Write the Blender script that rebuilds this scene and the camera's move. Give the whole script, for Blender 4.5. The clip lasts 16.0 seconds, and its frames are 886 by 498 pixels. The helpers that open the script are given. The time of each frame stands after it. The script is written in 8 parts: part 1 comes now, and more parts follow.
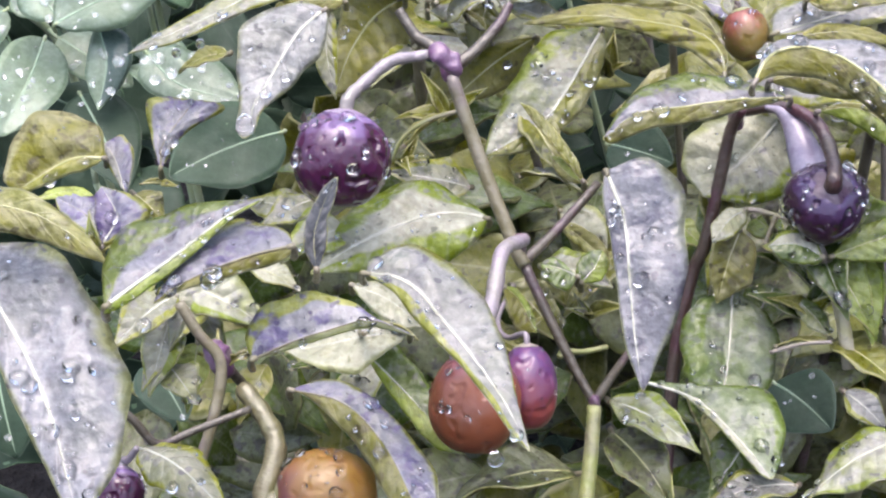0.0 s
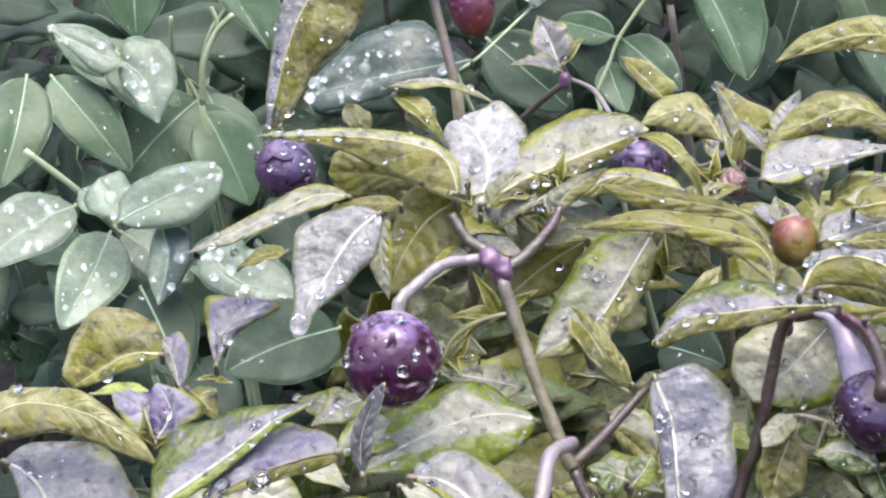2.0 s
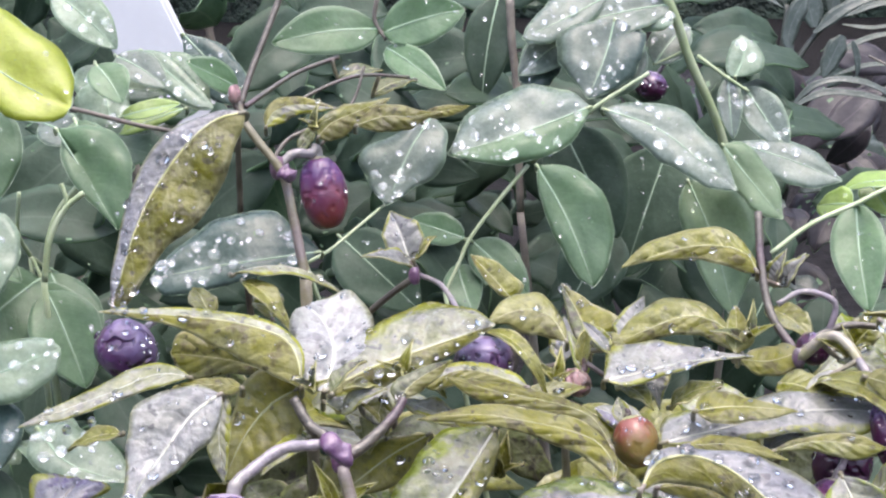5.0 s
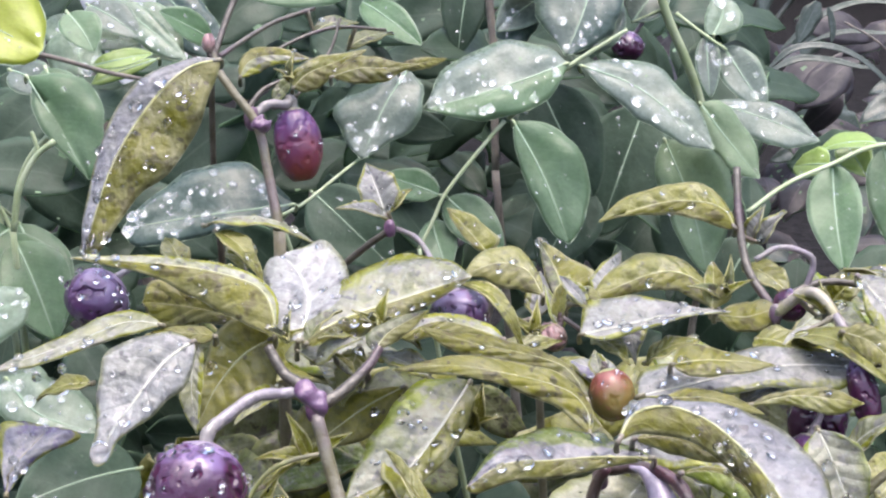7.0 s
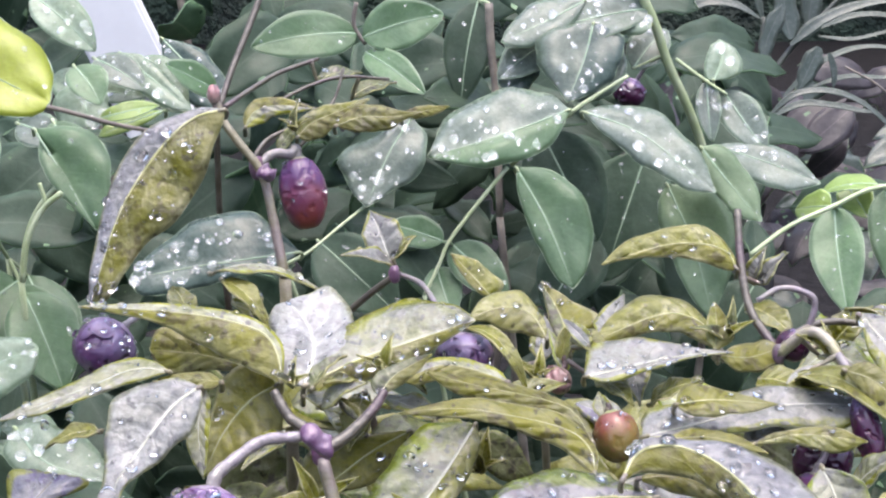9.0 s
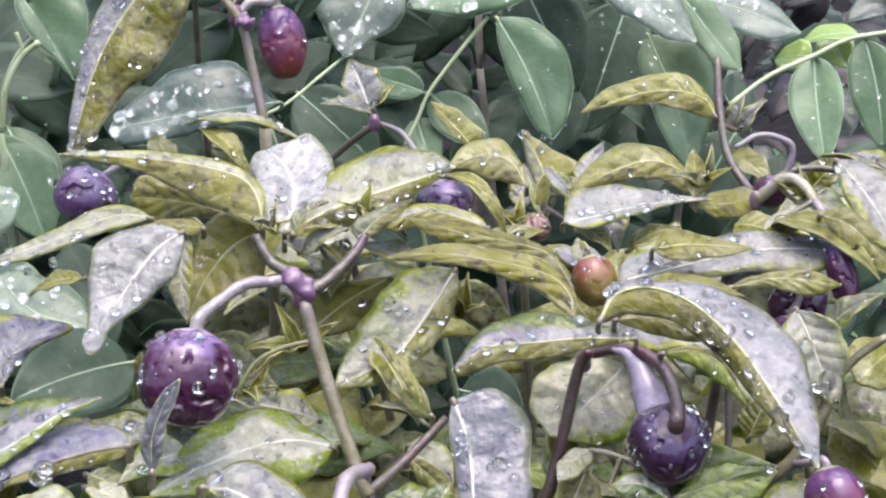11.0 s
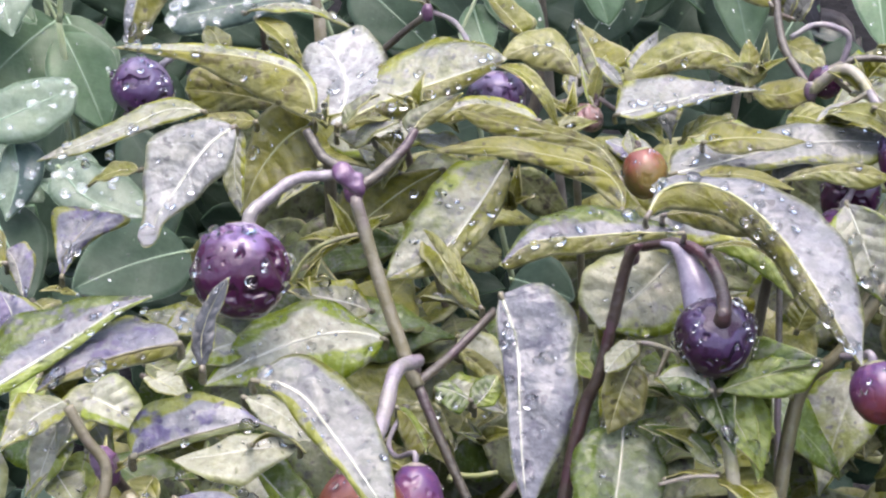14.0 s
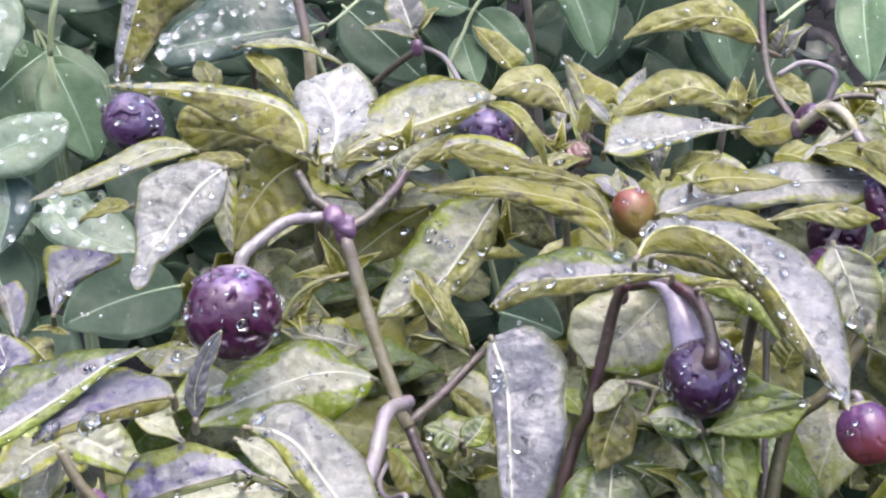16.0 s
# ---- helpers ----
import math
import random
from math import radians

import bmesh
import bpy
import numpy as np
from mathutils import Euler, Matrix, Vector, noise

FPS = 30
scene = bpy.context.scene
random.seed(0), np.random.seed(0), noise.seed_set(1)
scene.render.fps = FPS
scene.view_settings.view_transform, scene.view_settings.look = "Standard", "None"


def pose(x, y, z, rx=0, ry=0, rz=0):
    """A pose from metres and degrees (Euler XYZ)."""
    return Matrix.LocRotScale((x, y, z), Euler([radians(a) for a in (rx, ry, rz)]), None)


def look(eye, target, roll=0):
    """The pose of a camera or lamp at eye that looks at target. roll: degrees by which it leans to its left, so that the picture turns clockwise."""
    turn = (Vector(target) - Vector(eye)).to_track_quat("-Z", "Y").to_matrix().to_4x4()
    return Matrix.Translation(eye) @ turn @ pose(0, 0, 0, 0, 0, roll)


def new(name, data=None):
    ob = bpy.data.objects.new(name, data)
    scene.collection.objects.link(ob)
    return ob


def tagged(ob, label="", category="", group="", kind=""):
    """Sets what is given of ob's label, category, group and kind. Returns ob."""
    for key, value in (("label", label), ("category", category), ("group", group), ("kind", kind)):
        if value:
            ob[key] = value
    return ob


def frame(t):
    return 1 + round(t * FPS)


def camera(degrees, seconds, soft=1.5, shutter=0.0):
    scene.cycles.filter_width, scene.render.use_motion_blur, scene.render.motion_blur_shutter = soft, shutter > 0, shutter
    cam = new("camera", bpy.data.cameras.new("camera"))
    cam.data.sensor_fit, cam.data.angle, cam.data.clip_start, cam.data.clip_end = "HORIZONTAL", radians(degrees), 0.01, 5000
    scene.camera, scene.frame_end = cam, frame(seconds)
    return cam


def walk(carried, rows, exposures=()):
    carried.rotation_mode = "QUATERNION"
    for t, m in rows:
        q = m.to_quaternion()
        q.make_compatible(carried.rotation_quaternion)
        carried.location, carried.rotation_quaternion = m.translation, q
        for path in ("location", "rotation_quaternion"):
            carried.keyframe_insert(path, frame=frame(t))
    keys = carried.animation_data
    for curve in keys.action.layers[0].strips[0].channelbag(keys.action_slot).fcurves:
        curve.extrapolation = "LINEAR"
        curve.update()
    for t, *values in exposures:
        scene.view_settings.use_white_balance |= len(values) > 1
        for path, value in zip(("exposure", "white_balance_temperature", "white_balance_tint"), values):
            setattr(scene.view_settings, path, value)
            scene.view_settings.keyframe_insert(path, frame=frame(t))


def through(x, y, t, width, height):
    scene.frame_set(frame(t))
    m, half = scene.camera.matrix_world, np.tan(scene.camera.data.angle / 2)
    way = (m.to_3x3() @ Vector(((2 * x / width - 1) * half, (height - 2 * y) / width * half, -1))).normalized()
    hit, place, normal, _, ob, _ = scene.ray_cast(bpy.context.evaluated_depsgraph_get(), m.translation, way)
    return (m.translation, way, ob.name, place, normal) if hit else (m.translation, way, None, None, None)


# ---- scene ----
# Camera: one hand-held place, turned over a wet pepper bed.
cam = camera(32.0, 16.0, soft=2.3)
walk(cam, [
    (0.0, pose(-0.0027, 0.0035, 0.5037, 62.615, 4.773, 2.982)),
    (0.5, pose(-0.0009, 0.0023, 0.5011, 64.457, 5.771, 4.169)),
    (1.0, pose(-0.0039, 0.0028, 0.5024, 64.782, 5.874, 4.293)),
    (1.5, pose(0.0008, 0.0017, 0.5074, 67.842, 5.787, 5.925)),
    (2.0, pose(0.0004, 0.0015, 0.5086, 69.640, 4.992, 5.407)),
    (2.5, pose(0.0005, 0.0031, 0.5059, 70.486, 4.381, 4.352)),
    (3.0, pose(-0.0000, 0.0021, 0.5040, 72.800, 4.124, 3.601)),
    (3.5, pose(-0.0025, 0.0024, 0.5033, 74.826, 3.652, 3.323)),
    (4.0, pose(-0.0008, 0.0013, 0.5047, 75.649, 2.364, 3.199)),
    (4.2, pose(0.0009, 0.0005, 0.5049, 77.400, 1.465, 1.796)),
    (6.3, pose(-0.0018, 0.0051, 0.4960, 77.153, 0.324, 0.252)),
    (6.5, pose(-0.0016, 0.0049, 0.4964, 76.866, 0.015, 0.305)),
    (7.0, pose(-0.0021, 0.0047, 0.4963, 76.302, -0.189, -0.272)),
    (7.5, pose(-0.0014, 0.0042, 0.4955, 77.615, -0.143, -1.161)),
    (8.0, pose(-0.0022, 0.0024, 0.4947, 78.281, -0.427, -1.216)),
    (8.2, pose(-0.0008, 0.0032, 0.4946, 78.454, -0.170, -1.042)),
    (10.3, pose(-0.0007, -0.0035, 0.4966, 74.574, 0.595, 0.534)),
    (10.5, pose(-0.0016, -0.0023, 0.4928, 73.514, 0.297, -0.133)),
    (11.0, pose(-0.0006, -0.0017, 0.4921, 73.127, 0.565, -0.823)),
    (11.5, pose(-0.0020, -0.0008, 0.4952, 71.729, 0.217, 0.068)),
    (12.0, pose(-0.0000, -0.0037, 0.4966, 70.475, 0.455, 1.430)),
    (12.5, pose(0.0029, -0.0028, 0.4983, 69.365, 0.898, 1.536)),
    (13.0, pose(0.0055, -0.0042, 0.5000, 68.907, 1.429, 1.673)),
    (13.5, pose(0.0048, -0.0036, 0.4965, 68.862, 1.497, 1.912)),
    (14.0, pose(0.0033, -0.0030, 0.4973, 68.461, 1.295, 1.552)),
    (14.5, pose(0.0046, -0.0027, 0.5000, 67.941, 0.932, 1.904)),
    (15.0, pose(-0.0006, -0.0020, 0.5013, 68.436, 1.069, 1.946)),
    (15.5, pose(0.0010, -0.0017, 0.5021, 68.326, 1.272, 1.578)),
    (16.0, pose(0.0026, -0.0024, 0.5052, 68.684, 1.103, 1.083)),
], exposures=[(0, 1.75, 6230, 13), (1, 1.69, 6230, 13), (16, 1.69, 6230, 13)])

# World: overcast, rainy daylight.
SUN_UP, SUN_TURN = radians(82), radians(150)
world = bpy.data.worlds.new("overcast_sky")
scene.world = world
world.use_nodes = True
wn = world.node_tree
sky = wn.nodes.new("ShaderNodeTexSky")
sky.sky_type = "NISHITA"
sky.sun_disc = False
sky.sun_elevation, sky.sun_rotation = SUN_UP, SUN_TURN
sky.air_density, sky.dust_density, sky.ozone_density = 1.0, 6.0, 1.5
wn.links.new(sky.outputs[0], wn.nodes["Background"].inputs[0])
wn.nodes["Background"].inputs[1].default_value = 0.15
sun = new("sun", bpy.data.lights.new("sun", "SUN"))
sun.data.energy, sun.data.angle, sun.data.color = 0.85, radians(90), (0.97, 0.97, 1.0)
way = Vector((math.sin(SUN_TURN) * math.cos(SUN_UP), math.cos(SUN_TURN) * math.cos(SUN_UP), math.sin(SUN_UP)))
sun.matrix_world = look(way * 10, (0, 0, 0))


# ---- materials ----
class Mat:
    """A node material under construction."""

    def __init__(self, name):
        self.m = bpy.data.materials.new(name)
        self.m.use_nodes = True
        self.t = self.m.node_tree
        self.b = self.t.nodes["Principled BSDF"]
        self.out = self.t.nodes["Material Output"]

    def node(self, kind, **sets):
        n = self.t.nodes.new(kind)
        for k, v in sets.items():
            n.inputs[k].default_value = v
        return n

    def link(self, a, b):
        self.t.links.new(a, b)

    def math(self, op, a, b=0.0, c=0.0):
        n = self.t.nodes.new("ShaderNodeMath")
        n.operation = op
        for i, v in enumerate((a, b, c)):
            if isinstance(v, (int, float)):
                n.inputs[i].default_value = v
            else:
                self.link(v, n.inputs[i])
        return n.outputs[0]

    def ramp(self, fac, a, b):
        """0 below a, 1 above b, smooth between."""
        n = self.t.nodes.new("ShaderNodeMapRange")
        n.interpolation_type = "SMOOTHSTEP"
        n.inputs[1].default_value, n.inputs[2].default_value = a, b
        self.link(fac, n.inputs[0])
        return n.outputs[0]

    def mix(self, fac, a, b):
        n = self.t.nodes.new("ShaderNodeMix")
        n.data_type = "RGBA"
        if isinstance(fac, (int, float)):
            n.inputs[0].default_value = fac
        else:
            self.link(fac, n.inputs[0])
        for sock, v in ((n.inputs[6], a), (n.inputs[7], b)):
            if isinstance(v, tuple):
                sock.default_value = (*v, 1)
            else:
                self.link(v, sock)
        return n.outputs[2]

    def coords(self):
        """Object metres, shifted for each object."""
        tc = self.t.nodes.new("ShaderNodeTexCoord")
        oi = self.t.nodes.new("ShaderNodeObjectInfo")
        add = self.t.nodes.new("ShaderNodeVectorMath")
        add.operation = "ADD"
        self.link(tc.outputs["Object"], add.inputs[0])
        self.link(self.math("MULTIPLY", oi.outputs["Random"], 3.0), add.inputs[1])
        self.rand = oi.outputs["Random"]
        return add.outputs[0]

    def noise(self, vec, scale, detail=3.0, rough=0.55):
        n = self.node("ShaderNodeTexNoise", Scale=scale, Detail=detail, Roughness=rough)
        self.link(vec, n.inputs["Vector"])
        return n.outputs["Fac"]

    def bump(self, height, strength, distance):
        n = self.node("ShaderNodeBump", Strength=strength, Distance=distance)
        self.link(height, n.inputs["Height"])
        self.link(n.outputs[0], self.b.inputs["Normal"])
        self.link(n.outputs[0], self.b.inputs["Coat Normal"])
        return n.outputs[0]

    def uv(self):
        n = self.t.nodes.new("ShaderNodeUVMap")
        s = self.t.nodes.new("ShaderNodeSeparateXYZ")
        self.link(n.outputs[0], s.inputs[0])
        return s.outputs[0], s.outputs[1]

    def let_light_through(self, colour, part):
        """Mix in light that comes through a thin blade."""
        tr = self.t.nodes.new("ShaderNodeBsdfTranslucent")
        if isinstance(colour, tuple):
            tr.inputs[0].default_value = (*colour, 1)
        else:
            self.link(colour, tr.inputs[0])
        mx = self.t.nodes.new("ShaderNodeMixShader")
        mx.inputs[0].default_value = part
        self.link(self.b.outputs[0], mx.inputs[1])
        self.link(tr.outputs[0], mx.inputs[2])
        self.link(mx.outputs[0], self.out.inputs[0])


def blade_material(name, main, blotch, edge, vein, veins=7.0, amount=0.5, rough=0.3, through=0.46, spots=None, spotty=0.85, gloss=0.5, slant=1.3, coat=0.5, band=0.0, rim_from=0.72, side_veins=0.17):
    """A leaf surface: two colours in blotches, an edge colour, a net of veins, fine grain, gloss."""
    k = Mat(name)
    vec = k.coords()
    u, s = k.uv()
    across = k.math("ABSOLUTE", k.math("SUBTRACT", k.math("MULTIPLY", u, 2.0), 1.0))
    big = k.noise(vec, 95.0, 3.0)
    fine = k.noise(vec, 430.0, 3.0, 0.65)
    q = k.math("FRACT", k.math("SUBTRACT", k.math("MULTIPLY", s, veins), k.math("ADD", k.math("MULTIPLY", across, slant), k.math("MULTIPLY", big, 0.9))))
    side = k.math("SUBTRACT", 1.0, k.ramp(k.math("ABSOLUTE", k.math("SUBTRACT", q, 0.5)), 0.0, 0.13))
    mid = k.math("SUBTRACT", 1.0, k.ramp(across, 0.0, 0.07))
    col = k.mix(k.ramp(big, amount - 0.12, amount + 0.12), blotch, main)
    rim = k.ramp(k.math("ADD", across, k.math("MULTIPLY", k.math("SUBTRACT", big, 0.5), 0.7)), 0.78, 1.05)
    rim = k.math("MULTIPLY", rim, k.ramp(across, 0.45, 0.8))
    if band:
        # a broad uneven green band, wider on one side of the leaf
        lean = k.math("MULTIPLY", k.math("SUBTRACT", k.math("MULTIPLY", u, 2.0), 1.0), k.math("SUBTRACT", k.math("MULTIPLY", k.math("FRACT", k.math("MULTIPLY", k.rand, 17.0)), 2.0), 1.0))
        wide = k.math("ADD", k.math("ADD", across, k.math("MULTIPLY", lean, band)), k.math("MULTIPLY", k.math("SUBTRACT", k.noise(vec, 60.0, 2.0), 0.5), 1.3))
        rim = k.math("MAXIMUM", rim, k.math("MULTIPLY", k.ramp(wide, rim_from, rim_from + 0.14), k.ramp(across, 0.18, 0.5)))
    col = k.mix(rim, col, edge)
    if spots:
        col = k.mix(k.math("MULTIPLY", k.ramp(k.noise(vec, 230.0, 2.5, 0.7), 0.50, 0.66), spotty), col, spots)
    if veins < 8 and spots:
        # small dark flecks, the shade of rain drops painted into the colour
        col = k.mix(k.math("MULTIPLY", k.ramp(k.noise(vec, 360.0, 1.0, 0.5), 0.66, 0.72), 0.75), col, tuple(0.6 * c for c in spots))
    col = k.mix(k.math("MULTIPLY", k.math("MAXIMUM", k.math("MULTIPLY", side, side_veins if veins < 8 else 0.14), mid), 0.7), col, vein)
    grit = k.noise(vec, 1100.0, 2.0, 0.7)
    shade = k.math("ADD", 0.24 if veins < 8 else 0.45, k.math("ADD", k.math("MULTIPLY", fine, 0.85 if veins < 8 else 0.5), k.math("ADD", k.math("MULTIPLY", grit, 0.28), k.math("MULTIPLY", k.noise(vec, 42.0, 2.0), 0.4))))
    hsv = k.t.nodes.new("ShaderNodeHueSaturation")
    k.link(col, hsv.inputs["Color"])
    k.link(k.math("MULTIPLY", shade, k.math("ADD", 0.85, k.math("MULTIPLY", k.rand, 0.3))), hsv.inputs["Value"])
    k.link(hsv.outputs[0], k.b.inputs["Base Color"])
    k.link(k.math("ADD", rough - 0.12, k.math("MULTIPLY", fine, 0.24)), k.b.inputs["Roughness"])
    k.b.inputs["Specular IOR Level"].default_value = gloss
    # an uneven film of rain
    film = k.ramp(k.noise(vec, 70.0, 3.0, 0.6), 0.40, 0.62)
    k.link(k.math("MULTIPLY", film, coat * 1.3 if veins < 8 else 0.25), k.b.inputs["Coat Weight"])
    k.b.inputs["Coat Roughness"].default_value = 0.2
    pucker = k.noise(vec, 210.0, 2.0, 0.5)
    k.bump(k.math("ADD", k.math("ADD", big, pucker), k.math("ADD", k.math("MULTIPLY", fine, 0.4), k.math("MULTIPLY", side, 0.05))), 0.8 if veins < 8 else 0.22, 0.0015)
    k.let_light_through(hsv.outputs[0], through)
    return k.m


OLIVE = blade_material("olive_leaf_underside", (0.180, 0.172, 0.006), (0.205, 0.196, 0.055), (0.36, 0.34, 0.18), (0.33, 0.31, 0.14), spots=(0.068, 0.052, 0.012), spotty=0.7, rough=0.42, through=0.5)
TOP = {
    "pale": blade_material("pale_variegated_leaf", (0.318, 0.318, 0.240), (0.26, 0.268, 0.14), (0.26, 0.27, 0.03), (0.60, 0.59, 0.55), spots=(0.25, 0.23, 0.25), spotty=0.55, rough=0.26, band=0.3),
    "lilac": blade_material("lilac_variegated_leaf", (0.278, 0.274, 0.256), (0.232, 0.236, 0.200), (0.24, 0.25, 0.04), (0.52, 0.51, 0.50), spots=(0.20, 0.185, 0.205), spotty=0.55, rough=0.26, amount=0.45, band=0.3),
    "broad": blade_material("broad_lilac_leaf", (0.312, 0.308, 0.332), (0.262, 0.262, 0.258), (0.27, 0.28, 0.12), (0.52, 0.51, 0.50), spots=(0.20, 0.185, 0.205), spotty=0.55, rough=0.26, amount=0.45, side_veins=0.4),
    "mottled": blade_material("mottled_green_leaf", (0.385, 0.385, 0.290), (0.25, 0.275, 0.10), (0.22, 0.27, 0.03), (0.50, 0.51, 0.42), spots=(0.28, 0.265, 0.285), spotty=0.55, rough=0.26, amount=0.44, band=0.3),
    "green": blade_material("olive_green_leaf", (0.170, 0.172, 0.008), (0.215, 0.212, 0.055), (0.33, 0.32, 0.16), (0.36, 0.35, 0.16), spots=(0.10, 0.09, 0.02), spotty=0.5, coat=0.7, rough=0.3, through=0.4),
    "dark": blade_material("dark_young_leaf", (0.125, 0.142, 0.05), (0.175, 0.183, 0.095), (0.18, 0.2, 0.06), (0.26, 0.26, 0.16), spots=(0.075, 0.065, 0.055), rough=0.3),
}
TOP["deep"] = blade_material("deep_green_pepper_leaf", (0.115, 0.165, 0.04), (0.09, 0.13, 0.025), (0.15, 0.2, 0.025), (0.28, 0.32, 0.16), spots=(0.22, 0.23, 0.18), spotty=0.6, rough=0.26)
TOP["lime"] = blade_material("lime_green_leaf", (0.22, 0.28, 0.03), (0.28, 0.33, 0.07), (0.24, 0.31, 0.03), (0.4, 0.43, 0.18), spots=(0.15, 0.18, 0.03), rough=0.28, through=0.4)
TOP["slate"] = blade_material("slate_lilac_leaf", (0.242, 0.238, 0.268), (0.205, 0.205, 0.222), (0.2, 0.21, 0.14), (0.5, 0.49, 0.46), spots=(0.15, 0.14, 0.18), rough=0.26, amount=0.42)
TOP["violet"] = blade_material("violet_young_leaf", (0.262, 0.257, 0.272), (0.185, 0.178, 0.238), (0.24, 0.25, 0.05), (0.40, 0.38, 0.42), spots=(0.11, 0.085, 0.20), rough=0.26, band=0.3)
TOP["under"] = OLIVE
TOP["dusk"] = blade_material("slate_young_leaf", (0.085, 0.088, 0.098), (0.13, 0.13, 0.135), (0.17, 0.17, 0.16), (0.22, 0.22, 0.21), spots=(0.05, 0.05, 0.055), rough=0.28)
# brighter copy of the olive underside, with light from behind in its colour
TOP["olive_lit"] = blade_material("backlit_olive_leaf", (0.265, 0.25, 0.018), (0.30, 0.285, 0.09), (0.36, 0.34, 0.18), (0.36, 0.34, 0.16), spots=(0.12, 0.10, 0.02), spotty=0.5, rough=0.42, through=0.55)
TOP["pearl"] = blade_material("pearl_lilac_leaf", (0.385, 0.382, 0.375), (0.32, 0.322, 0.295), (0.30, 0.31, 0.16), (0.58, 0.57, 0.54), spots=(0.22, 0.21, 0.22), spotty=0.6, rough=0.26, amount=0.45, side_veins=0.45)
TOP["limed"] = blade_material("lime_rimmed_cream_leaf", (0.41, 0.41, 0.325), (0.33, 0.34, 0.23), (0.185, 0.24, 0.016), (0.55, 0.55, 0.48), spots=(0.28, 0.28, 0.22), spotty=0.6, rough=0.26, band=0.3, rim_from=0.36)
TOP["sage"] = blade_material("sage_green_leaf", (0.22, 0.25, 0.17), (0.16, 0.205, 0.085), (0.13, 0.185, 0.035), (0.34, 0.37, 0.26), spots=(0.2, 0.2, 0.19), spotty=0.5, rough=0.26, band=0.3)
TOP["rimmed"] = blade_material("green_rimmed_lilac_leaf", (0.255, 0.25, 0.275), (0.20, 0.195, 0.23), (0.13, 0.165, 0.03), (0.4, 0.4, 0.36), spots=(0.13, 0.115, 0.15), rough=0.26, band=0.3, rim_from=0.36)
TOP["cream"] = blade_material("cream_leaf", (0.45, 0.45, 0.345), (0.39, 0.39, 0.28), (0.33, 0.35, 0.14), (0.55, 0.55, 0.48), spots=(0.30, 0.31, 0.16), spotty=0.35, rough=0.26)
TOP["plum"] = blade_material("plum_violet_leaf", (0.20, 0.17, 0.27), (0.14, 0.11, 0.21), (0.24, 0.22, 0.22), (0.40, 0.36, 0.46), spots=(0.09, 0.06, 0.17), rough=0.26)
VINE_UNDER = blade_material("vine_leaf_underside", (0.13, 0.22, 0.12), (0.16, 0.26, 0.14), (0.16, 0.27, 0.13), (0.25, 0.34, 0.2), veins=9, rough=0.5, through=0.3)
VINE = {
    "leg": blade_material("sea_green_leaflet", (0.10, 0.178, 0.082), (0.122, 0.20, 0.105), (0.15, 0.22, 0.13), (0.22, 0.30, 0.18), veins=9, rough=0.42, slant=2.2),
    "wet": blade_material("rain_grey_leaflet", (0.152, 0.192, 0.152), (0.18, 0.22, 0.184), (0.19, 0.25, 0.18), (0.26, 0.31, 0.25), veins=9, rough=0.27, slant=2.2),
    "wetpale": blade_material("pale_rain_wet_leaflet", (0.215, 0.282, 0.188), (0.25, 0.315, 0.23), (0.23, 0.31, 0.2), (0.32, 0.39, 0.29), veins=9, rough=0.27, slant=2.2),
    # dark green, deepened further to hold the shade of the back leaves
    "legdark": blade_material("shaded_green_leaflet", (0.052, 0.088, 0.055), (0.066, 0.104, 0.068), (0.075, 0.12, 0.078), (0.10, 0.14, 0.098), veins=9, rough=0.55, slant=2.2, gloss=0.3),
    "wetdark": blade_material("blue_green_leaflet", (0.08, 0.12, 0.10), (0.10, 0.145, 0.125), (0.12, 0.165, 0.14), (0.16, 0.21, 0.18), veins=9, rough=0.28, slant=2.2),
    "fresh": blade_material("fresh_green_leaflet", (0.165, 0.245, 0.125), (0.19, 0.27, 0.15), (0.21, 0.29, 0.17), (0.28, 0.35, 0.22), veins=9, rough=0.42, slant=2.2),
    "leglight": blade_material("light_green_leaflet", (0.20, 0.30, 0.06), (0.24, 0.33, 0.09), (0.25, 0.36, 0.08), (0.34, 0.42, 0.17), veins=9, rough=0.33, through=0.35, slant=2.2),
    "yellow": blade_material("yellow_green_leaflet", (0.30, 0.345, 0.03), (0.34, 0.38, 0.05), (0.28, 0.33, 0.03), (0.36, 0.40, 0.07), veins=9, rough=0.33, through=0.4, slant=2.2),
}


def plain(name, a, b, scale, rough, bump=0.3, size=0.0006, spec=0.5, metal=0.0):
    k = Mat(name)
    vec = k.coords()
    f = k.noise(vec, scale, 4.0, 0.6)
    g = k.noise(vec, scale * 5, 2.0, 0.6)
    col = k.mix(k.ramp(f, 0.35, 0.65), a, b)
    k.link(col, k.b.inputs["Base Color"])
    k.link(k.math("ADD", rough - 0.1, k.math("MULTIPLY", g, 0.2)), k.b.inputs["Roughness"])
    k.b.inputs["Specular IOR Level"].default_value = spec
    k.bump(k.math("ADD", f, k.math("MULTIPLY", g, 0.4)), bump, size)
    return k.m


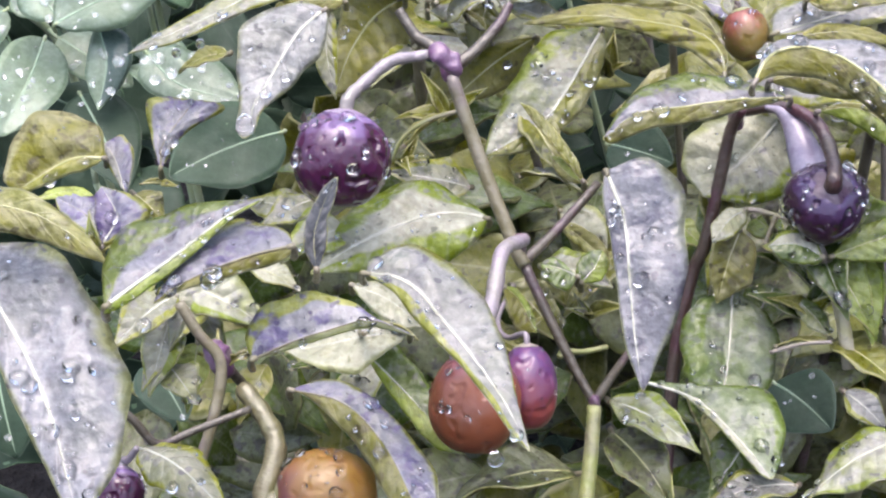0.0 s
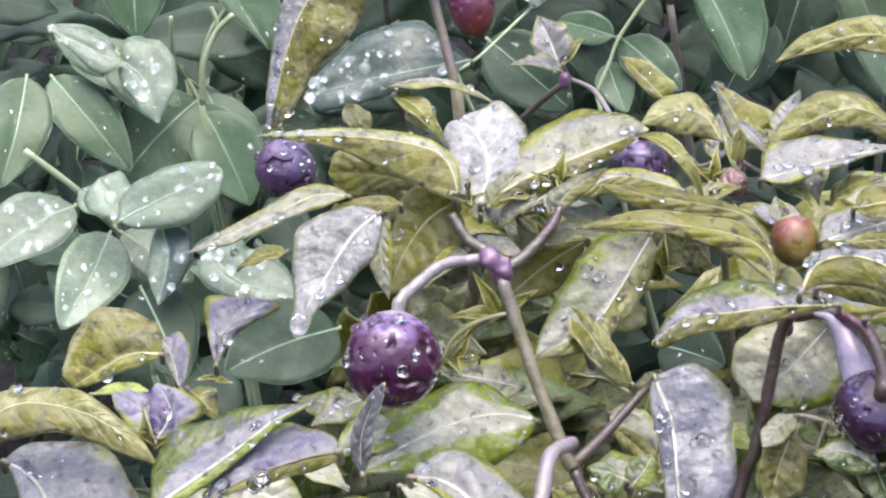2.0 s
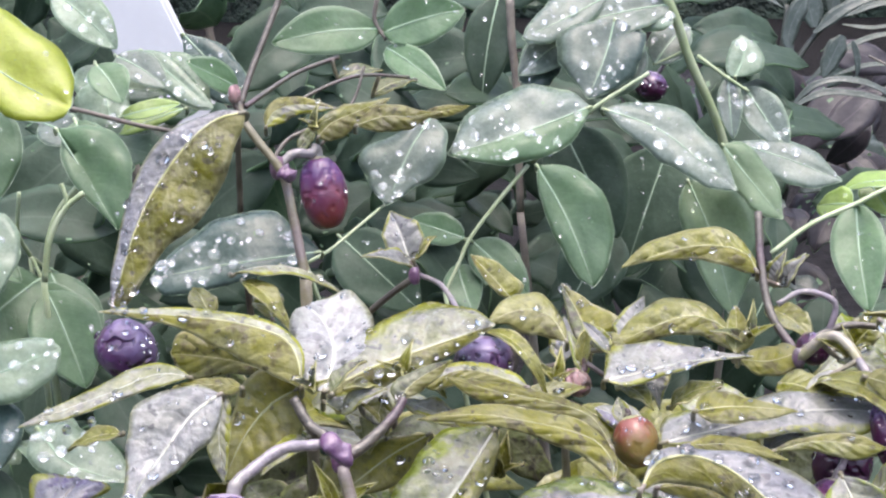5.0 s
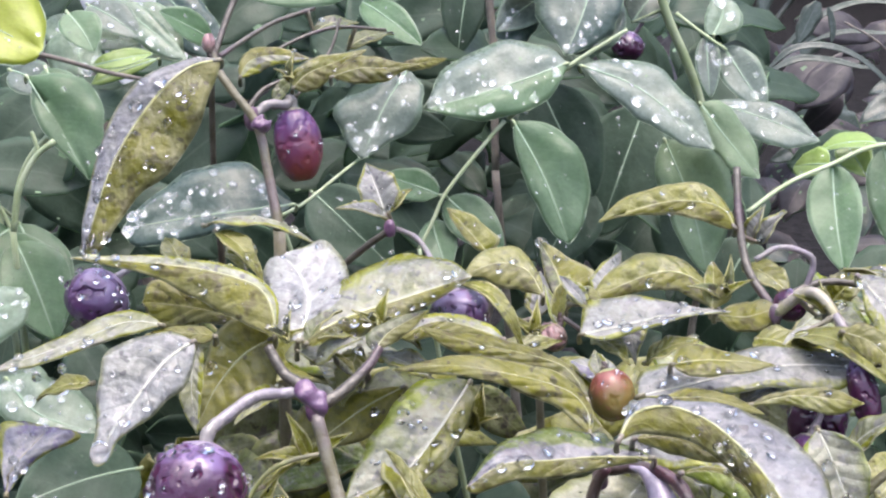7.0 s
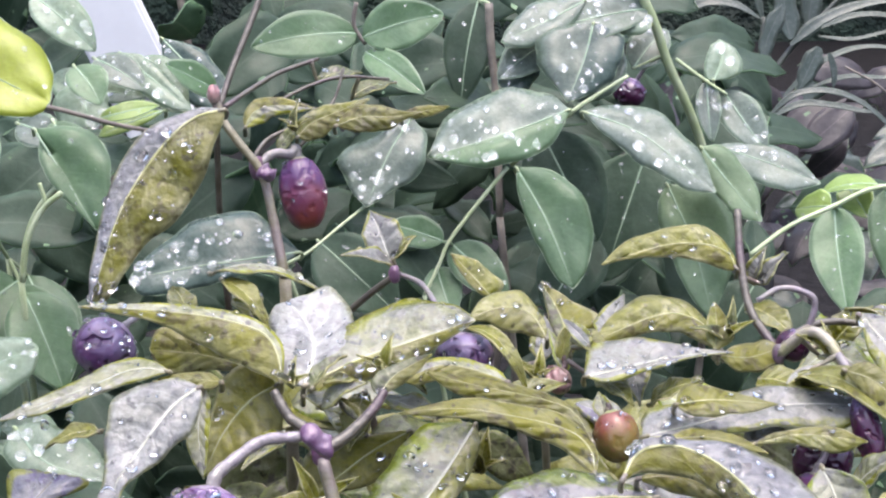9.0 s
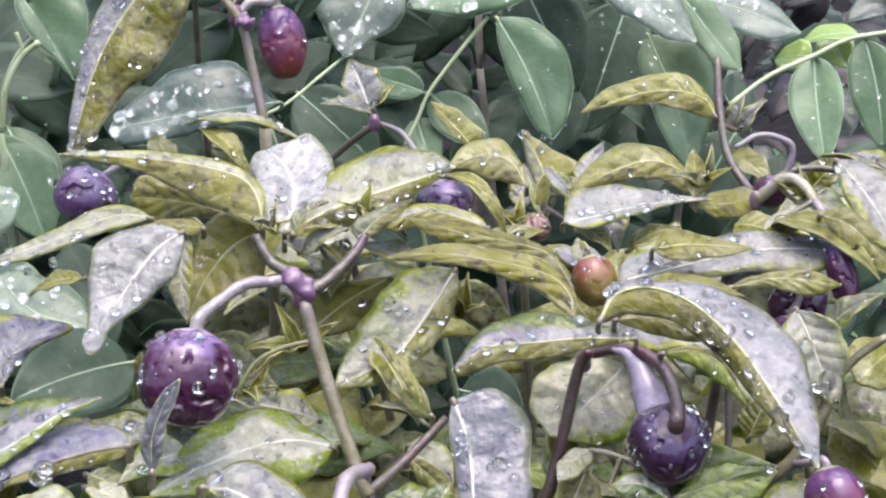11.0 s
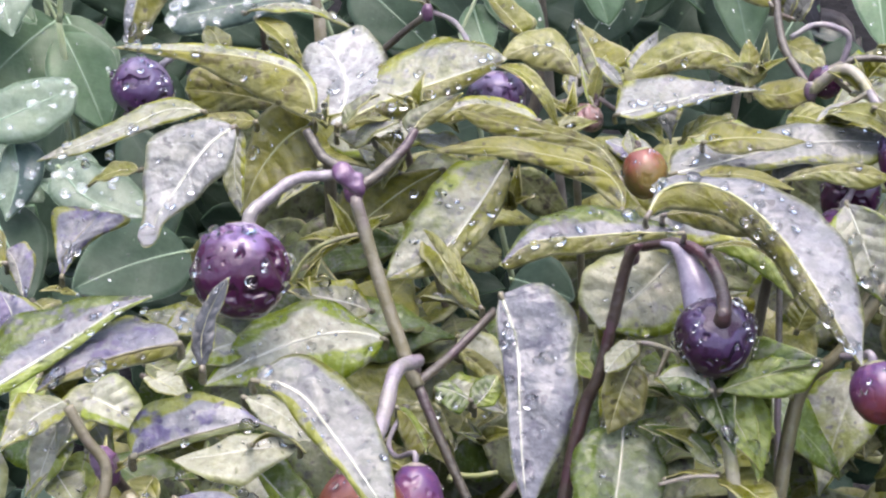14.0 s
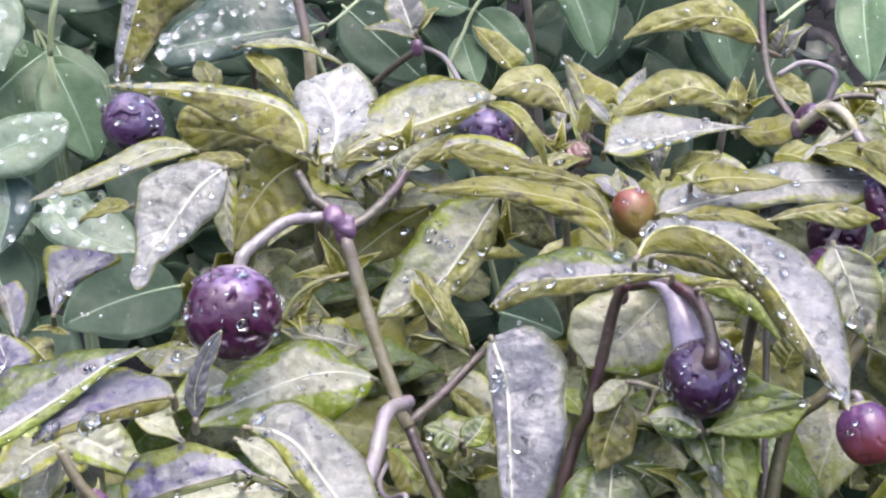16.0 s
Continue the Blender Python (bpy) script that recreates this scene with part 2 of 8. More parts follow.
def stem_material(name, a, b, flush, much):
    """A ridged, rain-wet stem with flushes of another colour."""
    k = Mat(name)
    vec = k.coords()
    f = k.noise(vec, 170.0, 4.0, 0.6)
    g = k.noise(vec, 800.0, 2.0, 0.6)
    col = k.mix(k.ramp(f, 0.35, 0.65), a, b)
    col = k.mix(k.math("MULTIPLY", k.ramp(k.noise(vec, 75.0, 2.0), 0.5, 0.66), much), col, flush)
    col = k.mix(k.math("MULTIPLY", k.ramp(g, 0.55, 0.75), 0.35), col, (0.05, 0.04, 0.03))
    k.link(col, k.b.inputs["Base Color"])
    k.link(k.math("ADD", 0.22, k.math("MULTIPLY", g, 0.3)), k.b.inputs["Roughness"])
    k.b.inputs["Coat Weight"].default_value = 0.25
    k.b.inputs["Coat Roughness"].default_value = 0.12
    k.bump(k.math("ADD", f, k.math("MULTIPLY", g, 0.5)), 0.7, 0.0008)
    return k.m


stem = stem_material("green_purple_stem", (0.135, 0.118, 0.062), (0.19, 0.168, 0.115), (0.155, 0.105, 0.135), 0.5)
stem_dark = stem_material("dark_purple_stem", (0.05, 0.04, 0.028), (0.09, 0.077, 0.058), (0.075, 0.035, 0.058), 0.5)
stem_red = stem_material("wine_red_stem", (0.045, 0.024, 0.022), (0.07, 0.05, 0.038), (0.07, 0.022, 0.036), 0.7)
stem_pale = stem_material("pale_stem", (0.24, 0.225, 0.11), (0.29, 0.26, 0.2), (0.2, 0.15, 0.2), 0.4)
stem_brown = stem_material("brown_stem", (0.10, 0.085, 0.045), (0.15, 0.135, 0.075), (0.10, 0.10, 0.04), 0.5)
node_pink = stem_material("magenta_stem_joint", (0.10, 0.045, 0.085), (0.15, 0.12, 0.12), (0.15, 0.055, 0.125), 0.7)
knot_violet = stem_material("violet_magenta_knot", (0.105, 0.045, 0.10), (0.20, 0.14, 0.20), (0.06, 0.025, 0.045), 0.7)
vine = plain("pale_green_vine_stem", (0.30, 0.36, 0.19), (0.38, 0.43, 0.27), 120, 0.4)
vine_brown = plain("brown_vine_stem", (0.12, 0.10, 0.085), (0.22, 0.19, 0.15), 100, 0.5)
rib_pale = plain("pale_midrib", (0.38, 0.38, 0.28), (0.48, 0.47, 0.40), 200, 0.35)
rib_olive = plain("olive_midrib", (0.36, 0.36, 0.14), (0.42, 0.4, 0.22), 200, 0.4)
rib_vine = plain("green_midrib", (0.24, 0.34, 0.22), (0.28, 0.38, 0.26), 200, 0.4)
# margins lighter than their blades: the wet edge's highlight as colour
edge_pale = plain("pale_rimlight_margin", (0.22, 0.23, 0.06), (0.34, 0.34, 0.24), 300, 0.3)
edge_olive = plain("olive_rimlight_margin", (0.30, 0.29, 0.06), (0.38, 0.36, 0.16), 200, 0.3)
edge_deep = plain("shaded_leaf_margin", (0.06, 0.095, 0.06), (0.085, 0.12, 0.08), 200, 0.4)
edge_vine = plain("green_rimlight_margin", (0.19, 0.27, 0.16), (0.27, 0.34, 0.24), 200, 0.3)
stem_green = stem_material("olive_green_stem", (0.17, 0.19, 0.05), (0.22, 0.22, 0.09), (0.2, 0.14, 0.17), 0.4)
calyx_green = plain("purple_green_calyx", (0.24, 0.19, 0.20), (0.22, 0.24, 0.10), 160, 0.36)
soil = plain("wet_dark_soil", (0.010, 0.0095, 0.010), (0.020, 0.019, 0.020), 60, 0.9, 1.0, 0.01, 0.05)
plank_white = plain("weathered_white_paint", (0.70, 0.69, 0.69), (0.60, 0.59, 0.6), 20, 0.6)
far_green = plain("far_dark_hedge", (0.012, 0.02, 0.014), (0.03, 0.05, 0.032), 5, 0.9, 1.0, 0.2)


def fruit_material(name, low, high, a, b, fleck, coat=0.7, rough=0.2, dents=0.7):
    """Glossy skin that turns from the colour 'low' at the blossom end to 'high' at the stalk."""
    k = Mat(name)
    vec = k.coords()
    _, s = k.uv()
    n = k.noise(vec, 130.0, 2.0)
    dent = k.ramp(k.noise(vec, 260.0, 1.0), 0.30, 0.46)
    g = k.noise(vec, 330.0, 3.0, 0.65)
    # on the purple skins this turn also paints the sky's sheen
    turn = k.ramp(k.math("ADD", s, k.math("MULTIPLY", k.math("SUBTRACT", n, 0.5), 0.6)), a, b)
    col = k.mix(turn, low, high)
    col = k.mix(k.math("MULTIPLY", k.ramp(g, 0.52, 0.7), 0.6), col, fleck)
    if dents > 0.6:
        # dark specks: the dark look of water drops painted into the skin
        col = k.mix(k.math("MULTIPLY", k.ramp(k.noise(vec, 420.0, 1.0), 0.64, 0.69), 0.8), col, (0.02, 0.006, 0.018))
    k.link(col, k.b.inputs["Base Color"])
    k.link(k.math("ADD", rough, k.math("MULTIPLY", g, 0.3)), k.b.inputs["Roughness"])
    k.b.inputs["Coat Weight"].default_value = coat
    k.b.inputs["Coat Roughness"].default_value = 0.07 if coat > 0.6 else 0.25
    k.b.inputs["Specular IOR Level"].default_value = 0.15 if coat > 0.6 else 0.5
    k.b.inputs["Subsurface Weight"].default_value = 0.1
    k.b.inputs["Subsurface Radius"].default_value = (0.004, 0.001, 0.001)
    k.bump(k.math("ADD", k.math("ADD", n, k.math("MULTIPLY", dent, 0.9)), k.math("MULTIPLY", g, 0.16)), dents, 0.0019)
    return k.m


FRUIT = {
    # lilac towards the stalk is the sheen of the sky, kept as colour
    "purple": fruit_material("purple_skin_lilac_sheen", (0.042, 0.006, 0.030), (0.17, 0.105, 0.235), 0.62, 0.9, (0.05, 0.012, 0.045), 1.0, 0.38, 0.72),
    "red": fruit_material("ripening_red_fruit_skin", (0.19, 0.055, 0.022), (0.10, 0.02, 0.042), 0.5, 0.85, (0.18, 0.06, 0.03), 0.45, 0.26, 0.3),
    "orange": fruit_material("ripening_orange_fruit_skin", (0.17, 0.085, 0.008), (0.10, 0.034, 0.03), 0.55, 0.9, (0.16, 0.07, 0.02), 0.3, 0.3, 0.2),
    "redpurple": fruit_material("red_purple_fruit_skin", (0.15, 0.035, 0.03), (0.08, 0.03, 0.10), 0.25, 0.75, (0.15, 0.05, 0.09), dents=0.3),
    "tip_red": fruit_material("red_green_fruit_skin", (0.15, 0.11, 0.03), (0.17, 0.05, 0.035), 0.42, 0.72, (0.26, 0.11, 0.08), dents=0.3),
    # the paler stalk end again holds painted sky sheen
    "mauve": fruit_material("mauve_skin_lilac_sheen", (0.075, 0.03, 0.085), (0.17, 0.12, 0.22), 0.35, 0.75, (0.09, 0.05, 0.12), 0.7, 0.25, 1.0),
    "bud": fruit_material("pink_brown_bud_skin", (0.24, 0.13, 0.13), (0.25, 0.17, 0.15), 0.3, 0.8, (0.3, 0.18, 0.2)),
}
wk = Mat("rain_water")
wk.b.inputs["Base Color"].default_value = (1, 1, 1, 1)
wk.b.inputs["Transmission Weight"].default_value = 1.0
wk.b.inputs["Roughness"].default_value = 0.02
wk.b.inputs["IOR"].default_value = 1.333
water = wk.m
# water made partly white, so the sky's glint is in its colour
wk = Mat("whitened_rain_beads")
wk.b.inputs["Base Color"].default_value = (1, 1, 1, 1)
wk.b.inputs["Transmission Weight"].default_value = 0.88
wk.b.inputs["Roughness"].default_value = 0.05
wk.b.inputs["IOR"].default_value = 1.333
bead_water = wk.m


# ---- building blocks ----
def mesh_object(name, verts, faces, mats, parent=None, uvs=None, slots=None, base=None):
    me = bpy.data.meshes.new(name)
    v = np.asarray(verts, float)
    if base is not None:
        v = v - np.array(base)
    me.from_pydata(v.tolist(), [], faces)
    for m in mats:
        me.materials.append(m)
    me.polygons.foreach_set("use_smooth", [True] * len(me.polygons))
    if slots is not None:
        me.polygons.foreach_set("material_index", slots)
    if uvs is not None:
        idx = np.empty(len(me.loops), dtype=np.int32)
        me.loops.foreach_get("vertex_index", idx)
        me.uv_layers.new(name="UVMap").data.foreach_set("uv", np.asarray(uvs, float)[idx].ravel())
    me.update()
    ob = new(name, me)
    if parent is not None:
        ob.parent = parent
    return ob


def plant(name, x, y, label, category, group=""):
    """An Empty on the ground that carries a plant's parts."""
    ob = new(name)
    ob.location = (x, y, 0)
    ob.empty_display_size = 0.03
    ob["base"] = (x, y, 0.0)
    return tagged(ob, label, category, group)


def at_base(ob):
    return ob["base"] if "base" in ob else at_base(ob.parent)


def smooth_line(points, steps=6):
    """A Catmull-Rom line through the points."""
    p = [np.array(q, float) for q in points]
    p = [2 * p[0] - p[1]] + p + [2 * p[-1] - p[-2]]
    out = []
    for i in range(1, len(p) - 2):
        a, b, c, d = p[i - 1:i + 3]
        for k in range(steps):
            t = k / steps
            out.append(0.5 * (2 * b + (c - a) * t + (2 * a - 5 * b + 4 * c - d) * t * t + (3 * b - a - 3 * c + d) * t ** 3))
    out.append(p[-2])
    return np.array(out)


def tube_data(points, r0, r1, sides=8, steps=6, lumps=0.08, flare=0.0):
    line = smooth_line(points, steps)
    n = len(line)
    tang = np.gradient(line, axis=0)
    tang /= np.linalg.norm(tang, axis=1)[:, None] + 1e-12
    ref = np.array((0.3, 0.9, 0.1)) if abs(tang[0][1]) < 0.8 else np.array((1.0, 0, 0))
    verts, faces = [], []
    for i in range(n):
        s = i / (n - 1)
        x = np.cross(tang[i], ref)
        x /= np.linalg.norm(x)
        y = np.cross(tang[i], x)
        ref = np.cross(x, tang[i])
        r = r0 + (r1 - r0) * s + flare * max(0.0, s - 0.75) * 4 * r1
        r *= 1 + lumps * math.sin(i * 1.7 + r0 * 9e4)
        for k in range(sides):
            a = 2 * math.pi * k / sides
            verts.append(line[i] + r * (math.cos(a) * x + math.sin(a) * y))
    for i in range(n - 1):
        for k in range(sides):
            a, b = i * sides + k, i * sides + (k + 1) % sides
            faces.append((a, b, b + sides, a + sides))
    faces.append(tuple(range(sides))[::-1])
    faces.append(tuple(range((n - 1) * sides, n * sides)))
    return verts, faces


def tube(parent, name, points, r0, r1, material, label="", steps=6, flare=0.0):
    v, f = tube_data(points, r0, r1, steps=steps, flare=flare, lumps=0.0 if "neck" in name else 0.015)
    ob = mesh_object(name, v, f, [material], parent, base=at_base(parent))
    return tagged(ob, label)


def add_drop(verts, faces, p, n, r, flat=0.6):
    """One bead of water on a surface at p with the normal n."""
    n = n / (np.linalg.norm(n) + 1e-12)
    x = np.cross(n, (0.3, 0.5, 0.8))
    x /= np.linalg.norm(x)
    y = np.cross(n, x)
    o, sides = len(verts), 8
    stretch = random.uniform(0.85, 1.2)
    for e in (-25, 5, 35, 65):
        c, h = math.cos(radians(e)), math.sin(radians(e))
        for k in range(sides):
            a = 2 * math.pi * k / sides
            verts.append(p + r * (c * (math.cos(a) * x * stretch + math.sin(a) * y) + flat * (h + 0.40) * n))
    verts.append(p + r * flat * 1.40 * n)
    for j in range(3):
        for k in range(sides):
            a, b = o + j * sides + k, o + j * sides + (k + 1) % sides
            faces.append((a, b, b + sides, a + sides))
    t = o + 4 * sides
    for k in range(sides):
        faces.append((o + 3 * sides + k, o + 3 * sides + (k + 1) % sides, t))
    faces.append(tuple(range(o, o + sides))[::-1])


def rain(verts, faces, parent, base, material):
    ob = mesh_object("rainwater", verts, faces, [material], parent, base=base)
    ob.visible_shadow = material == water
    tagged(ob, "beads of rain water", kind="stuff")


def pepper_outline(s, full=0.70):
    return 1.04 * (np.sin(np.pi * s ** full) ** (0.9 if full > 0.6 else 0.7)) * (1 - 0.45 * s ** 2.5)


def leaflet_outline(s):
    return np.sin(np.pi * s ** 0.82) ** 0.7


def blade(root, tip, face, width, arch, fold, outline, rows=22, cols=10, veins=7.0, slant=1.3, quilt=0.0002, wave=0.06, rough_form=1.0, full=None):
    """Points of a leaf surface (rows x cols), the normals, and the length."""
    root, tip, face = (np.array(q, float) for q in (root, tip, face))
    axis = tip - root
    length = np.linalg.norm(axis)
    axis /= length
    face = face - axis * (face @ axis)
    face /= np.linalg.norm(face)
    side = np.cross(face, axis)
    s = np.linspace(0, 1, rows)[:, None]
    u = np.linspace(-1, 1, cols + 1)[None, :]
    half = (outline(s) if full is None else outline(s, full)) * width / 2
    lop = random.uniform(-0.12, 0.12) * rough_form
    ragged = 0.022 * rough_form * (np.sin(s * random.uniform(14, 22) + random.uniform(0, 6)) + np.sin(s * random.uniform(27, 36) + u))
    half = half * (1 + lop * np.sign(u) + ragged * np.abs(u))
    half = np.maximum(half, width * 0.012)
    ph, fr, bend = random.uniform(0, 6), random.uniform(5, 9), random.uniform(-0.03, 0.03)
    twist_by = random.uniform(-0.45, 0.45) * rough_form
    ang = radians(fold) * (0.7 + 0.5 * s)
    lift = arch * length * 4 * (s - s * s) * (1 - 0.25 * s)
    lift = lift - arch * length * 0.5 * s ** 3
    off = u * half * np.cos(ang * 0.8)
    h = np.abs(u) * half * np.sin(ang) + lift
    h = h + wave * width * np.sin(fr * s * 2 + ph + (u > 0) * 1.9) * u * u * np.sqrt(half / width * 2)
    q = s * veins - np.abs(u) * slant
    h = h - quilt * np.cos(2 * np.pi * q) * (1 - np.abs(u) ** 4) * np.minimum(1, 4 * np.abs(u)) * half / width * 2
    h = h - quilt * 1.3 * np.exp(-(u / 0.09) ** 2)
    big_u, big_s = u * half, s * length
    h = h + 0.024 * width * (np.sin(big_s * 310 + ph * 2 + big_u * 140) + np.sin(big_u * 420 + ph * 3 - big_s * 170)) * np.minimum(1, 3 * np.abs(u)) * rough_form
    twist = twist_by * (s - 0.4)
    off, h = off * np.cos(twist) - (h - lift) * np.sin(twist), (h - lift) * np.cos(twist) + off * np.sin(twist) + lift
    along = s * length + 0 * u
    sway = bend * length * np.sin(np.pi * s) + 0 * u
    pts = root + along[..., None] * axis + (off + sway)[..., None] * side + h[..., None] * face
    du, dv = np.gradient(pts, axis=1), np.gradient(pts, axis=0)
    nrm = np.cross(du, dv)
    nrm /= np.linalg.norm(nrm, axis=2)[..., None] + 1e-12
    if (nrm * face).sum() < 0:
        nrm = -nrm
    return pts, nrm, length


def blade_mesh(pts, nrm, thick):
    rows, cols = pts.shape[:2]
    top = (pts + nrm * thick / 2).reshape(-1, 3)
    low = (pts - nrm * thick / 2).reshape(-1, 3)
    n = rows * cols
    faces, slots = [], []
    for i in range(rows - 1):
        for j in range(cols - 1):
            a, b, c, d = i * cols + j, i * cols + j + 1, (i + 1) * cols + j + 1, (i + 1) * cols + j
            faces.append((a, b, c, d)), slots.append(0)
            faces.append((n + d, n + c, n + b, n + a)), slots.append(1)
    ring = [j for j in range(cols)] + [i * cols + cols - 1 for i in range(1, rows)] + [(rows - 1) * cols + j for j in range(cols - 2, -1, -1)] + [i * cols for i in range(rows - 2, 0, -1)]
    for k in range(len(ring)):
        a, b = ring[k], ring[(k + 1) % len(ring)]
        faces.append((b, a, n + a, n + b)), slots.append(1)
    uu, ss = np.meshgrid(np.linspace(0, 1, cols), np.linspace(0, 1, rows))
    uv = np.stack([uu.ravel(), ss.ravel()], 1)
    return np.concatenate([top, low]), faces, slots, np.concatenate([uv, uv])


def any_leaf(parent, name, pts, nrm, thick, top, under, rib, joint, drops, dmin, dmax, rib_r, stalk_mat, stalk_r, margin=None, edge_r=0.55, other=None):
    base = at_base(parent)
    v, f, slots, uv = blade_mesh(pts, nrm, thick)
    if other is not None:
        cols = pts.shape[1] - 1
        slots = [2 if k == 0 and (i // 2) % cols >= cols / 2 else k for i, k in enumerate(slots)]
    ob = mesh_object(name, v, f, [top, under, other or top], parent, uv, slots, base)
    c = pts.shape[1] // 2
    line = pts[:, c] + nrm[:, c] * thick * 0.5
    rv, rf = tube_data(line[:-1:max(1, len(line) // 8)], rib_r, rib_r * 0.25, sides=6, steps=3, lumps=0.0)
    mesh_object("midrib", rv, rf, [rib], ob, base=base)
    # thin tube added along the edge to carry its painted highlight
    edge = np.concatenate([pts[1:, 0], pts[::-1, -1][:-1]])
    ev, ef = tube_data(edge[::2], thick * edge_r, thick * edge_r, sides=5, steps=2, lumps=0.0)
    mesh_object("margin", ev, ef, [margin], ob, base=base)
    root = pts[0, c]
    joint = np.array(joint)
    if np.linalg.norm(joint - root) > 0.003:
        ahead = pts[2, c]
        bend = (root + joint) / 2 + (root - ahead) * 0.12
        tv, tf = tube_data([joint, bend, root, pts[1, c]], stalk_r, stalk_r * 0.75, sides=7, steps=4)
        mesh_object("petiole", tv, tf, [stalk_mat], ob, base=base)
    if drops:
        dv, df = [], []
        for _ in range(drops):
            i, j = random.randrange(2, pts.shape[0] - 2), random.randrange(1, pts.shape[1] - 2)
            a, b = random.random(), random.random()
            p = pts[i, j] * (1 - a) * (1 - b) + pts[i + 1, j] * a * (1 - b) + pts[i, j + 1] * (1 - a) * b + pts[i + 1, j + 1] * a * b
            r = dmin + (dmax - dmin) * random.random() ** 3.2
            add_drop(dv, df, p + nrm[i, j] * thick / 2, nrm[i, j], r)
        rain(dv, df, ob, base, water if top in TOP.values() else bead_water)
    return ob


LEAF_LABEL = {
    "pale": "pale cream leaf with uneven green margins, rain-wet",
    "lilac": "lilac-grey leaf with olive margins, beaded with rain",
    "broad": "broad lilac-grey leaf with a pale midrib, rain-wet",
    "mottled": "leaf mottled in cream, grey and green",
    "green": "olive-green wet leaf with brown flecks",
    "dark": "dark olive young leaf",
    "under": "curled leaf showing its olive, brown-netted underside",
    "rimmed": "wet leaf, lilac along the midrib with a broad green rim",
    "sage": "grey-green leaf with deep green patches",
    "limed": "wet cream leaf with a bright lime-green rim",
    "dusk": "narrow slate-grey young leaf standing upright",
    "olive_lit": "hanging olive leaf with back light in its colour",
    "pearl": "pearl-white leaf with lilac shades and rain beads",
    "cream": "cream-white leaf with faint green flecks",
    "plum": "crumpled plum-violet young leaf",
    "deep": "deep green leaf flecked with grey",
    "lime": "lime-green wet leaf in the shade",
    "slate": "long slate-lilac leaf hanging point down",
    "violet": "violet young leaf with a green rim",
}
LEAFLET_LABEL = {
    "leg": "sea-green oval leaflet with a fine pale midrib",
    "wet": "grey-green oval leaflet covered with rain beads",
    "wetpale": "pale green rounded leaflet with rain beads",
    "legdark": "dark green leaflet with shade in its colour",
    "wetdark": "blue-green leaflet with large rain beads",
    "fresh": "fresh mid-green oval leaflet with a fine midrib",
    "leglight": "light green young leaflet",
    "yellow": "bright yellow-green leaflet",
}
FRUIT_LABEL = {
    "purple": "round dark purple fruit with rain drops",
    "purple_b": "round blackish purple fruit on a bent stalk",
    "red": "ripening orange-red fruit under a leaf",
    "orange": "ripening orange fruit",
    "redpurple": "oval fruit turning from purple to red",
    "tip_red": "small red fruit between leaves",
    "mauve": "half-hidden mauve fruit with rain drops",
    "bud": "small pinkish-brown fruit bud",
}


def leaf(parent, root, tip, face, width, arch, fold, look_of, joint):
    """A pepper leaf with midrib, petiole and rain on it."""
    full = 0.57 if look_of == "slate" else random.uniform(0.58, 0.8)
    pts, nrm, length = blade(root, tip, face, width, arch, fold, pepper_outline, rows=37, cols=14, quilt=min(0.0004, 0.018 * width), wave=0.03 if look_of == "slate" else 0.055, rough_form=0.35 if look_of == "slate" else 1.0, full=full)
    wet = look_of in ("pale", "lilac", "mottled", "broad", "deep", "slate", "violet")
    count = int(length * width * (28000 if wet else 9000)) + 2
    ob = any_leaf(parent, "leaf", pts, nrm, 0.00045, TOP[look_of], OLIVE, rib_pale if wet else rib_olive, joint, count, 0.00038, 0.0019, min(0.0006, width * 0.022), stem, 0.0007, edge_pale if wet else edge_olive, 0.22)
    tagged(ob, LEAF_LABEL[look_of])


def leaflet(parent, root, tip, face, width, arch, fold, look_of, joint):
    """A rounded vine leaflet with midrib, short stalk and rain on it."""
    pts, nrm, length = blade(root, tip, face, width, arch, fold, leaflet_outline, veins=9.0, slant=2.2, quilt=0.00018, wave=0.02, rough_form=0.35)
    wet = look_of in ("wet", "wetdark", "wetpale")
    count = int(length * width * (42000 if wet else 9000)) + 1
    ob = any_leaf(parent, "leaflet", pts, nrm, 0.0003, VINE[look_of], VINE_UNDER, rib_vine, joint, count, 0.00035, 0.0019 if wet else 0.0010, 0.0004, vine, 0.0006, margin=edge_deep if look_of == "legdark" else edge_vine)
    tagged(ob, LEAFLET_LABEL[look_of])


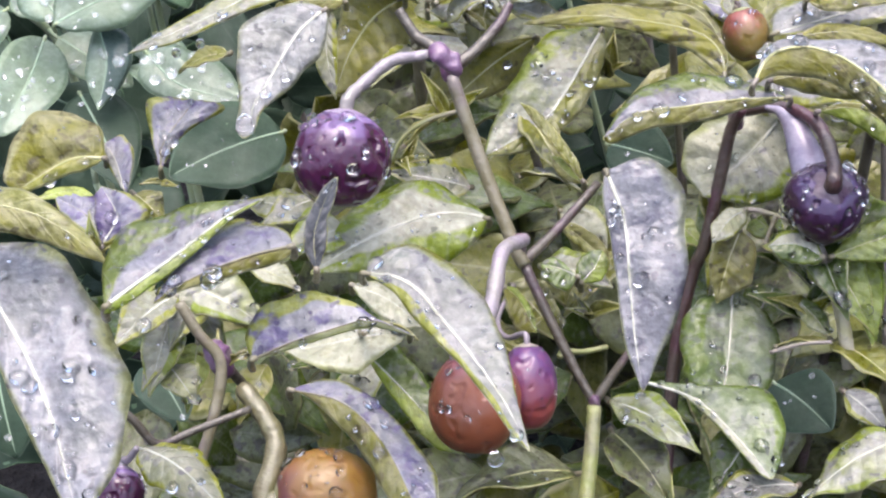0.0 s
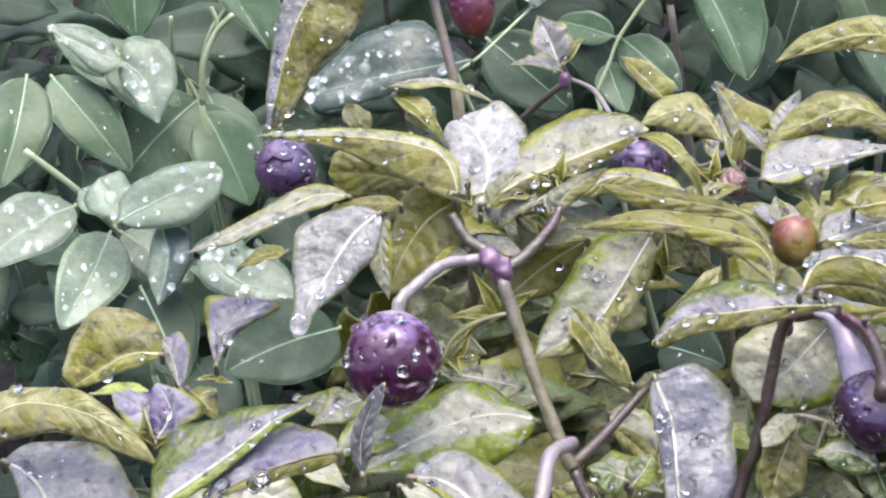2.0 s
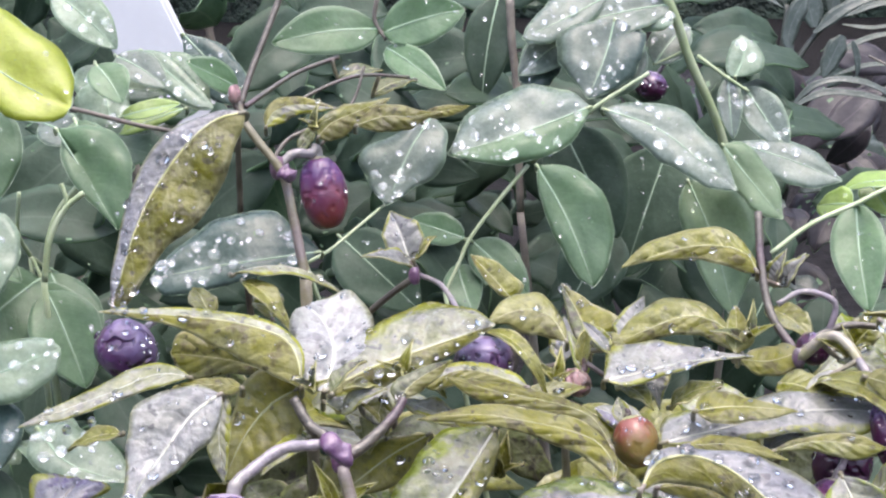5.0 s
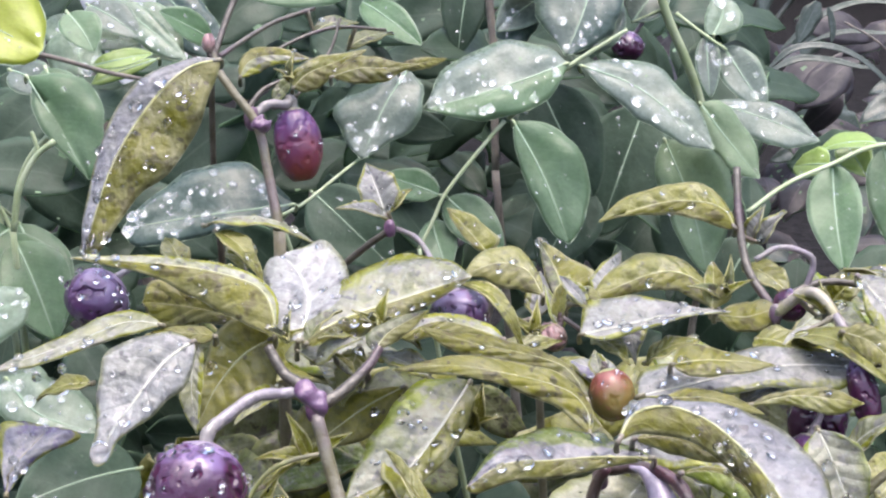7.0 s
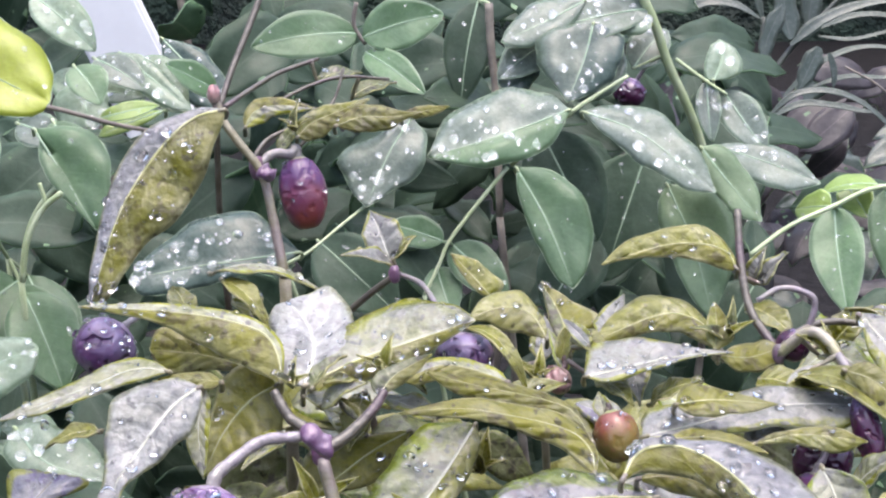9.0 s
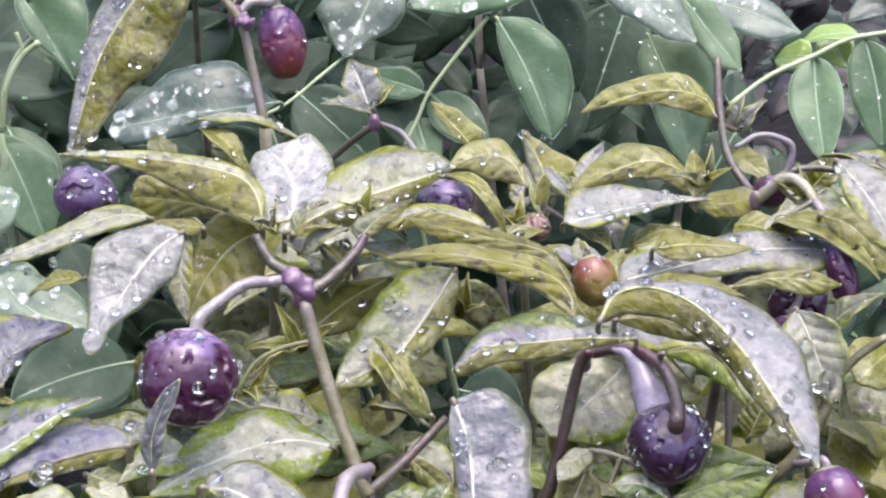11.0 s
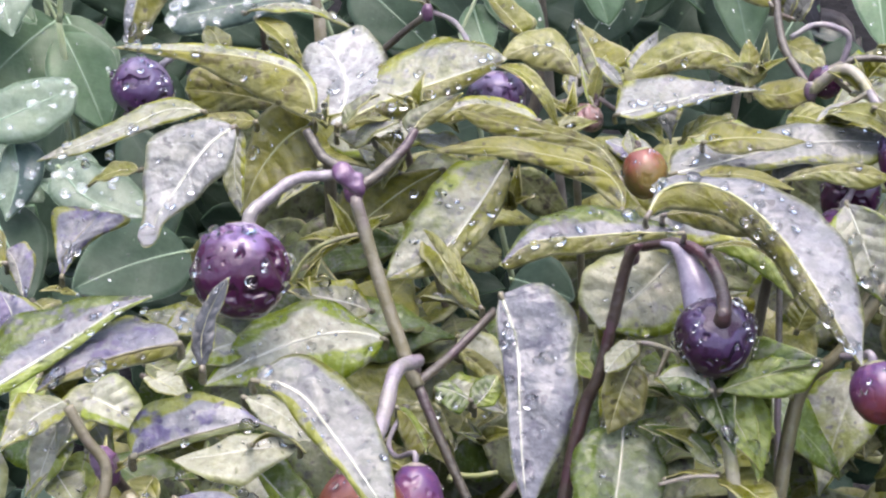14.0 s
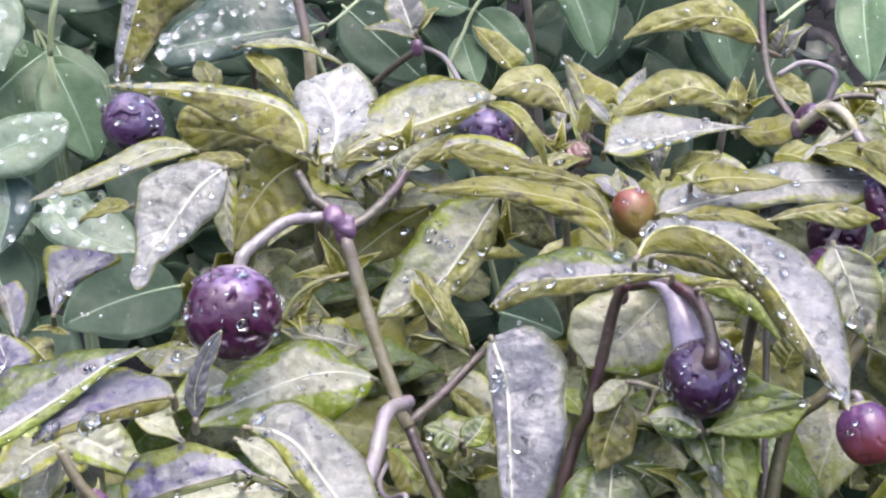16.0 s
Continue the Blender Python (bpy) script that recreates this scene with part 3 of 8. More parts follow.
def lofted(spine, edge_a, edge_b, rows, cols, bulge, quilt, wave, veins, slant):
    """Points of a leaf spanned between its midrib and its two margins, the normals, and the length."""
    def even(line, n):
        q = smooth_line(line, 8)
        d = np.concatenate([[0], np.cumsum(np.linalg.norm(np.diff(q, axis=0), axis=1))])
        s = np.linspace(0, d[-1], n)
        return np.stack([np.interp(s, d, q[:, k]) for k in range(3)], 1)
    mid = even(spine, rows)
    sides = [even([spine[0]] + list(e) + [spine[-1]], rows) for e in (edge_a, edge_b)]
    for e in sides:
        q = np.linspace(0, 1, rows)
        e += (e - mid) * (0.035 * np.sin(q * random.uniform(13, 20) + random.uniform(0, 6)) + 0.025 * np.sin(q * random.uniform(26, 38) + random.uniform(0, 6)))[:, None]
    length = np.linalg.norm(np.diff(mid, axis=0), axis=1).sum()
    width = max(np.linalg.norm(e - mid, axis=1).max() for e in sides) * 2
    u = np.linspace(-1, 1, cols + 1)
    s = np.linspace(0, 1, rows)
    a = np.abs(u)[None, :, None]
    pts = np.where(u[None, :, None] < 0, mid[:, None] * (1 - a) + sides[0][:, None] * a, mid[:, None] * (1 - a) + sides[1][:, None] * a)
    nrm = np.cross(np.gradient(pts, axis=1), np.gradient(pts, axis=0))
    nrm /= np.linalg.norm(nrm, axis=2)[..., None] + 1e-12
    if (nrm @ np.array((0, -0.9, 0.45))).sum() < 0:
        nrm = -nrm
    reach = np.stack([np.linalg.norm(sides[0 if q < 0 else 1] - mid, axis=1) for q in u], 1)
    uu, ss = u[None, :], s[:, None]
    au = np.abs(uu)
    ph, fr = random.uniform(0, 6), random.uniform(5, 9)
    h = bulge * reach * 4 * au * (1 - au)
    h = h - quilt * np.cos(2 * np.pi * (ss * veins - au * slant)) * (1 - au ** 4) * np.minimum(1, 4 * au) * reach / width * 2
    h = h + wave * reach * np.sin(fr * 2 * ss + ph + (uu > 0) * 1.9) * au * au
    across, along = uu * reach, ss * length
    h = h + 0.05 * reach * (np.sin(along * 310 + ph * 2 + across * 140) + np.sin(across * 420 + ph * 3 - along * 170)) * np.minimum(1, 3 * au)
    pts = pts + h[..., None] * nrm
    nrm = np.cross(np.gradient(pts, axis=1), np.gradient(pts, axis=0))
    nrm /= np.linalg.norm(nrm, axis=2)[..., None] + 1e-12
    if (nrm @ np.array((0, -0.9, 0.45))).sum() < 0:
        nrm = -nrm
    return pts, nrm, length, width


def shaped_leaf(parent, spine, edge_a, edge_b, look_a, look_b, joint):
    """A pepper leaf that curls as its midrib and margins do; its two halves may show different faces."""
    pts, nrm, length, width = lofted(spine, edge_a, edge_b, 37, 14, 0.10, min(0.0003, 0.012 * math.dist(spine[0], spine[-1])), 0.06, 7.0, 1.3)
    wet = look_a not in ("under", "green", "dark", "lime", "dusk", "olive_lit")
    count = int(length * width * (36000 if look_a in ("broad", "slate", "pearl") else 26000 if wet else 8000)) + 2
    ob = any_leaf(parent, "leaf", pts, nrm, 0.00045, TOP[look_a], OLIVE, stem_brown if look_a == "violet" else rib_pale if wet and look_b != "under" else rib_olive, joint, count, min(0.00036, width * 0.06), min(0.0018, width * 0.13), min(0.00042, width * 0.016), stem, 0.0007, margin=edge_pale if wet else edge_olive, edge_r=0.3, other=TOP[look_b])
    tagged(ob, LEAF_LABEL[look_a])


def shaped_leaflet(parent, spine, edge_a, edge_b, look_a, look_b, joint):
    """A vine leaflet spanned between its midrib and margins."""
    pts, nrm, length, width = lofted(spine, edge_a, edge_b, 25, 10, 0.10, 0.00018, 0.03, 9.0, 2.2)
    wet = look_a in ("wet", "wetdark", "wetpale")
    count = int(length * width * (40000 if wet else 7000)) + 1
    ob = any_leaf(parent, "leaflet", pts, nrm, 0.0003, VINE[look_a], VINE_UNDER, rib_vine, joint, count, 0.00035, 0.0021 if wet else 0.0010, 0.0004, vine, 0.0006, margin=edge_vine, other=VINE[look_b])
    tagged(ob, LEAFLET_LABEL[look_a])


def fruit(parent, centre, rx, rz, stalk, stalk_r, look_of):
    """A round chilli fruit with a lobed calyx, a bent stalk and rain on its skin."""
    base = at_base(parent)
    centre = np.array(centre)
    top = np.array(stalk[-1])
    up = top - centre
    up = up / np.linalg.norm(up)
    x = np.cross(up, (0.2, 0.95, 0.1))
    x /= np.linalg.norm(x)
    y = np.cross(up, x)
    rows, sides = 22, 28
    verts, faces, uv, nrms = [], [], [], []
    ph = random.uniform(0, 6)
    for i in range(rows + 1):
        e = math.pi * (i / rows - 0.5)
        s = i / rows
        r = math.cos(e) ** 0.88 * rx
        h = math.sin(e) * rz
        dip = max(0.0, s - 0.86) / 0.14
        h -= rz * 0.06 * dip * dip
        low = max(0.0, 0.1 - s) / 0.1
        h += rz * 0.07 * low * low
        for k in range(sides):
            a = 2 * math.pi * k / sides
            lump = 1 + 0.035 * math.sin(3 * a + ph) * math.cos(e) + 0.02 * math.sin(5 * a - ph * 2 + 3 * e)
            d = math.cos(a) * x + math.sin(a) * y
            verts.append(centre + d * r * lump + up * h)
            nrms.append(d * math.cos(e) + up * math.sin(e))
            uv.append((k / sides, s))
    for i in range(rows):
        for k in range(sides):
            a, b = i * sides + k, i * sides + (k + 1) % sides
            faces.append((a, b, b + sides, a + sides))
    ob = mesh_object("fruit", verts, faces, [FRUIT[look_of]], parent, uv, base=base)
    tagged(ob, FRUIT_LABEL[look_of])
    # calyx: a lobed cap that lies on the shoulder
    cv, cf = [], []
    for j in range(5):
        q = j / 4
        for k in range(20):
            a = 2 * math.pi * k / 20
            lobe = 0.40 + 0.10 * (0.5 + 0.5 * math.cos(5 * a + ph)) * q
            r = rx * (0.10 + (lobe - 0.10) * q)
            h = rz * (0.985 - 0.02 * q - 0.045 * q * q) + rx * 0.05 * (1 - q)
            cv.append(centre + r * (math.cos(a) * x + math.sin(a) * y) + up * h)
    for j in range(4):
        for k in range(20):
            a, b = j * 20 + k, j * 20 + (k + 1) % 20
            cf.append((a, a + 20, b + 20, b))
    mesh_object("calyx", cv, cf, [calyx_dark if look_of == "purple_b" else calyx_violet if look_of in ("purple", "mauve") else calyx_green], ob, base=base)
    line = [np.array(p) for p in stalk[:-1]] + [centre + up * rz * 1.22, centre + up * rz * 0.8]
    tv, tf = tube_data(line, stalk_r * 0.8, stalk_r, sides=10, flare=0.2)
    mesh_object("pedicel", tv, tf, [stem_red if look_of in ("tip_red", "bud", "purple_b") else stem_brown if look_of == "orange" else stem_violet], ob, base=base)
    dv, df = [], []
    for _ in range(58 if rx > 0.008 else 26):
        i = random.randrange(sides * 9, sides * (rows - 3))
        j = verts[i] * 0.6 + verts[i + 1] * 0.4
        if nrms[i][1] < 0.4:
            add_drop(dv, df, j, nrms[i], rx * (0.03 + 0.13 * random.random() ** 2.5))
    if dv:
        rain(dv, df, ob, base, water)


# a fainter lilac end, still sky sheen put into the colour
FRUIT["purple_b"] = fruit_material("blackish_purple_skin_sheen", (0.026, 0.006, 0.022), (0.055, 0.03, 0.085), 0.6, 0.95, (0.04, 0.02, 0.055), 1.0, 0.36, 0.8)
stem_violet = stem_material("violet_stem", (0.20, 0.17, 0.195), (0.20, 0.18, 0.165), (0.205, 0.15, 0.19), 0.5)
# paler than the fruit: sky sheen on its shoulder painted as violet
neck_sheen = plain("violet_sheen_fruit_neck", (0.24, 0.20, 0.27), (0.36, 0.32, 0.385), 220, 0.22)
calyx_violet = plain("violet_calyx", (0.20, 0.14, 0.24), (0.26, 0.21, 0.27), 160, 0.33)
calyx_dark = plain("dark_wine_calyx", (0.03, 0.012, 0.032), (0.055, 0.03, 0.05), 260, 0.3)


def knot(parent, a, b, r0, r1, seed):
    """An irregular swollen fork of a stem, with hollows and bud scars."""
    a, b = np.array(a), np.array(b)
    d = (b - a) / np.linalg.norm(b - a)
    x = np.cross(d, (0.3, 0.9, 0.2))
    x /= np.linalg.norm(x)
    y = np.cross(d, x)
    rng = random.Random(seed)
    scars = [(rng.uniform(0.1, 0.9), rng.uniform(0, 6.28), rng.choice((-0.3, -0.24, 0.26, 0.34))) for _ in range(12)]
    verts, faces = [], []
    rows, sides = 22, 24
    for i in range(rows + 1):
        s = i / rows
        wide = (r0 + (r1 - r0) * s) * max(0.02, 1 - abs(2 * s - 1) ** 3.2) ** 0.5
        for k in range(sides):
            t = 2 * math.pi * k / sides
            lump = 1 + 0.10 * math.sin(2 * t + 5 * s + seed)
            for s0, t0, h in scars:
                away = min(abs(t - t0), 6.2832 - abs(t - t0))
                lump += h * math.exp(-((s - s0) / 0.11) ** 2 - (away / 0.42) ** 2)
            verts.append(a + (b - a) * (1.3 * s - 0.15) + wide * lump * (math.cos(t) * x + math.sin(t) * y))
    for i in range(rows):
        for k in range(sides):
            p, q = i * sides + k, i * sides + (k + 1) % sides
            faces.append((p, q, q + sides, p + sides))
    tagged(mesh_object("stem_joint", verts, faces, [knot_violet], parent, base=at_base(parent)), "swollen knobbly magenta fork of the stem")


def joint_ring(parent, place, r):
    """A swollen magenta joint on a stem."""
    verts, faces = [], []
    for i in range(9):
        e = math.pi * (i / 8 - 0.5)
        for k in range(12):
            a = 2 * math.pi * k / 12
            rr = r * 0.84 * max(0.05, abs(math.cos(e)) ** 0.7) * (1 + 0.14 * math.sin(3 * a + i))
            verts.append(np.array(place) + np.array((math.cos(a) * rr, math.sin(a) * rr, r * 1.35 * math.sin(e))))
    for i in range(8):
        for k in range(12):
            a, b = i * 12 + k, i * 12 + (k + 1) % 12
            faces.append((a, b, b + 12, a + 12))
    tagged(mesh_object("stem_joint", verts, faces, [node_pink], parent, base=at_base(parent)), "swollen magenta stem joint")


def young_shoot(parent, place, size, count, look_of, lean=0.0):
    """Narrow young leaves that spread from one node."""
    for k in range(count):
        a = 2 * math.pi * (k + random.uniform(-0.2, 0.2)) / count
        d = np.array((math.cos(a) * 0.9 + lean, -0.35 + 0.5 * math.sin(a), random.uniform(0.1, 1.0)))
        d /= np.linalg.norm(d)
        ln = size * random.uniform(0.6, 1.15)
        tip = np.array(place) + d * ln
        f = np.array((random.uniform(-0.4, 0.4), -0.6, 0.8))
        leaf(parent, place, tip, f, ln * random.uniform(0.24, 0.38), random.uniform(0.08, 0.2), random.uniform(15, 50), look_of if k % 3 else "green", place)


# ---- ground and distance ----
def build_ground():
    n = 60
    xs = np.concatenate([np.linspace(-400, -3, 8), np.linspace(-2.5, 2.5, n), np.linspace(3, 400, 8)])
    ys = np.concatenate([np.linspace(-400, -3, 8), np.linspace(-2.5, 3.5, n), np.linspace(4, 400, 8)])
    verts = []
    for y in ys:
        for x in xs:
            near = abs(x) < 3 and abs(y) < 4
            z = 0.012 * noise.noise(Vector((x * 9, y * 9, 0))) + 0.006 * noise.noise(Vector((x * 31, y * 31, 2))) if near else 0.0
            verts.append((x, y, z - 0.008))
    w = len(xs)
    faces = [(j * w + i, j * w + i + 1, (j + 1) * w + i + 1, (j + 1) * w + i) for j in range(len(ys) - 1) for i in range(w - 1)]
    tagged(mesh_object("ground", verts, faces, [soil]), "wet dark garden soil under the plants", "ground", kind="structure")


def build_backdrop():
    """A far dark hedge line that closes the view."""
    verts, faces = [], []
    cols, rows = 48, 10
    for j in range(rows + 1):
        for i in range(cols + 1):
            a = radians(-75 + 150 * i / cols)
            r = 7 + 0.5 * noise.noise(Vector((i * 0.7, j * 0.9, 0)))
            z = 3.2 * j / rows + (0.4 * noise.noise(Vector((i * 0.9, 5, 0))) if j == rows else 0)
            verts.append((r * math.sin(a), r * math.cos(a), z - 0.02))
    for j in range(rows):
        for i in range(cols):
            a = j * (cols + 1) + i
            faces.append((a, a + 1, a + cols + 2, a + cols + 1))
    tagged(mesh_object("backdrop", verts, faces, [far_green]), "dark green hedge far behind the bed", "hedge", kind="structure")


build_ground()
build_backdrop()


def leaf_mass(parent, name, count, box, size, materials, outline, seed, veins, label):
    """Many small blades in the shade behind, joined into one part."""
    random.seed(seed)
    verts, faces, slots, uvs = [], [], [], []
    (x0, x1), (y0, y1), (z0, z1) = box
    for _ in range(count):
        p = np.array((random.uniform(x0, x1), random.uniform(y0, y1), random.uniform(z0, z1)))
        a = random.uniform(0, 2 * math.pi)
        d = np.array((math.cos(a), math.sin(a) * 0.6, random.uniform(-1.0, 0.2)))
        d /= np.linalg.norm(d)
        ln = random.uniform(*size)
        f = np.array((random.uniform(-0.5, 0.5), -0.7 + random.uniform(-0.4, 0.4), random.uniform(0.3, 1.0)))
        pts, nrm, _ = blade(p, p + d * ln, f, ln * random.uniform(0.42, 0.6), random.uniform(0.02, 0.12), random.uniform(-10, 20), outline, rows=9, cols=6, veins=veins, quilt=0.0)
        v, fc, sl, uv = blade_mesh(pts, nrm, 0.0007)
        o = len(verts)
        k = random.randrange(len(materials) - 1)
        verts.extend(v.tolist())
        faces.extend(tuple(o + i for i in q) for q in fc)
        slots.extend(k if i == 0 else len(materials) - 1 for i in sl)
        uvs.extend(uv.tolist())
    ob = mesh_object(name, verts, faces, materials, parent, uvs, slots, at_base(parent))
    return tagged(ob, label, kind="stuff")


# ---- the plants ----
pepper_front = plant("pepper_plant", 0.005, 0.36, "ornamental pepper with lilac variegated leaves and round purple fruit", "pepper plant", "pepper plants in the bed")
pepper_right = plant("pepper_plant", 0.06, 0.39, "rain-wet ornamental pepper with a wine-red stem and drooping leaves", "pepper plant", "pepper plants in the bed")
pepper_middle = plant("pepper_plant", 0.05, 0.44, "ornamental pepper with olive curled leaves and small purple fruit", "pepper plant", "pepper plants in the bed")
pepper_back = plant("pepper_plant", -0.05, 0.48, "tall ornamental pepper shoot with one long hanging olive leaf", "pepper plant", "pepper plants in the bed")
vine_right = plant("climbing_vine", 0.06, 0.56, "sea-green climbing vine with oval leaflets beaded with rain", "vine", "vines behind the peppers")
vine_left = plant("climbing_vine", -0.14, 0.53, "green climbing vine with rounded wet leaflets on pale stems", "vine", "vines behind the peppers")

tube(pepper_front, "stem", [(-0.0031, 0.2623, 0.3081), (-0.0014, 0.2691, 0.3160), (-0.0001, 0.2756, 0.3241)], 0.00174, 0.00154, stem_green)
tube(pepper_front, "stem", [(-0.0001, 0.2759, 0.3245), (-0.0041, 0.2810, 0.3309), (-0.0090, 0.2873, 0.3400), (-0.0133, 0.2930, 0.3488)], 0.00103, 0.00114, stem_dark)
tube(pepper_front, "stem", [(-0.0133, 0.2930, 0.3488), (-0.0155, 0.2951, 0.3532), (-0.0218, 0.3028, 0.3706), (-0.0268, 0.3089, 0.3872)], 0.00155, 0.00145, stem)
tube(pepper_front, "stem", [(-0.0268, 0.3089, 0.3872), (-0.0302, 0.3121, 0.3919), (-0.0338, 0.3142, 0.3940), (-0.0373, 0.3172, 0.3989)], 0.00155, 0.00105, stem_dark)
tube(pepper_front, "stem", [(-0.0268, 0.3092, 0.3877), (-0.0213, 0.3124, 0.3906), (-0.0160, 0.3160, 0.3950), (-0.0137, 0.3188, 0.3981)], 0.00150, 0.00095, stem_dark)
tube(pepper_front, "stem", [(-0.0139, 0.2932, 0.3491), (-0.0059, 0.3033, 0.3520), (0.0032, 0.3140, 0.3572)], 0.00125, 0.00098, stem_dark)
tube(pepper_front, "stem", [(0.0082, 0.2966, 0.3239), (0.0042, 0.2877, 0.3237), (-0.0003, 0.2784, 0.3229)], 0.00087, 0.00114, stem_dark)
tube(pepper_front, "stem", [(-0.0805, 0.2644, 0.3596), (-0.0772, 0.2630, 0.3531), (-0.0735, 0.2617, 0.3469), (-0.0755, 0.2565, 0.3373), (-0.0792, 0.2505, 0.3280), (-0.0811, 0.2432, 0.3170)], 0.00107, 0.00129, stem)
tube(pepper_front, "stem", [(-0.0950, 0.2436, 0.3529), (-0.0884, 0.2451, 0.3463), (-0.0841, 0.2454, 0.3395), (-0.0779, 0.2501, 0.3390), (-0.0677, 0.2564, 0.3394)], 0.00085, 0.00078, stem_dark)
tube(pepper_front, "stem", [(-0.0741, 0.2682, 0.3420), (-0.0726, 0.2730, 0.3342), (-0.0732, 0.2771, 0.3265)], 0.00111, 0.00105, stem_dark)
tube(pepper_front, "stem", [(-0.0435, 0.3236, 0.3607), (-0.0398, 0.3247, 0.3664), (-0.0337, 0.3250, 0.3701), (-0.0245, 0.3249, 0.3723)], 0.00050, 0.00050, stem_green)
tube(pepper_right, "stem", [(0.0352, 0.3182, 0.3714), (0.0328, 0.3189, 0.3659), (0.0301, 0.3169, 0.3546), (0.0266, 0.3135, 0.3410), (0.0233, 0.3125, 0.3331), (0.0187, 0.3054, 0.3152), (0.0144, 0.2892, 0.2861)], 0.00130, 0.00170, stem_red)
tube(pepper_right, "stem", [(0.0304, 0.3138, 0.3480), (0.0370, 0.3113, 0.3500), (0.0438, 0.3073, 0.3494)], 0.00072, 0.00049, stem_pale)
tube(pepper_back, "stem", [(-0.0455, 0.4258, 0.3989), (-0.0488, 0.4308, 0.4142), (-0.0521, 0.4349, 0.4273), (-0.0593, 0.4375, 0.4367), (-0.0635, 0.4398, 0.4428), (-0.0655, 0.4425, 0.4506)], 0.00152, 0.00113, stem)
tube(pepper_back, "stem", [(-0.0699, 0.4710, 0.4080), (-0.0691, 0.4659, 0.4265), (-0.0680, 0.4598, 0.4427), (-0.0670, 0.4524, 0.4503)], 0.00099, 0.00101, stem_dark)
tube(pepper_back, "stem", [(-0.0643, 0.4521, 0.4445), (-0.0582, 0.4635, 0.4482), (-0.0508, 0.4749, 0.4521), (-0.0395, 0.4864, 0.4553)], 0.00080, 0.00069, stem_dark)
tube(pepper_back, "stem", [(-0.0560, 0.4409, 0.4296), (-0.0515, 0.4458, 0.4355), (-0.0436, 0.4505, 0.4389), (-0.0381, 0.4549, 0.4434)], 0.00078, 0.00058, stem_dark)
tube(pepper_middle, "stem", [(-0.0273, 0.4152, 0.3915), (-0.0200, 0.4121, 0.3982), (-0.0137, 0.4085, 0.4034)], 0.00095, 0.00092, stem_dark)
tube(pepper_middle, "stem", [(0.0802, 0.3732, 0.3806), (0.0841, 0.3799, 0.3875), (0.0786, 0.3890, 0.3971), (0.0772, 0.3974, 0.4087), (0.0775, 0.4051, 0.4209)], 0.00126, 0.00106, stem_dark)
tube(pepper_middle, "stem", [(0.0831, 0.3753, 0.3895), (0.0901, 0.3704, 0.3965), (0.0948, 0.3627, 0.3926), (0.0967, 0.3541, 0.3838)], 0.00151, 0.00121, stem_pale)
tube(pepper_middle, "stem", [(0.0831, 0.3753, 0.3895), (0.0886, 0.3789, 0.3938), (0.0962, 0.3812, 0.3962), (0.1066, 0.3818, 0.3953)], 0.00138, 0.00077, stem_dark)
tube(pepper_middle, "stem", [(0.0884, 0.3943, 0.3854), (0.0856, 0.3925, 0.3774), (0.0828, 0.3898, 0.3673), (0.0799, 0.3842, 0.3502), (0.0782, 0.3693, 0.3159), (0.0762, 0.3479, 0.2774)], 0.00086, 0.00092, stem_dark)
tube(pepper_middle, "stem", [(0.0885, 0.3103, 0.3644), (0.0797, 0.3084, 0.3490), (0.0718, 0.3089, 0.3404), (0.0675, 0.3035, 0.3235), (0.0656, 0.2982, 0.3092)], 0.00154, 0.00181, stem_brown)
tube(pepper_middle, "stem", [(0.1019, 0.3209, 0.3725), (0.0937, 0.3207, 0.3659), (0.0861, 0.3179, 0.3548), (0.0844, 0.3123, 0.3421)], 0.00102, 0.00125, stem_brown)
tube(pepper_middle, "stem", [(0.0233, 0.3903, 0.3767), (0.0205, 0.3954, 0.3814), (0.0146, 0.4005, 0.3862), (0.0109, 0.4047, 0.3882)], 0.00052, 0.00040, stem)
tube(pepper_middle, "stem", [(0.0257, 0.3806, 0.3797), (0.0289, 0.3869, 0.3839), (0.0323, 0.3927, 0.3868)], 0.00050, 0.00039, stem)
tube(vine_right, "petiole", [(0.0202, 0.4931, 0.4195), (0.0102, 0.4913, 0.4078), (0.0011, 0.4891, 0.3961), (-0.0026, 0.4873, 0.3881), (-0.0071, 0.4851, 0.3792)], 0.00071, 0.00055, vine)
tube(vine_right, "petiole", [(-0.0485, 0.4558, 0.3962), (-0.0415, 0.4640, 0.3988), (-0.0324, 0.4728, 0.4050), (-0.0257, 0.4808, 0.4092)], 0.00059, 0.00046, vine)
tube(vine_right, "petiole", [(0.0962, 0.4788, 0.3928), (0.1092, 0.4830, 0.4011), (0.1239, 0.4859, 0.4070), (0.1353, 0.4890, 0.4115), (0.1484, 0.4908, 0.4134)], 0.00079, 0.00074, vine)
tube(vine_right, "stem", [(0.0556, 0.5270, 0.4926), (0.0700, 0.5304, 0.4665), (0.0769, 0.5341, 0.4490), (0.0847, 0.5373, 0.4331), (0.0908, 0.5403, 0.4178), (0.0975, 0.5408, 0.3923)], 0.00167, 0.00159, vine)
tube(vine_right, "stem", [(0.0163, 0.5589, 0.4686), (0.0170, 0.5577, 0.4528), (0.0187, 0.5559, 0.4348), (0.0196, 0.5493, 0.3927)], 0.00159, 0.00141, vine_brown)
tube(vine_right, "petiole", [(0.0215, 0.5030, 0.4184), (0.0399, 0.5042, 0.4344), (0.0508, 0.5041, 0.4418), (0.0598, 0.5037, 0.4474)], 0.00072, 0.00064, vine)
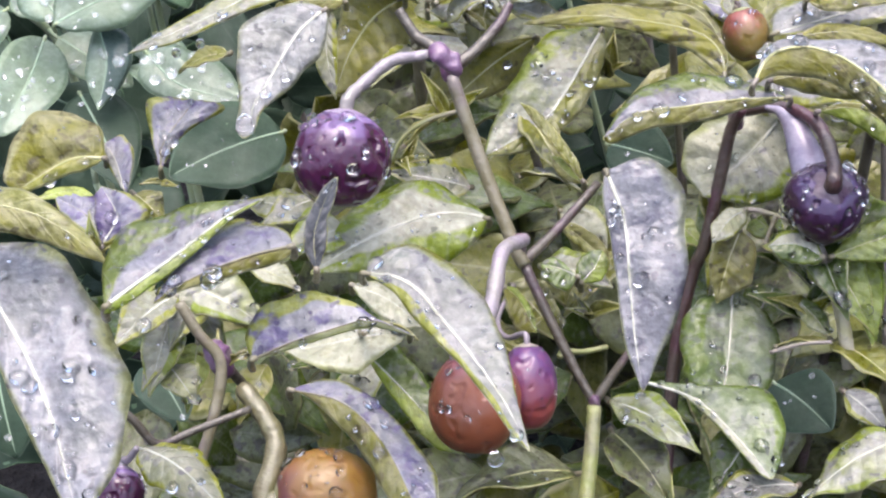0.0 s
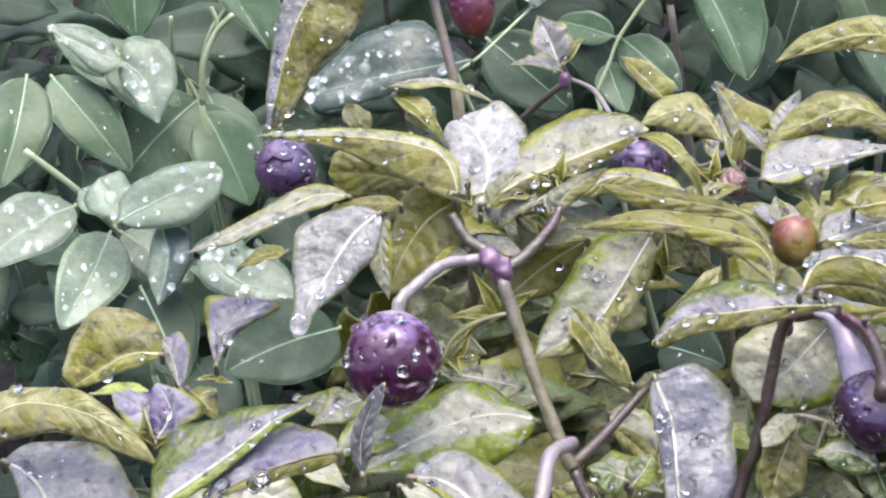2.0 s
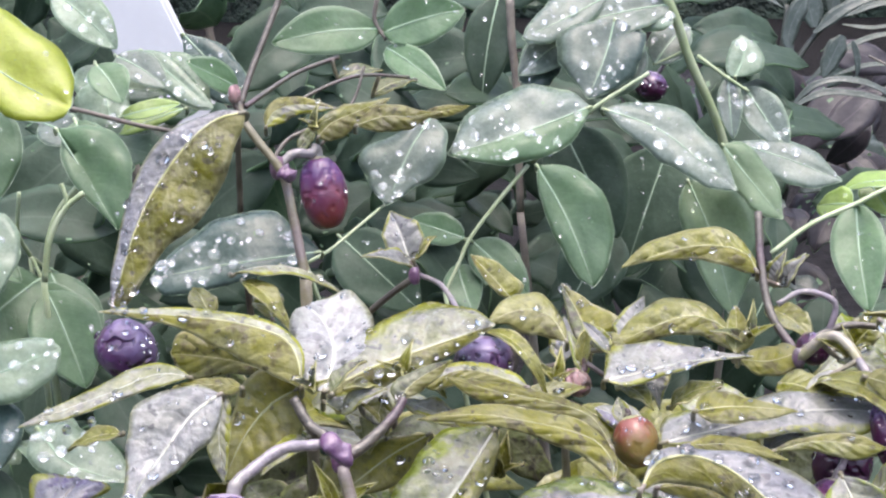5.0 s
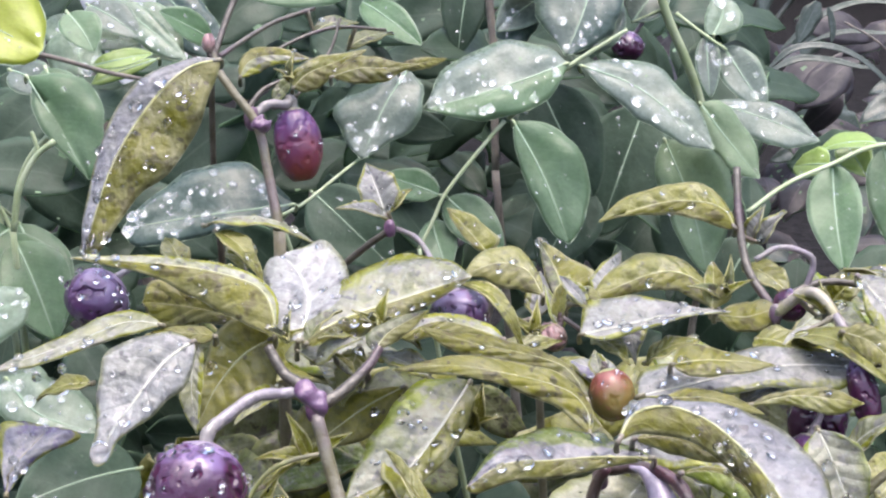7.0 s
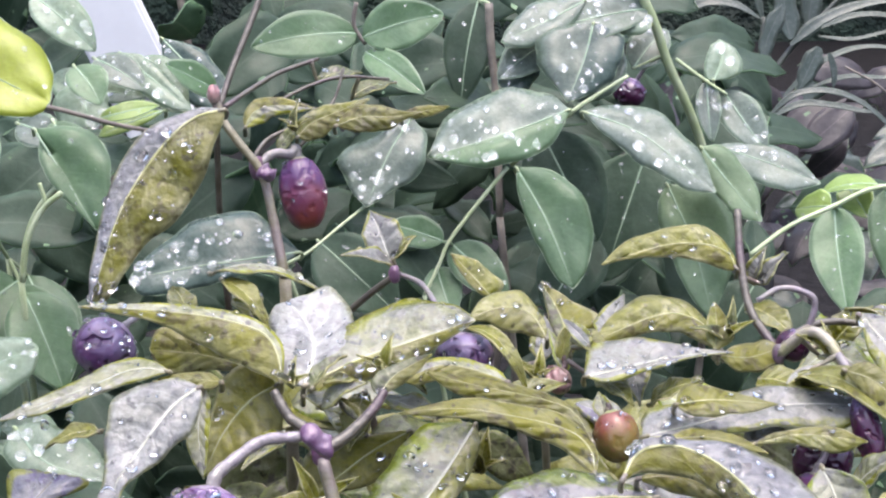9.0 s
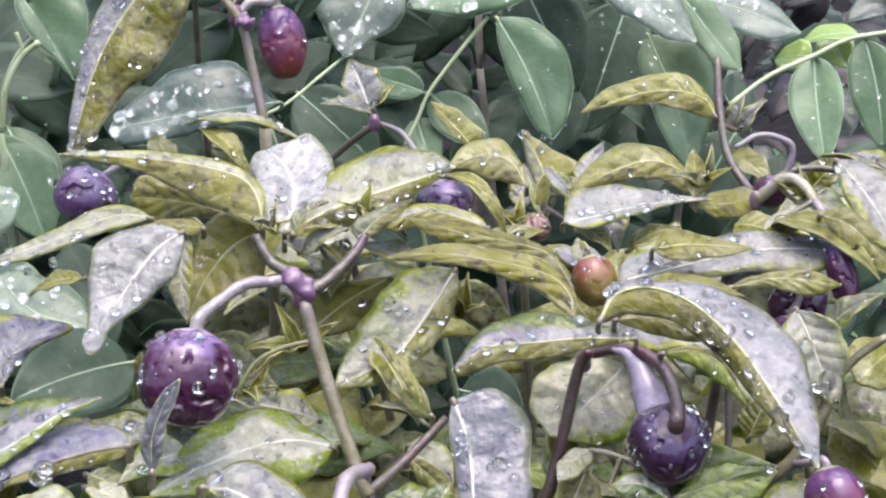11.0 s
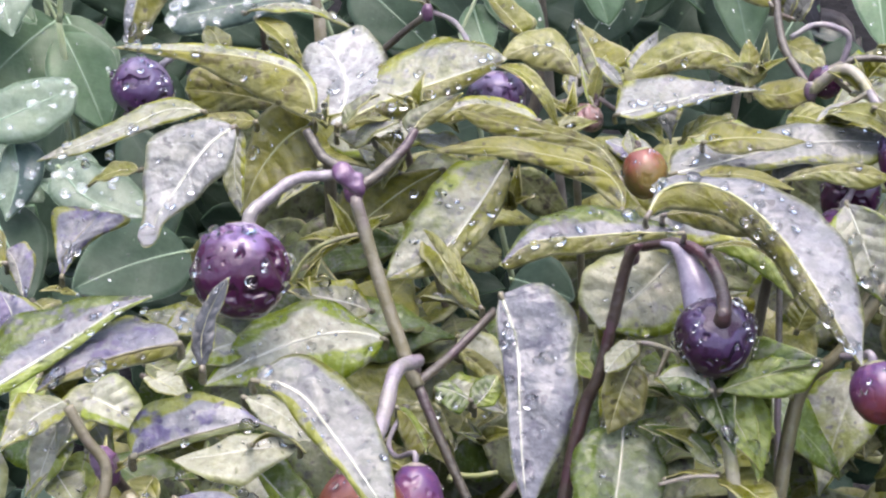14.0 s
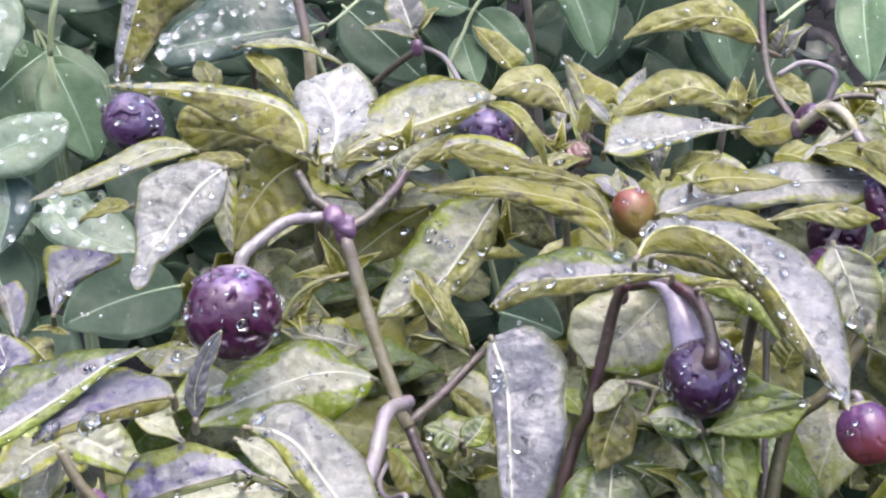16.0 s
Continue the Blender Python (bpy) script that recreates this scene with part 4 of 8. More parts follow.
tube(vine_right, "petiole", [(0.0764, 0.5121, 0.4520), (0.0848, 0.5102, 0.4458), (0.0930, 0.5081, 0.4404)], 0.00065, 0.00049, vine)
tube(vine_right, "petiole", [(-0.0304, 0.5483, 0.4699), (-0.0314, 0.5478, 0.4621), (-0.0275, 0.5475, 0.4552)], 0.00086, 0.00069, vine_brown)
tube(vine_left, "petiole", [(-0.1127, 0.4498, 0.4232), (-0.1197, 0.4501, 0.4158), (-0.1244, 0.4505, 0.4063), (-0.1268, 0.4505, 0.3932)], 0.00096, 0.00083, vine)
tube(vine_left, "stem", [(-0.1701, 0.4134, 0.3915), (-0.1589, 0.4184, 0.3776), (-0.1508, 0.4219, 0.3649), (-0.1477, 0.4234, 0.3528), (-0.1461, 0.4244, 0.3416), (-0.1451, 0.4192, 0.3166)], 0.00101, 0.00091, vine)
tube(vine_left, "stem", [(-0.1523, 0.3996, 0.4552), (-0.1328, 0.4140, 0.4513), (-0.1128, 0.4273, 0.4483), (-0.0948, 0.4386, 0.4416), (-0.0852, 0.4478, 0.4381)], 0.00081, 0.00065, vine_brown)
tube(vine_left, "petiole", [(-0.1514, 0.4237, 0.3643), (-0.1528, 0.4246, 0.3685), (-0.1595, 0.4236, 0.3735)], 0.00059, 0.00059, vine)
tube(vine_left, "petiole", [(-0.1334, 0.4540, 0.4192), (-0.1366, 0.4610, 0.4056), (-0.1359, 0.4698, 0.3962)], 0.00060, 0.00063, vine)
tube(vine_left, "stem", [(-0.1604, 0.4231, 0.3731), (-0.1536, 0.4296, 0.3618), (-0.1510, 0.4343, 0.3511), (-0.1517, 0.4366, 0.3374)], 0.00096, 0.00092, vine)
tube(pepper_front, "stem", [(0.0050, 0.3600, -0.0100), (0.0022, 0.3338, 0.1213), (-0.0011, 0.2927, 0.2286), (-0.0031, 0.2623, 0.3081)], 0.00262, 0.00179, stem_green)
tube(pepper_front, "stem", [(0.0050, 0.3600, -0.0100), (-0.0251, 0.3271, 0.1245), (-0.0596, 0.2784, 0.2353), (-0.0811, 0.2432, 0.3170)], 0.00196, 0.00134, stem)
tube(pepper_right, "stem", [(0.0600, 0.3900, -0.0100), (0.0441, 0.3627, 0.1137), (0.0258, 0.3204, 0.2121), (0.0144, 0.2892, 0.2861)], 0.00290, 0.00176, stem_red)
tube(pepper_middle, "stem", [(0.0500, 0.4400, -0.0100), (0.0554, 0.3984, 0.1217), (0.0617, 0.3396, 0.2294), (0.0656, 0.2982, 0.3092)], 0.00263, 0.00181, stem_brown)
tube(pepper_middle, "stem", [(0.0500, 0.4400, -0.0100), (0.0606, 0.4246, 0.1467), (0.0727, 0.3959, 0.2829), (0.0802, 0.3732, 0.3806)], 0.00219, 0.00132, stem_dark)
tube(pepper_middle, "stem", [(0.0500, 0.4400, -0.0100), (0.0229, 0.4393, 0.1505), (-0.0080, 0.4274, 0.2911), (-0.0273, 0.4152, 0.3915)], 0.00220, 0.00101, stem)
tube(pepper_middle, "stem", [(0.0500, 0.4400, -0.0100), (0.0410, 0.4271, 0.1459), (0.0306, 0.4012, 0.2812), (0.0242, 0.3803, 0.3783)], 0.00205, 0.00101, stem)
tube(pepper_back, "stem", [(-0.0500, 0.4800, -0.0100), (-0.0484, 0.4690, 0.1531), (-0.0466, 0.4454, 0.2967), (-0.0455, 0.4258, 0.3989)], 0.00290, 0.00180, stem)
tube(pepper_back, "stem", [(-0.0500, 0.4800, -0.0100), (-0.0570, 0.4849, 0.1563), (-0.0650, 0.4793, 0.3035), (-0.0699, 0.4710, 0.4080)], 0.00195, 0.00107, stem_dark)
tube(vine_right, "stem", [(0.0600, 0.5600, -0.0100), (0.0731, 0.5613, 0.1508), (0.0881, 0.5516, 0.2918), (0.0975, 0.5408, 0.3923)], 0.00184, 0.00123, vine_brown)
tube(vine_right, "stem", [(0.0600, 0.5600, -0.0100), (0.0459, 0.5642, 0.1510), (0.0297, 0.5580, 0.2921), (0.0196, 0.5493, 0.3927)], 0.00287, 0.00141, vine_brown)
tube(vine_right, "stem", [(0.0600, 0.5600, -0.0100), (0.0365, 0.5418, 0.1462), (0.0097, 0.5099, 0.2819), (-0.0071, 0.4851, 0.3792)], 0.00219, 0.00071, vine)
tube(vine_right, "stem", [(0.0600, 0.5600, -0.0100), (0.0220, 0.5315, 0.1522), (-0.0214, 0.4879, 0.2947), (-0.0485, 0.4558, 0.3962)], 0.00206, 0.00067, vine)
tube(vine_left, "stem", [(-0.1400, 0.5300, -0.0100), (-0.1418, 0.4992, 0.1243), (-0.1439, 0.4529, 0.2349), (-0.1451, 0.4192, 0.3166)], 0.00263, 0.00098, vine)
tube(vine_left, "stem", [(-0.1400, 0.5300, -0.0100), (-0.1354, 0.5102, 0.1511), (-0.1301, 0.4763, 0.2924), (-0.1268, 0.4505, 0.3932)], 0.00211, 0.00091, vine)
tube(vine_left, "stem", [(-0.1400, 0.5300, -0.0100), (-0.1441, 0.5053, 0.1316), (-0.1488, 0.4660, 0.2506), (-0.1517, 0.4366, 0.3374)], 0.00215, 0.00092, vine)
tube(vine_left, "stem", [(-0.1400, 0.5300, -0.0100), (-0.1386, 0.5169, 0.1522), (-0.1369, 0.4909, 0.2947), (-0.1359, 0.4698, 0.3962)], 0.00219, 0.00071, vine)
tube(pepper_right, "stem", [(0.0476, 0.2986, 0.3495), (0.0507, 0.2970, 0.3425), (0.0533, 0.2935, 0.3336), (0.0548, 0.2889, 0.3222)], 0.00135, 0.00165, stem_pale)
tube(pepper_right, "stem", [(0.0507, 0.2884, 0.3293), (0.0448, 0.2899, 0.3282), (0.0383, 0.2917, 0.3253)], 0.00040, 0.00045, stem_pale)
tube(pepper_right, "stem", [(0.0034, 0.2899, 0.3296), (-0.0015, 0.2886, 0.3295), (-0.0059, 0.2877, 0.3303), (-0.0070, 0.2863, 0.3297)], 0.00060, 0.00070, stem_green)
tube(vine_left, "stem", [(-0.1089, 0.4335, 0.4227), (-0.1145, 0.4334, 0.4181), (-0.1190, 0.4321, 0.4095), (-0.1213, 0.4317, 0.3971)], 0.00085, 0.00085, vine)
tube(vine_left, "petiole", [(-0.1152, 0.4338, 0.4254), (-0.1140, 0.4336, 0.4213), (-0.1141, 0.4335, 0.4182)], 0.00060, 0.00060, vine)
tube(pepper_right, "fruit_neck", [(0.0402, 0.3177, 0.3716), (0.0434, 0.3153, 0.3714), (0.0456, 0.3119, 0.3686), (0.0471, 0.3081, 0.3647), (0.0491, 0.3030, 0.3586)], 0.00054, 0.00457, neck_sheen)
tube(pepper_back, "stem", [(-0.0724, 0.4907, 0.4373), (-0.0684, 0.4996, 0.4508), (-0.0631, 0.5082, 0.4647), (-0.0582, 0.5163, 0.4789)], 0.00102, 0.00114, stem_dark)
tube(pepper_back, "stem", [(-0.0506, 0.4639, 0.4442), (-0.0410, 0.4721, 0.4484), (-0.0312, 0.4798, 0.4503), (-0.0174, 0.4870, 0.4487)], 0.00059, 0.00054, stem_dark)
tube(pepper_back, "stem", [(-0.0439, 0.4628, 0.4307), (-0.0374, 0.4678, 0.4386), (-0.0333, 0.4723, 0.4450), (-0.0309, 0.4767, 0.4532)], 0.00052, 0.00045, stem_dark)
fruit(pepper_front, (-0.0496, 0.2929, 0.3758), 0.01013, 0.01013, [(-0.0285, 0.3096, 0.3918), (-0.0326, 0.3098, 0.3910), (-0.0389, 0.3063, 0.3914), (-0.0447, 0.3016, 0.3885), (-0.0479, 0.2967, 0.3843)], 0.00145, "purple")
fruit(pepper_right, (0.0504, 0.2988, 0.3571), 0.00882, 0.00833, [(0.0357, 0.3226, 0.3689), (0.0434, 0.3161, 0.3720), (0.0495, 0.3081, 0.3713), (0.0514, 0.2991, 0.3673), (0.0508, 0.2918, 0.3661)], 0.00165, "purple_b")
fruit(pepper_front, (-0.0233, 0.2557, 0.3391), 0.00898, 0.01008, [(-0.0129, 0.2911, 0.3560), (-0.0173, 0.2833, 0.3573), (-0.0193, 0.2725, 0.3527), (-0.0218, 0.2616, 0.3486)], 0.00188, "red")
fruit(pepper_front, (-0.0131, 0.2652, 0.3361), 0.00571, 0.00867, [(-0.0162, 0.2954, 0.3428), (-0.0194, 0.2851, 0.3404), (-0.0174, 0.2767, 0.3410), (-0.0133, 0.2695, 0.3434)], 0.00063, "redpurple")
fruit(pepper_front, (-0.0528, 0.2452, 0.3264), 0.00848, 0.01004, [(-0.0703, 0.2625, 0.3406), (-0.0659, 0.2576, 0.3375), (-0.0627, 0.2517, 0.3333), (-0.0606, 0.2436, 0.3268)], 0.00234, "orange")
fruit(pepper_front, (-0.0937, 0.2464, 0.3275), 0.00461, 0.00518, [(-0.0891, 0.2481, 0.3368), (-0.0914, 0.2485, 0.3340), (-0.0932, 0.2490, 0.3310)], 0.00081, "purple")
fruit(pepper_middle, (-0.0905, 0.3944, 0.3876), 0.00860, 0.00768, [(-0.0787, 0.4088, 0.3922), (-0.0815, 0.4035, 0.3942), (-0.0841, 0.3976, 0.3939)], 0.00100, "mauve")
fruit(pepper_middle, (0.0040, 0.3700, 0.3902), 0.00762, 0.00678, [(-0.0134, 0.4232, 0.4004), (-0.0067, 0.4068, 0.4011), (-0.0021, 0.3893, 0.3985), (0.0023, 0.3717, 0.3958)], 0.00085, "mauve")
fruit(pepper_back, (-0.0417, 0.4459, 0.4197), 0.00690, 0.01090, [(-0.0536, 0.4411, 0.4288), (-0.0497, 0.4437, 0.4317), (-0.0450, 0.4458, 0.4313), (-0.0432, 0.4474, 0.4294)], 0.00166, "redpurple")
fruit(pepper_middle, (0.0389, 0.3423, 0.3794), 0.00534, 0.00614, [(0.0368, 0.3450, 0.3868), (0.0371, 0.3447, 0.3858), (0.0376, 0.3443, 0.3848)], 0.00060, "tip_red")
fruit(pepper_middle, (0.0278, 0.3810, 0.3816), 0.00410, 0.00351, [(0.0315, 0.3832, 0.3896), (0.0300, 0.3825, 0.3868), (0.0293, 0.3817, 0.3840)], 0.00102, "bud")
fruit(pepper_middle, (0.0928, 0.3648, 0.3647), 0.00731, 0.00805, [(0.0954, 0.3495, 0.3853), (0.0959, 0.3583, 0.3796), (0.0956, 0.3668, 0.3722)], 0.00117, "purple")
fruit(pepper_middle, (0.0847, 0.3440, 0.3625), 0.00556, 0.00660, [(0.0896, 0.3483, 0.3773), (0.0882, 0.3468, 0.3721), (0.0861, 0.3456, 0.3676)], 0.00097, "redpurple")
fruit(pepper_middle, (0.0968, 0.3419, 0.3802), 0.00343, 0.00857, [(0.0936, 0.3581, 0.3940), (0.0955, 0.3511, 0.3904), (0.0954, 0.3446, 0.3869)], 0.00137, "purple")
fruit(pepper_right, (0.0845, 0.2917, 0.3472), 0.00622, 0.00684, [(0.0791, 0.3057, 0.3490), (0.0814, 0.3005, 0.3515), (0.0830, 0.2950, 0.3529)], 0.00099, "redpurple")
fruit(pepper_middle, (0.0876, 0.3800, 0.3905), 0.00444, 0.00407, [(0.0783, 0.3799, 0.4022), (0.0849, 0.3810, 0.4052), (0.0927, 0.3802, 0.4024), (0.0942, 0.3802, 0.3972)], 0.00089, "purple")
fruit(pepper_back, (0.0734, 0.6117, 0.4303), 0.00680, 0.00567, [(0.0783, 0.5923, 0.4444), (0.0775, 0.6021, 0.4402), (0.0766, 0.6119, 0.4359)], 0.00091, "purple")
shaped_leaf(pepper_front, [(-0.0384, 0.3433, 0.3927), (-0.0415, 0.3499, 0.4016), (-0.0543, 0.3526, 0.4059), (-0.0691, 0.3531, 0.4077), (-0.0867, 0.3531, 0.4090)], [(-0.0391, 0.3504, 0.4010), (-0.0500, 0.3559, 0.4065), (-0.0635, 0.3562, 0.4085), (-0.0762, 0.3552, 0.4091)], [(-0.0408, 0.3439, 0.3936), (-0.0561, 0.3483, 0.4001), (-0.0674, 0.3514, 0.4051), (-0.0785, 0.3526, 0.4076)], "pale", "under", (-0.0394, 0.3509, 0.3884))
shaped_leaf(pepper_front, [(-0.0435, 0.3561, 0.3915), (-0.0573, 0.3583, 0.3952), (-0.0714, 0.3588, 0.3969)], [(-0.0546, 0.3597, 0.3969), (-0.0689, 0.3624, 0.4014)], [(-0.0572, 0.3565, 0.3924), (-0.0675, 0.3557, 0.3918)], "under", "under", (-0.0445, 0.3638, 0.3872))
shaped_leaf(pepper_front, [(-0.0631, 0.3382, 0.3972), (-0.0710, 0.3385, 0.3978), (-0.0810, 0.3337, 0.3949), (-0.0907, 0.3294, 0.3923), (-0.0995, 0.3254, 0.3900)], [(-0.0671, 0.3417, 0.3988), (-0.0733, 0.3427, 0.3993), (-0.0823, 0.3373, 0.3963), (-0.0923, 0.3309, 0.3928)], [(-0.0670, 0.3366, 0.3964), (-0.0782, 0.3324, 0.3940), (-0.0891, 0.3277, 0.3912)], "pale", "pale", (-0.0646, 0.3458, 0.3930))
shaped_leaf(pepper_front, [(-0.0534, 0.3208, 0.3989), (-0.0595, 0.3167, 0.3951), (-0.0649, 0.3098, 0.3886), (-0.0687, 0.3044, 0.3835), (-0.0704, 0.2996, 0.3789)], [(-0.0600, 0.3221, 0.4004), (-0.0697, 0.3196, 0.3983), (-0.0726, 0.3122, 0.3911), (-0.0716, 0.3052, 0.3843), (-0.0724, 0.3009, 0.3802)], [(-0.0529, 0.3184, 0.3963), (-0.0548, 0.3136, 0.3914), (-0.0611, 0.3082, 0.3864), (-0.0668, 0.3042, 0.3830), (-0.0686, 0.3009, 0.3799)], "pearl", "pearl", (-0.0547, 0.3283, 0.3947))
shaped_leaf(pepper_front, [(-0.0335, 0.3443, 0.3915), (-0.0317, 0.3557, 0.3976), (-0.0350, 0.3646, 0.4028), (-0.0394, 0.3691, 0.4056)], [(-0.0388, 0.3473, 0.3929), (-0.0421, 0.3578, 0.3990), (-0.0428, 0.3665, 0.4043)], [(-0.0242, 0.3498, 0.3940), (-0.0211, 0.3622, 0.4008), (-0.0287, 0.3729, 0.4073), (-0.0350, 0.3713, 0.4067)], "pearl", "pearl", (-0.0344, 0.3519, 0.3872))
shaped_leaf(pepper_front, [(-0.0332, 0.3442, 0.3915), (-0.0222, 0.3495, 0.3957), (-0.0116, 0.3531, 0.3985), (-0.0019, 0.3563, 0.4010), (0.0067, 0.3591, 0.4032)], [(-0.0302, 0.3515, 0.3954), (-0.0213, 0.3643, 0.4026), (-0.0089, 0.3697, 0.4062), (0.0009, 0.3667, 0.4057)], [(-0.0275, 0.3443, 0.3897), (-0.0180, 0.3480, 0.3925), (-0.0086, 0.3517, 0.3957), (-0.0001, 0.3555, 0.3994)], "pale", "under", (-0.0341, 0.3519, 0.3872))
shaped_leaf(pepper_front, [(-0.0406, 0.3541, 0.3892), (-0.0471, 0.3516, 0.3858), (-0.0530, 0.3472, 0.3793), (-0.0570, 0.3419, 0.3712)], [(-0.0459, 0.3567, 0.3931), (-0.0535, 0.3548, 0.3906), (-0.0562, 0.3496, 0.3828), (-0.0575, 0.3451, 0.3762)], [(-0.0384, 0.3504, 0.3829), (-0.0421, 0.3468, 0.3773), (-0.0483, 0.3443, 0.3739), (-0.0544, 0.3420, 0.3711)], "olive_lit", "olive_lit", (-0.0416, 0.3617, 0.3849))
shaped_leaf(pepper_front, [(-0.0093, 0.3651, 0.3738), (-0.0195, 0.3617, 0.3691), (-0.0283, 0.3577, 0.3635), (-0.0361, 0.3546, 0.3593), (-0.0428, 0.3502, 0.3530)], [(-0.0167, 0.3647, 0.3732), (-0.0281, 0.3628, 0.3707), (-0.0351, 0.3611, 0.3683), (-0.0373, 0.3560, 0.3612)], [(-0.0130, 0.3611, 0.3674), (-0.0195, 0.3577, 0.3624), (-0.0280, 0.3562, 0.3610), (-0.0353, 0.3538, 0.3578)], "olive_lit", "olive_lit", (-0.0096, 0.3727, 0.3693))
shaped_leaf(pepper_front, [(0.0063, 0.3478, 0.3810), (0.0019, 0.3419, 0.3757), (-0.0035, 0.3351, 0.3698), (-0.0090, 0.3299, 0.3654), (-0.0219, 0.3238, 0.3607)], [(-0.0035, 0.3485, 0.3813), (-0.0102, 0.3446, 0.3778), (-0.0162, 0.3365, 0.3709), (-0.0205, 0.3288, 0.3647)], [(0.0070, 0.3432, 0.3763), (0.0034, 0.3367, 0.3702), (-0.0027, 0.3303, 0.3646), (-0.0113, 0.3258, 0.3611)], "mottled", "green", (0.0063, 0.3554, 0.3765))
shaped_leaf(pepper_front, [(0.0322, 0.3243, 0.3761), (0.0309, 0.3298, 0.3820), (0.0240, 0.3324, 0.3853), (0.0137, 0.3338, 0.3874), (0.0021, 0.3345, 0.3890), (-0.0116, 0.3332, 0.3884)], [(0.0329, 0.3291, 0.3808), (0.0272, 0.3347, 0.3861), (0.0187, 0.3370, 0.3886), (0.0097, 0.3377, 0.3901), (-0.0007, 0.3365, 0.3901)], [(0.0311, 0.3253, 0.3771), (0.0251, 0.3291, 0.3810), (0.0162, 0.3317, 0.3843), (0.0060, 0.3332, 0.3868), (-0.0031, 0.3334, 0.3877)], "under", "under", (0.0328, 0.3318, 0.3713))
shaped_leaf(pepper_front, [(0.0327, 0.3349, 0.3802), (0.0283, 0.3402, 0.3863), (0.0189, 0.3423, 0.3892), (0.0061, 0.3437, 0.3916), (-0.0053, 0.3457, 0.3944)], [(0.0316, 0.3387, 0.3839), (0.0258, 0.3429, 0.3883), (0.0167, 0.3448, 0.3909), (0.0035, 0.3463, 0.3934)], [(0.0302, 0.3368, 0.3824), (0.0243, 0.3395, 0.3852), (0.0139, 0.3414, 0.3879), (0.0021, 0.3427, 0.3900)], "under", "under", (0.0333, 0.3424, 0.3756))
shaped_leaf(pepper_front, [(0.0142, 0.3499, 0.3904), (0.0061, 0.3518, 0.3929), (-0.0019, 0.3523, 0.3940), (-0.0105, 0.3493, 0.3913)], [(0.0113, 0.3528, 0.3928), (0.0035, 0.3547, 0.3951), (-0.0060, 0.3539, 0.3947)], [(0.0088, 0.3502, 0.3907), (0.0007, 0.3508, 0.3916), (-0.0076, 0.3491, 0.3903)], "pale", "under", (0.0144, 0.3576, 0.3861))
shaped_leaf(pepper_front, [(-0.0155, 0.3293, 0.3936), (-0.0121, 0.3328, 0.3973), (-0.0036, 0.3368, 0.4012)], [(-0.0171, 0.3322, 0.3967), (-0.0106, 0.3354, 0.3998)], [(-0.0113, 0.3314, 0.3953), (-0.0067, 0.3342, 0.3981)], "dark", "under", (-0.0160, 0.3369, 0.3893))
shaped_leaf(pepper_front, [(-0.0554, 0.3382, 0.3937), (-0.0563, 0.3328, 0.3853), (-0.0545, 0.3268, 0.3757)], [(-0.0585, 0.3362, 0.3908), (-0.0585, 0.3306, 0.3819)], [(-0.0539, 0.3359, 0.3900), (-0.0541, 0.3300, 0.3807)], "pale", "pale", (-0.0568, 0.3457, 0.3894))
shaped_leaf(pepper_front, [(-0.0513, 0.3375, 0.3949), (-0.0581, 0.3378, 0.3955), (-0.0660, 0.3376, 0.3957)], [(-0.0544, 0.3397, 0.3965), (-0.0609, 0.3392, 0.3965)], [(-0.0541, 0.3365, 0.3936), (-0.0607, 0.3369, 0.3944)], "under", "under", (-0.0525, 0.3450, 0.3907))
shaped_leaf(pepper_front, [(-0.0334, 0.3421, 0.3899), (-0.0286, 0.3409, 0.3880), (-0.0249, 0.3429, 0.3904)], [(-0.0306, 0.3436, 0.3905), (-0.0271, 0.3446, 0.3913)], [(-0.0286, 0.3405, 0.3873), (-0.0257, 0.3416, 0.3886)], "pale", "under", (-0.0342, 0.3497, 0.3856))
shaped_leaf(pepper_front, [(-0.0264, 0.3470, 0.3886), (-0.0223, 0.3450, 0.3856), (-0.0204, 0.3436, 0.3837)], [(-0.0237, 0.3465, 0.3876), (-0.0210, 0.3453, 0.3859)], [(-0.0247, 0.3449, 0.3856), (-0.0220, 0.3438, 0.3839)], "under", "dark", (-0.0271, 0.3546, 0.3842))
shaped_leaf(pepper_right, [(0.0339, 0.2901, 0.3878), (0.0398, 0.2973, 0.3925), (0.0505, 0.2960, 0.3911), (0.0590, 0.2891, 0.3859), (0.0653, 0.2786, 0.3786), (0.0723, 0.2619, 0.3680)], [(0.0388, 0.2989, 0.3932), (0.0488, 0.2997, 0.3930), (0.0603, 0.2990, 0.3911), (0.0708, 0.2917, 0.3853), (0.0750, 0.2794, 0.3775)], [(0.0390, 0.2937, 0.3884), (0.0492, 0.2937, 0.3863), (0.0561, 0.2888, 0.3827), (0.0617, 0.2803, 0.3773), (0.0679, 0.2696, 0.3715)], "broad", "under", (0.0347, 0.2976, 0.3831))
shaped_leaf(pepper_right, [(0.0437, 0.3073, 0.3777), (0.0323, 0.3069, 0.3780), (0.0214, 0.3058, 0.3776), (0.0117, 0.3046, 0.3771), (0.0045, 0.3004, 0.3737)], [(0.0386, 0.3106, 0.3794), (0.0291, 0.3131, 0.3809), (0.0193, 0.3141, 0.3814), (0.0106, 0.3090, 0.3791)], [(0.0359, 0.3061, 0.3765), (0.0249, 0.3044, 0.3750), (0.0128, 0.3028, 0.3741), (0.0065, 0.3003, 0.3727)], "rimmed", "under", (0.0446, 0.3147, 0.3729))
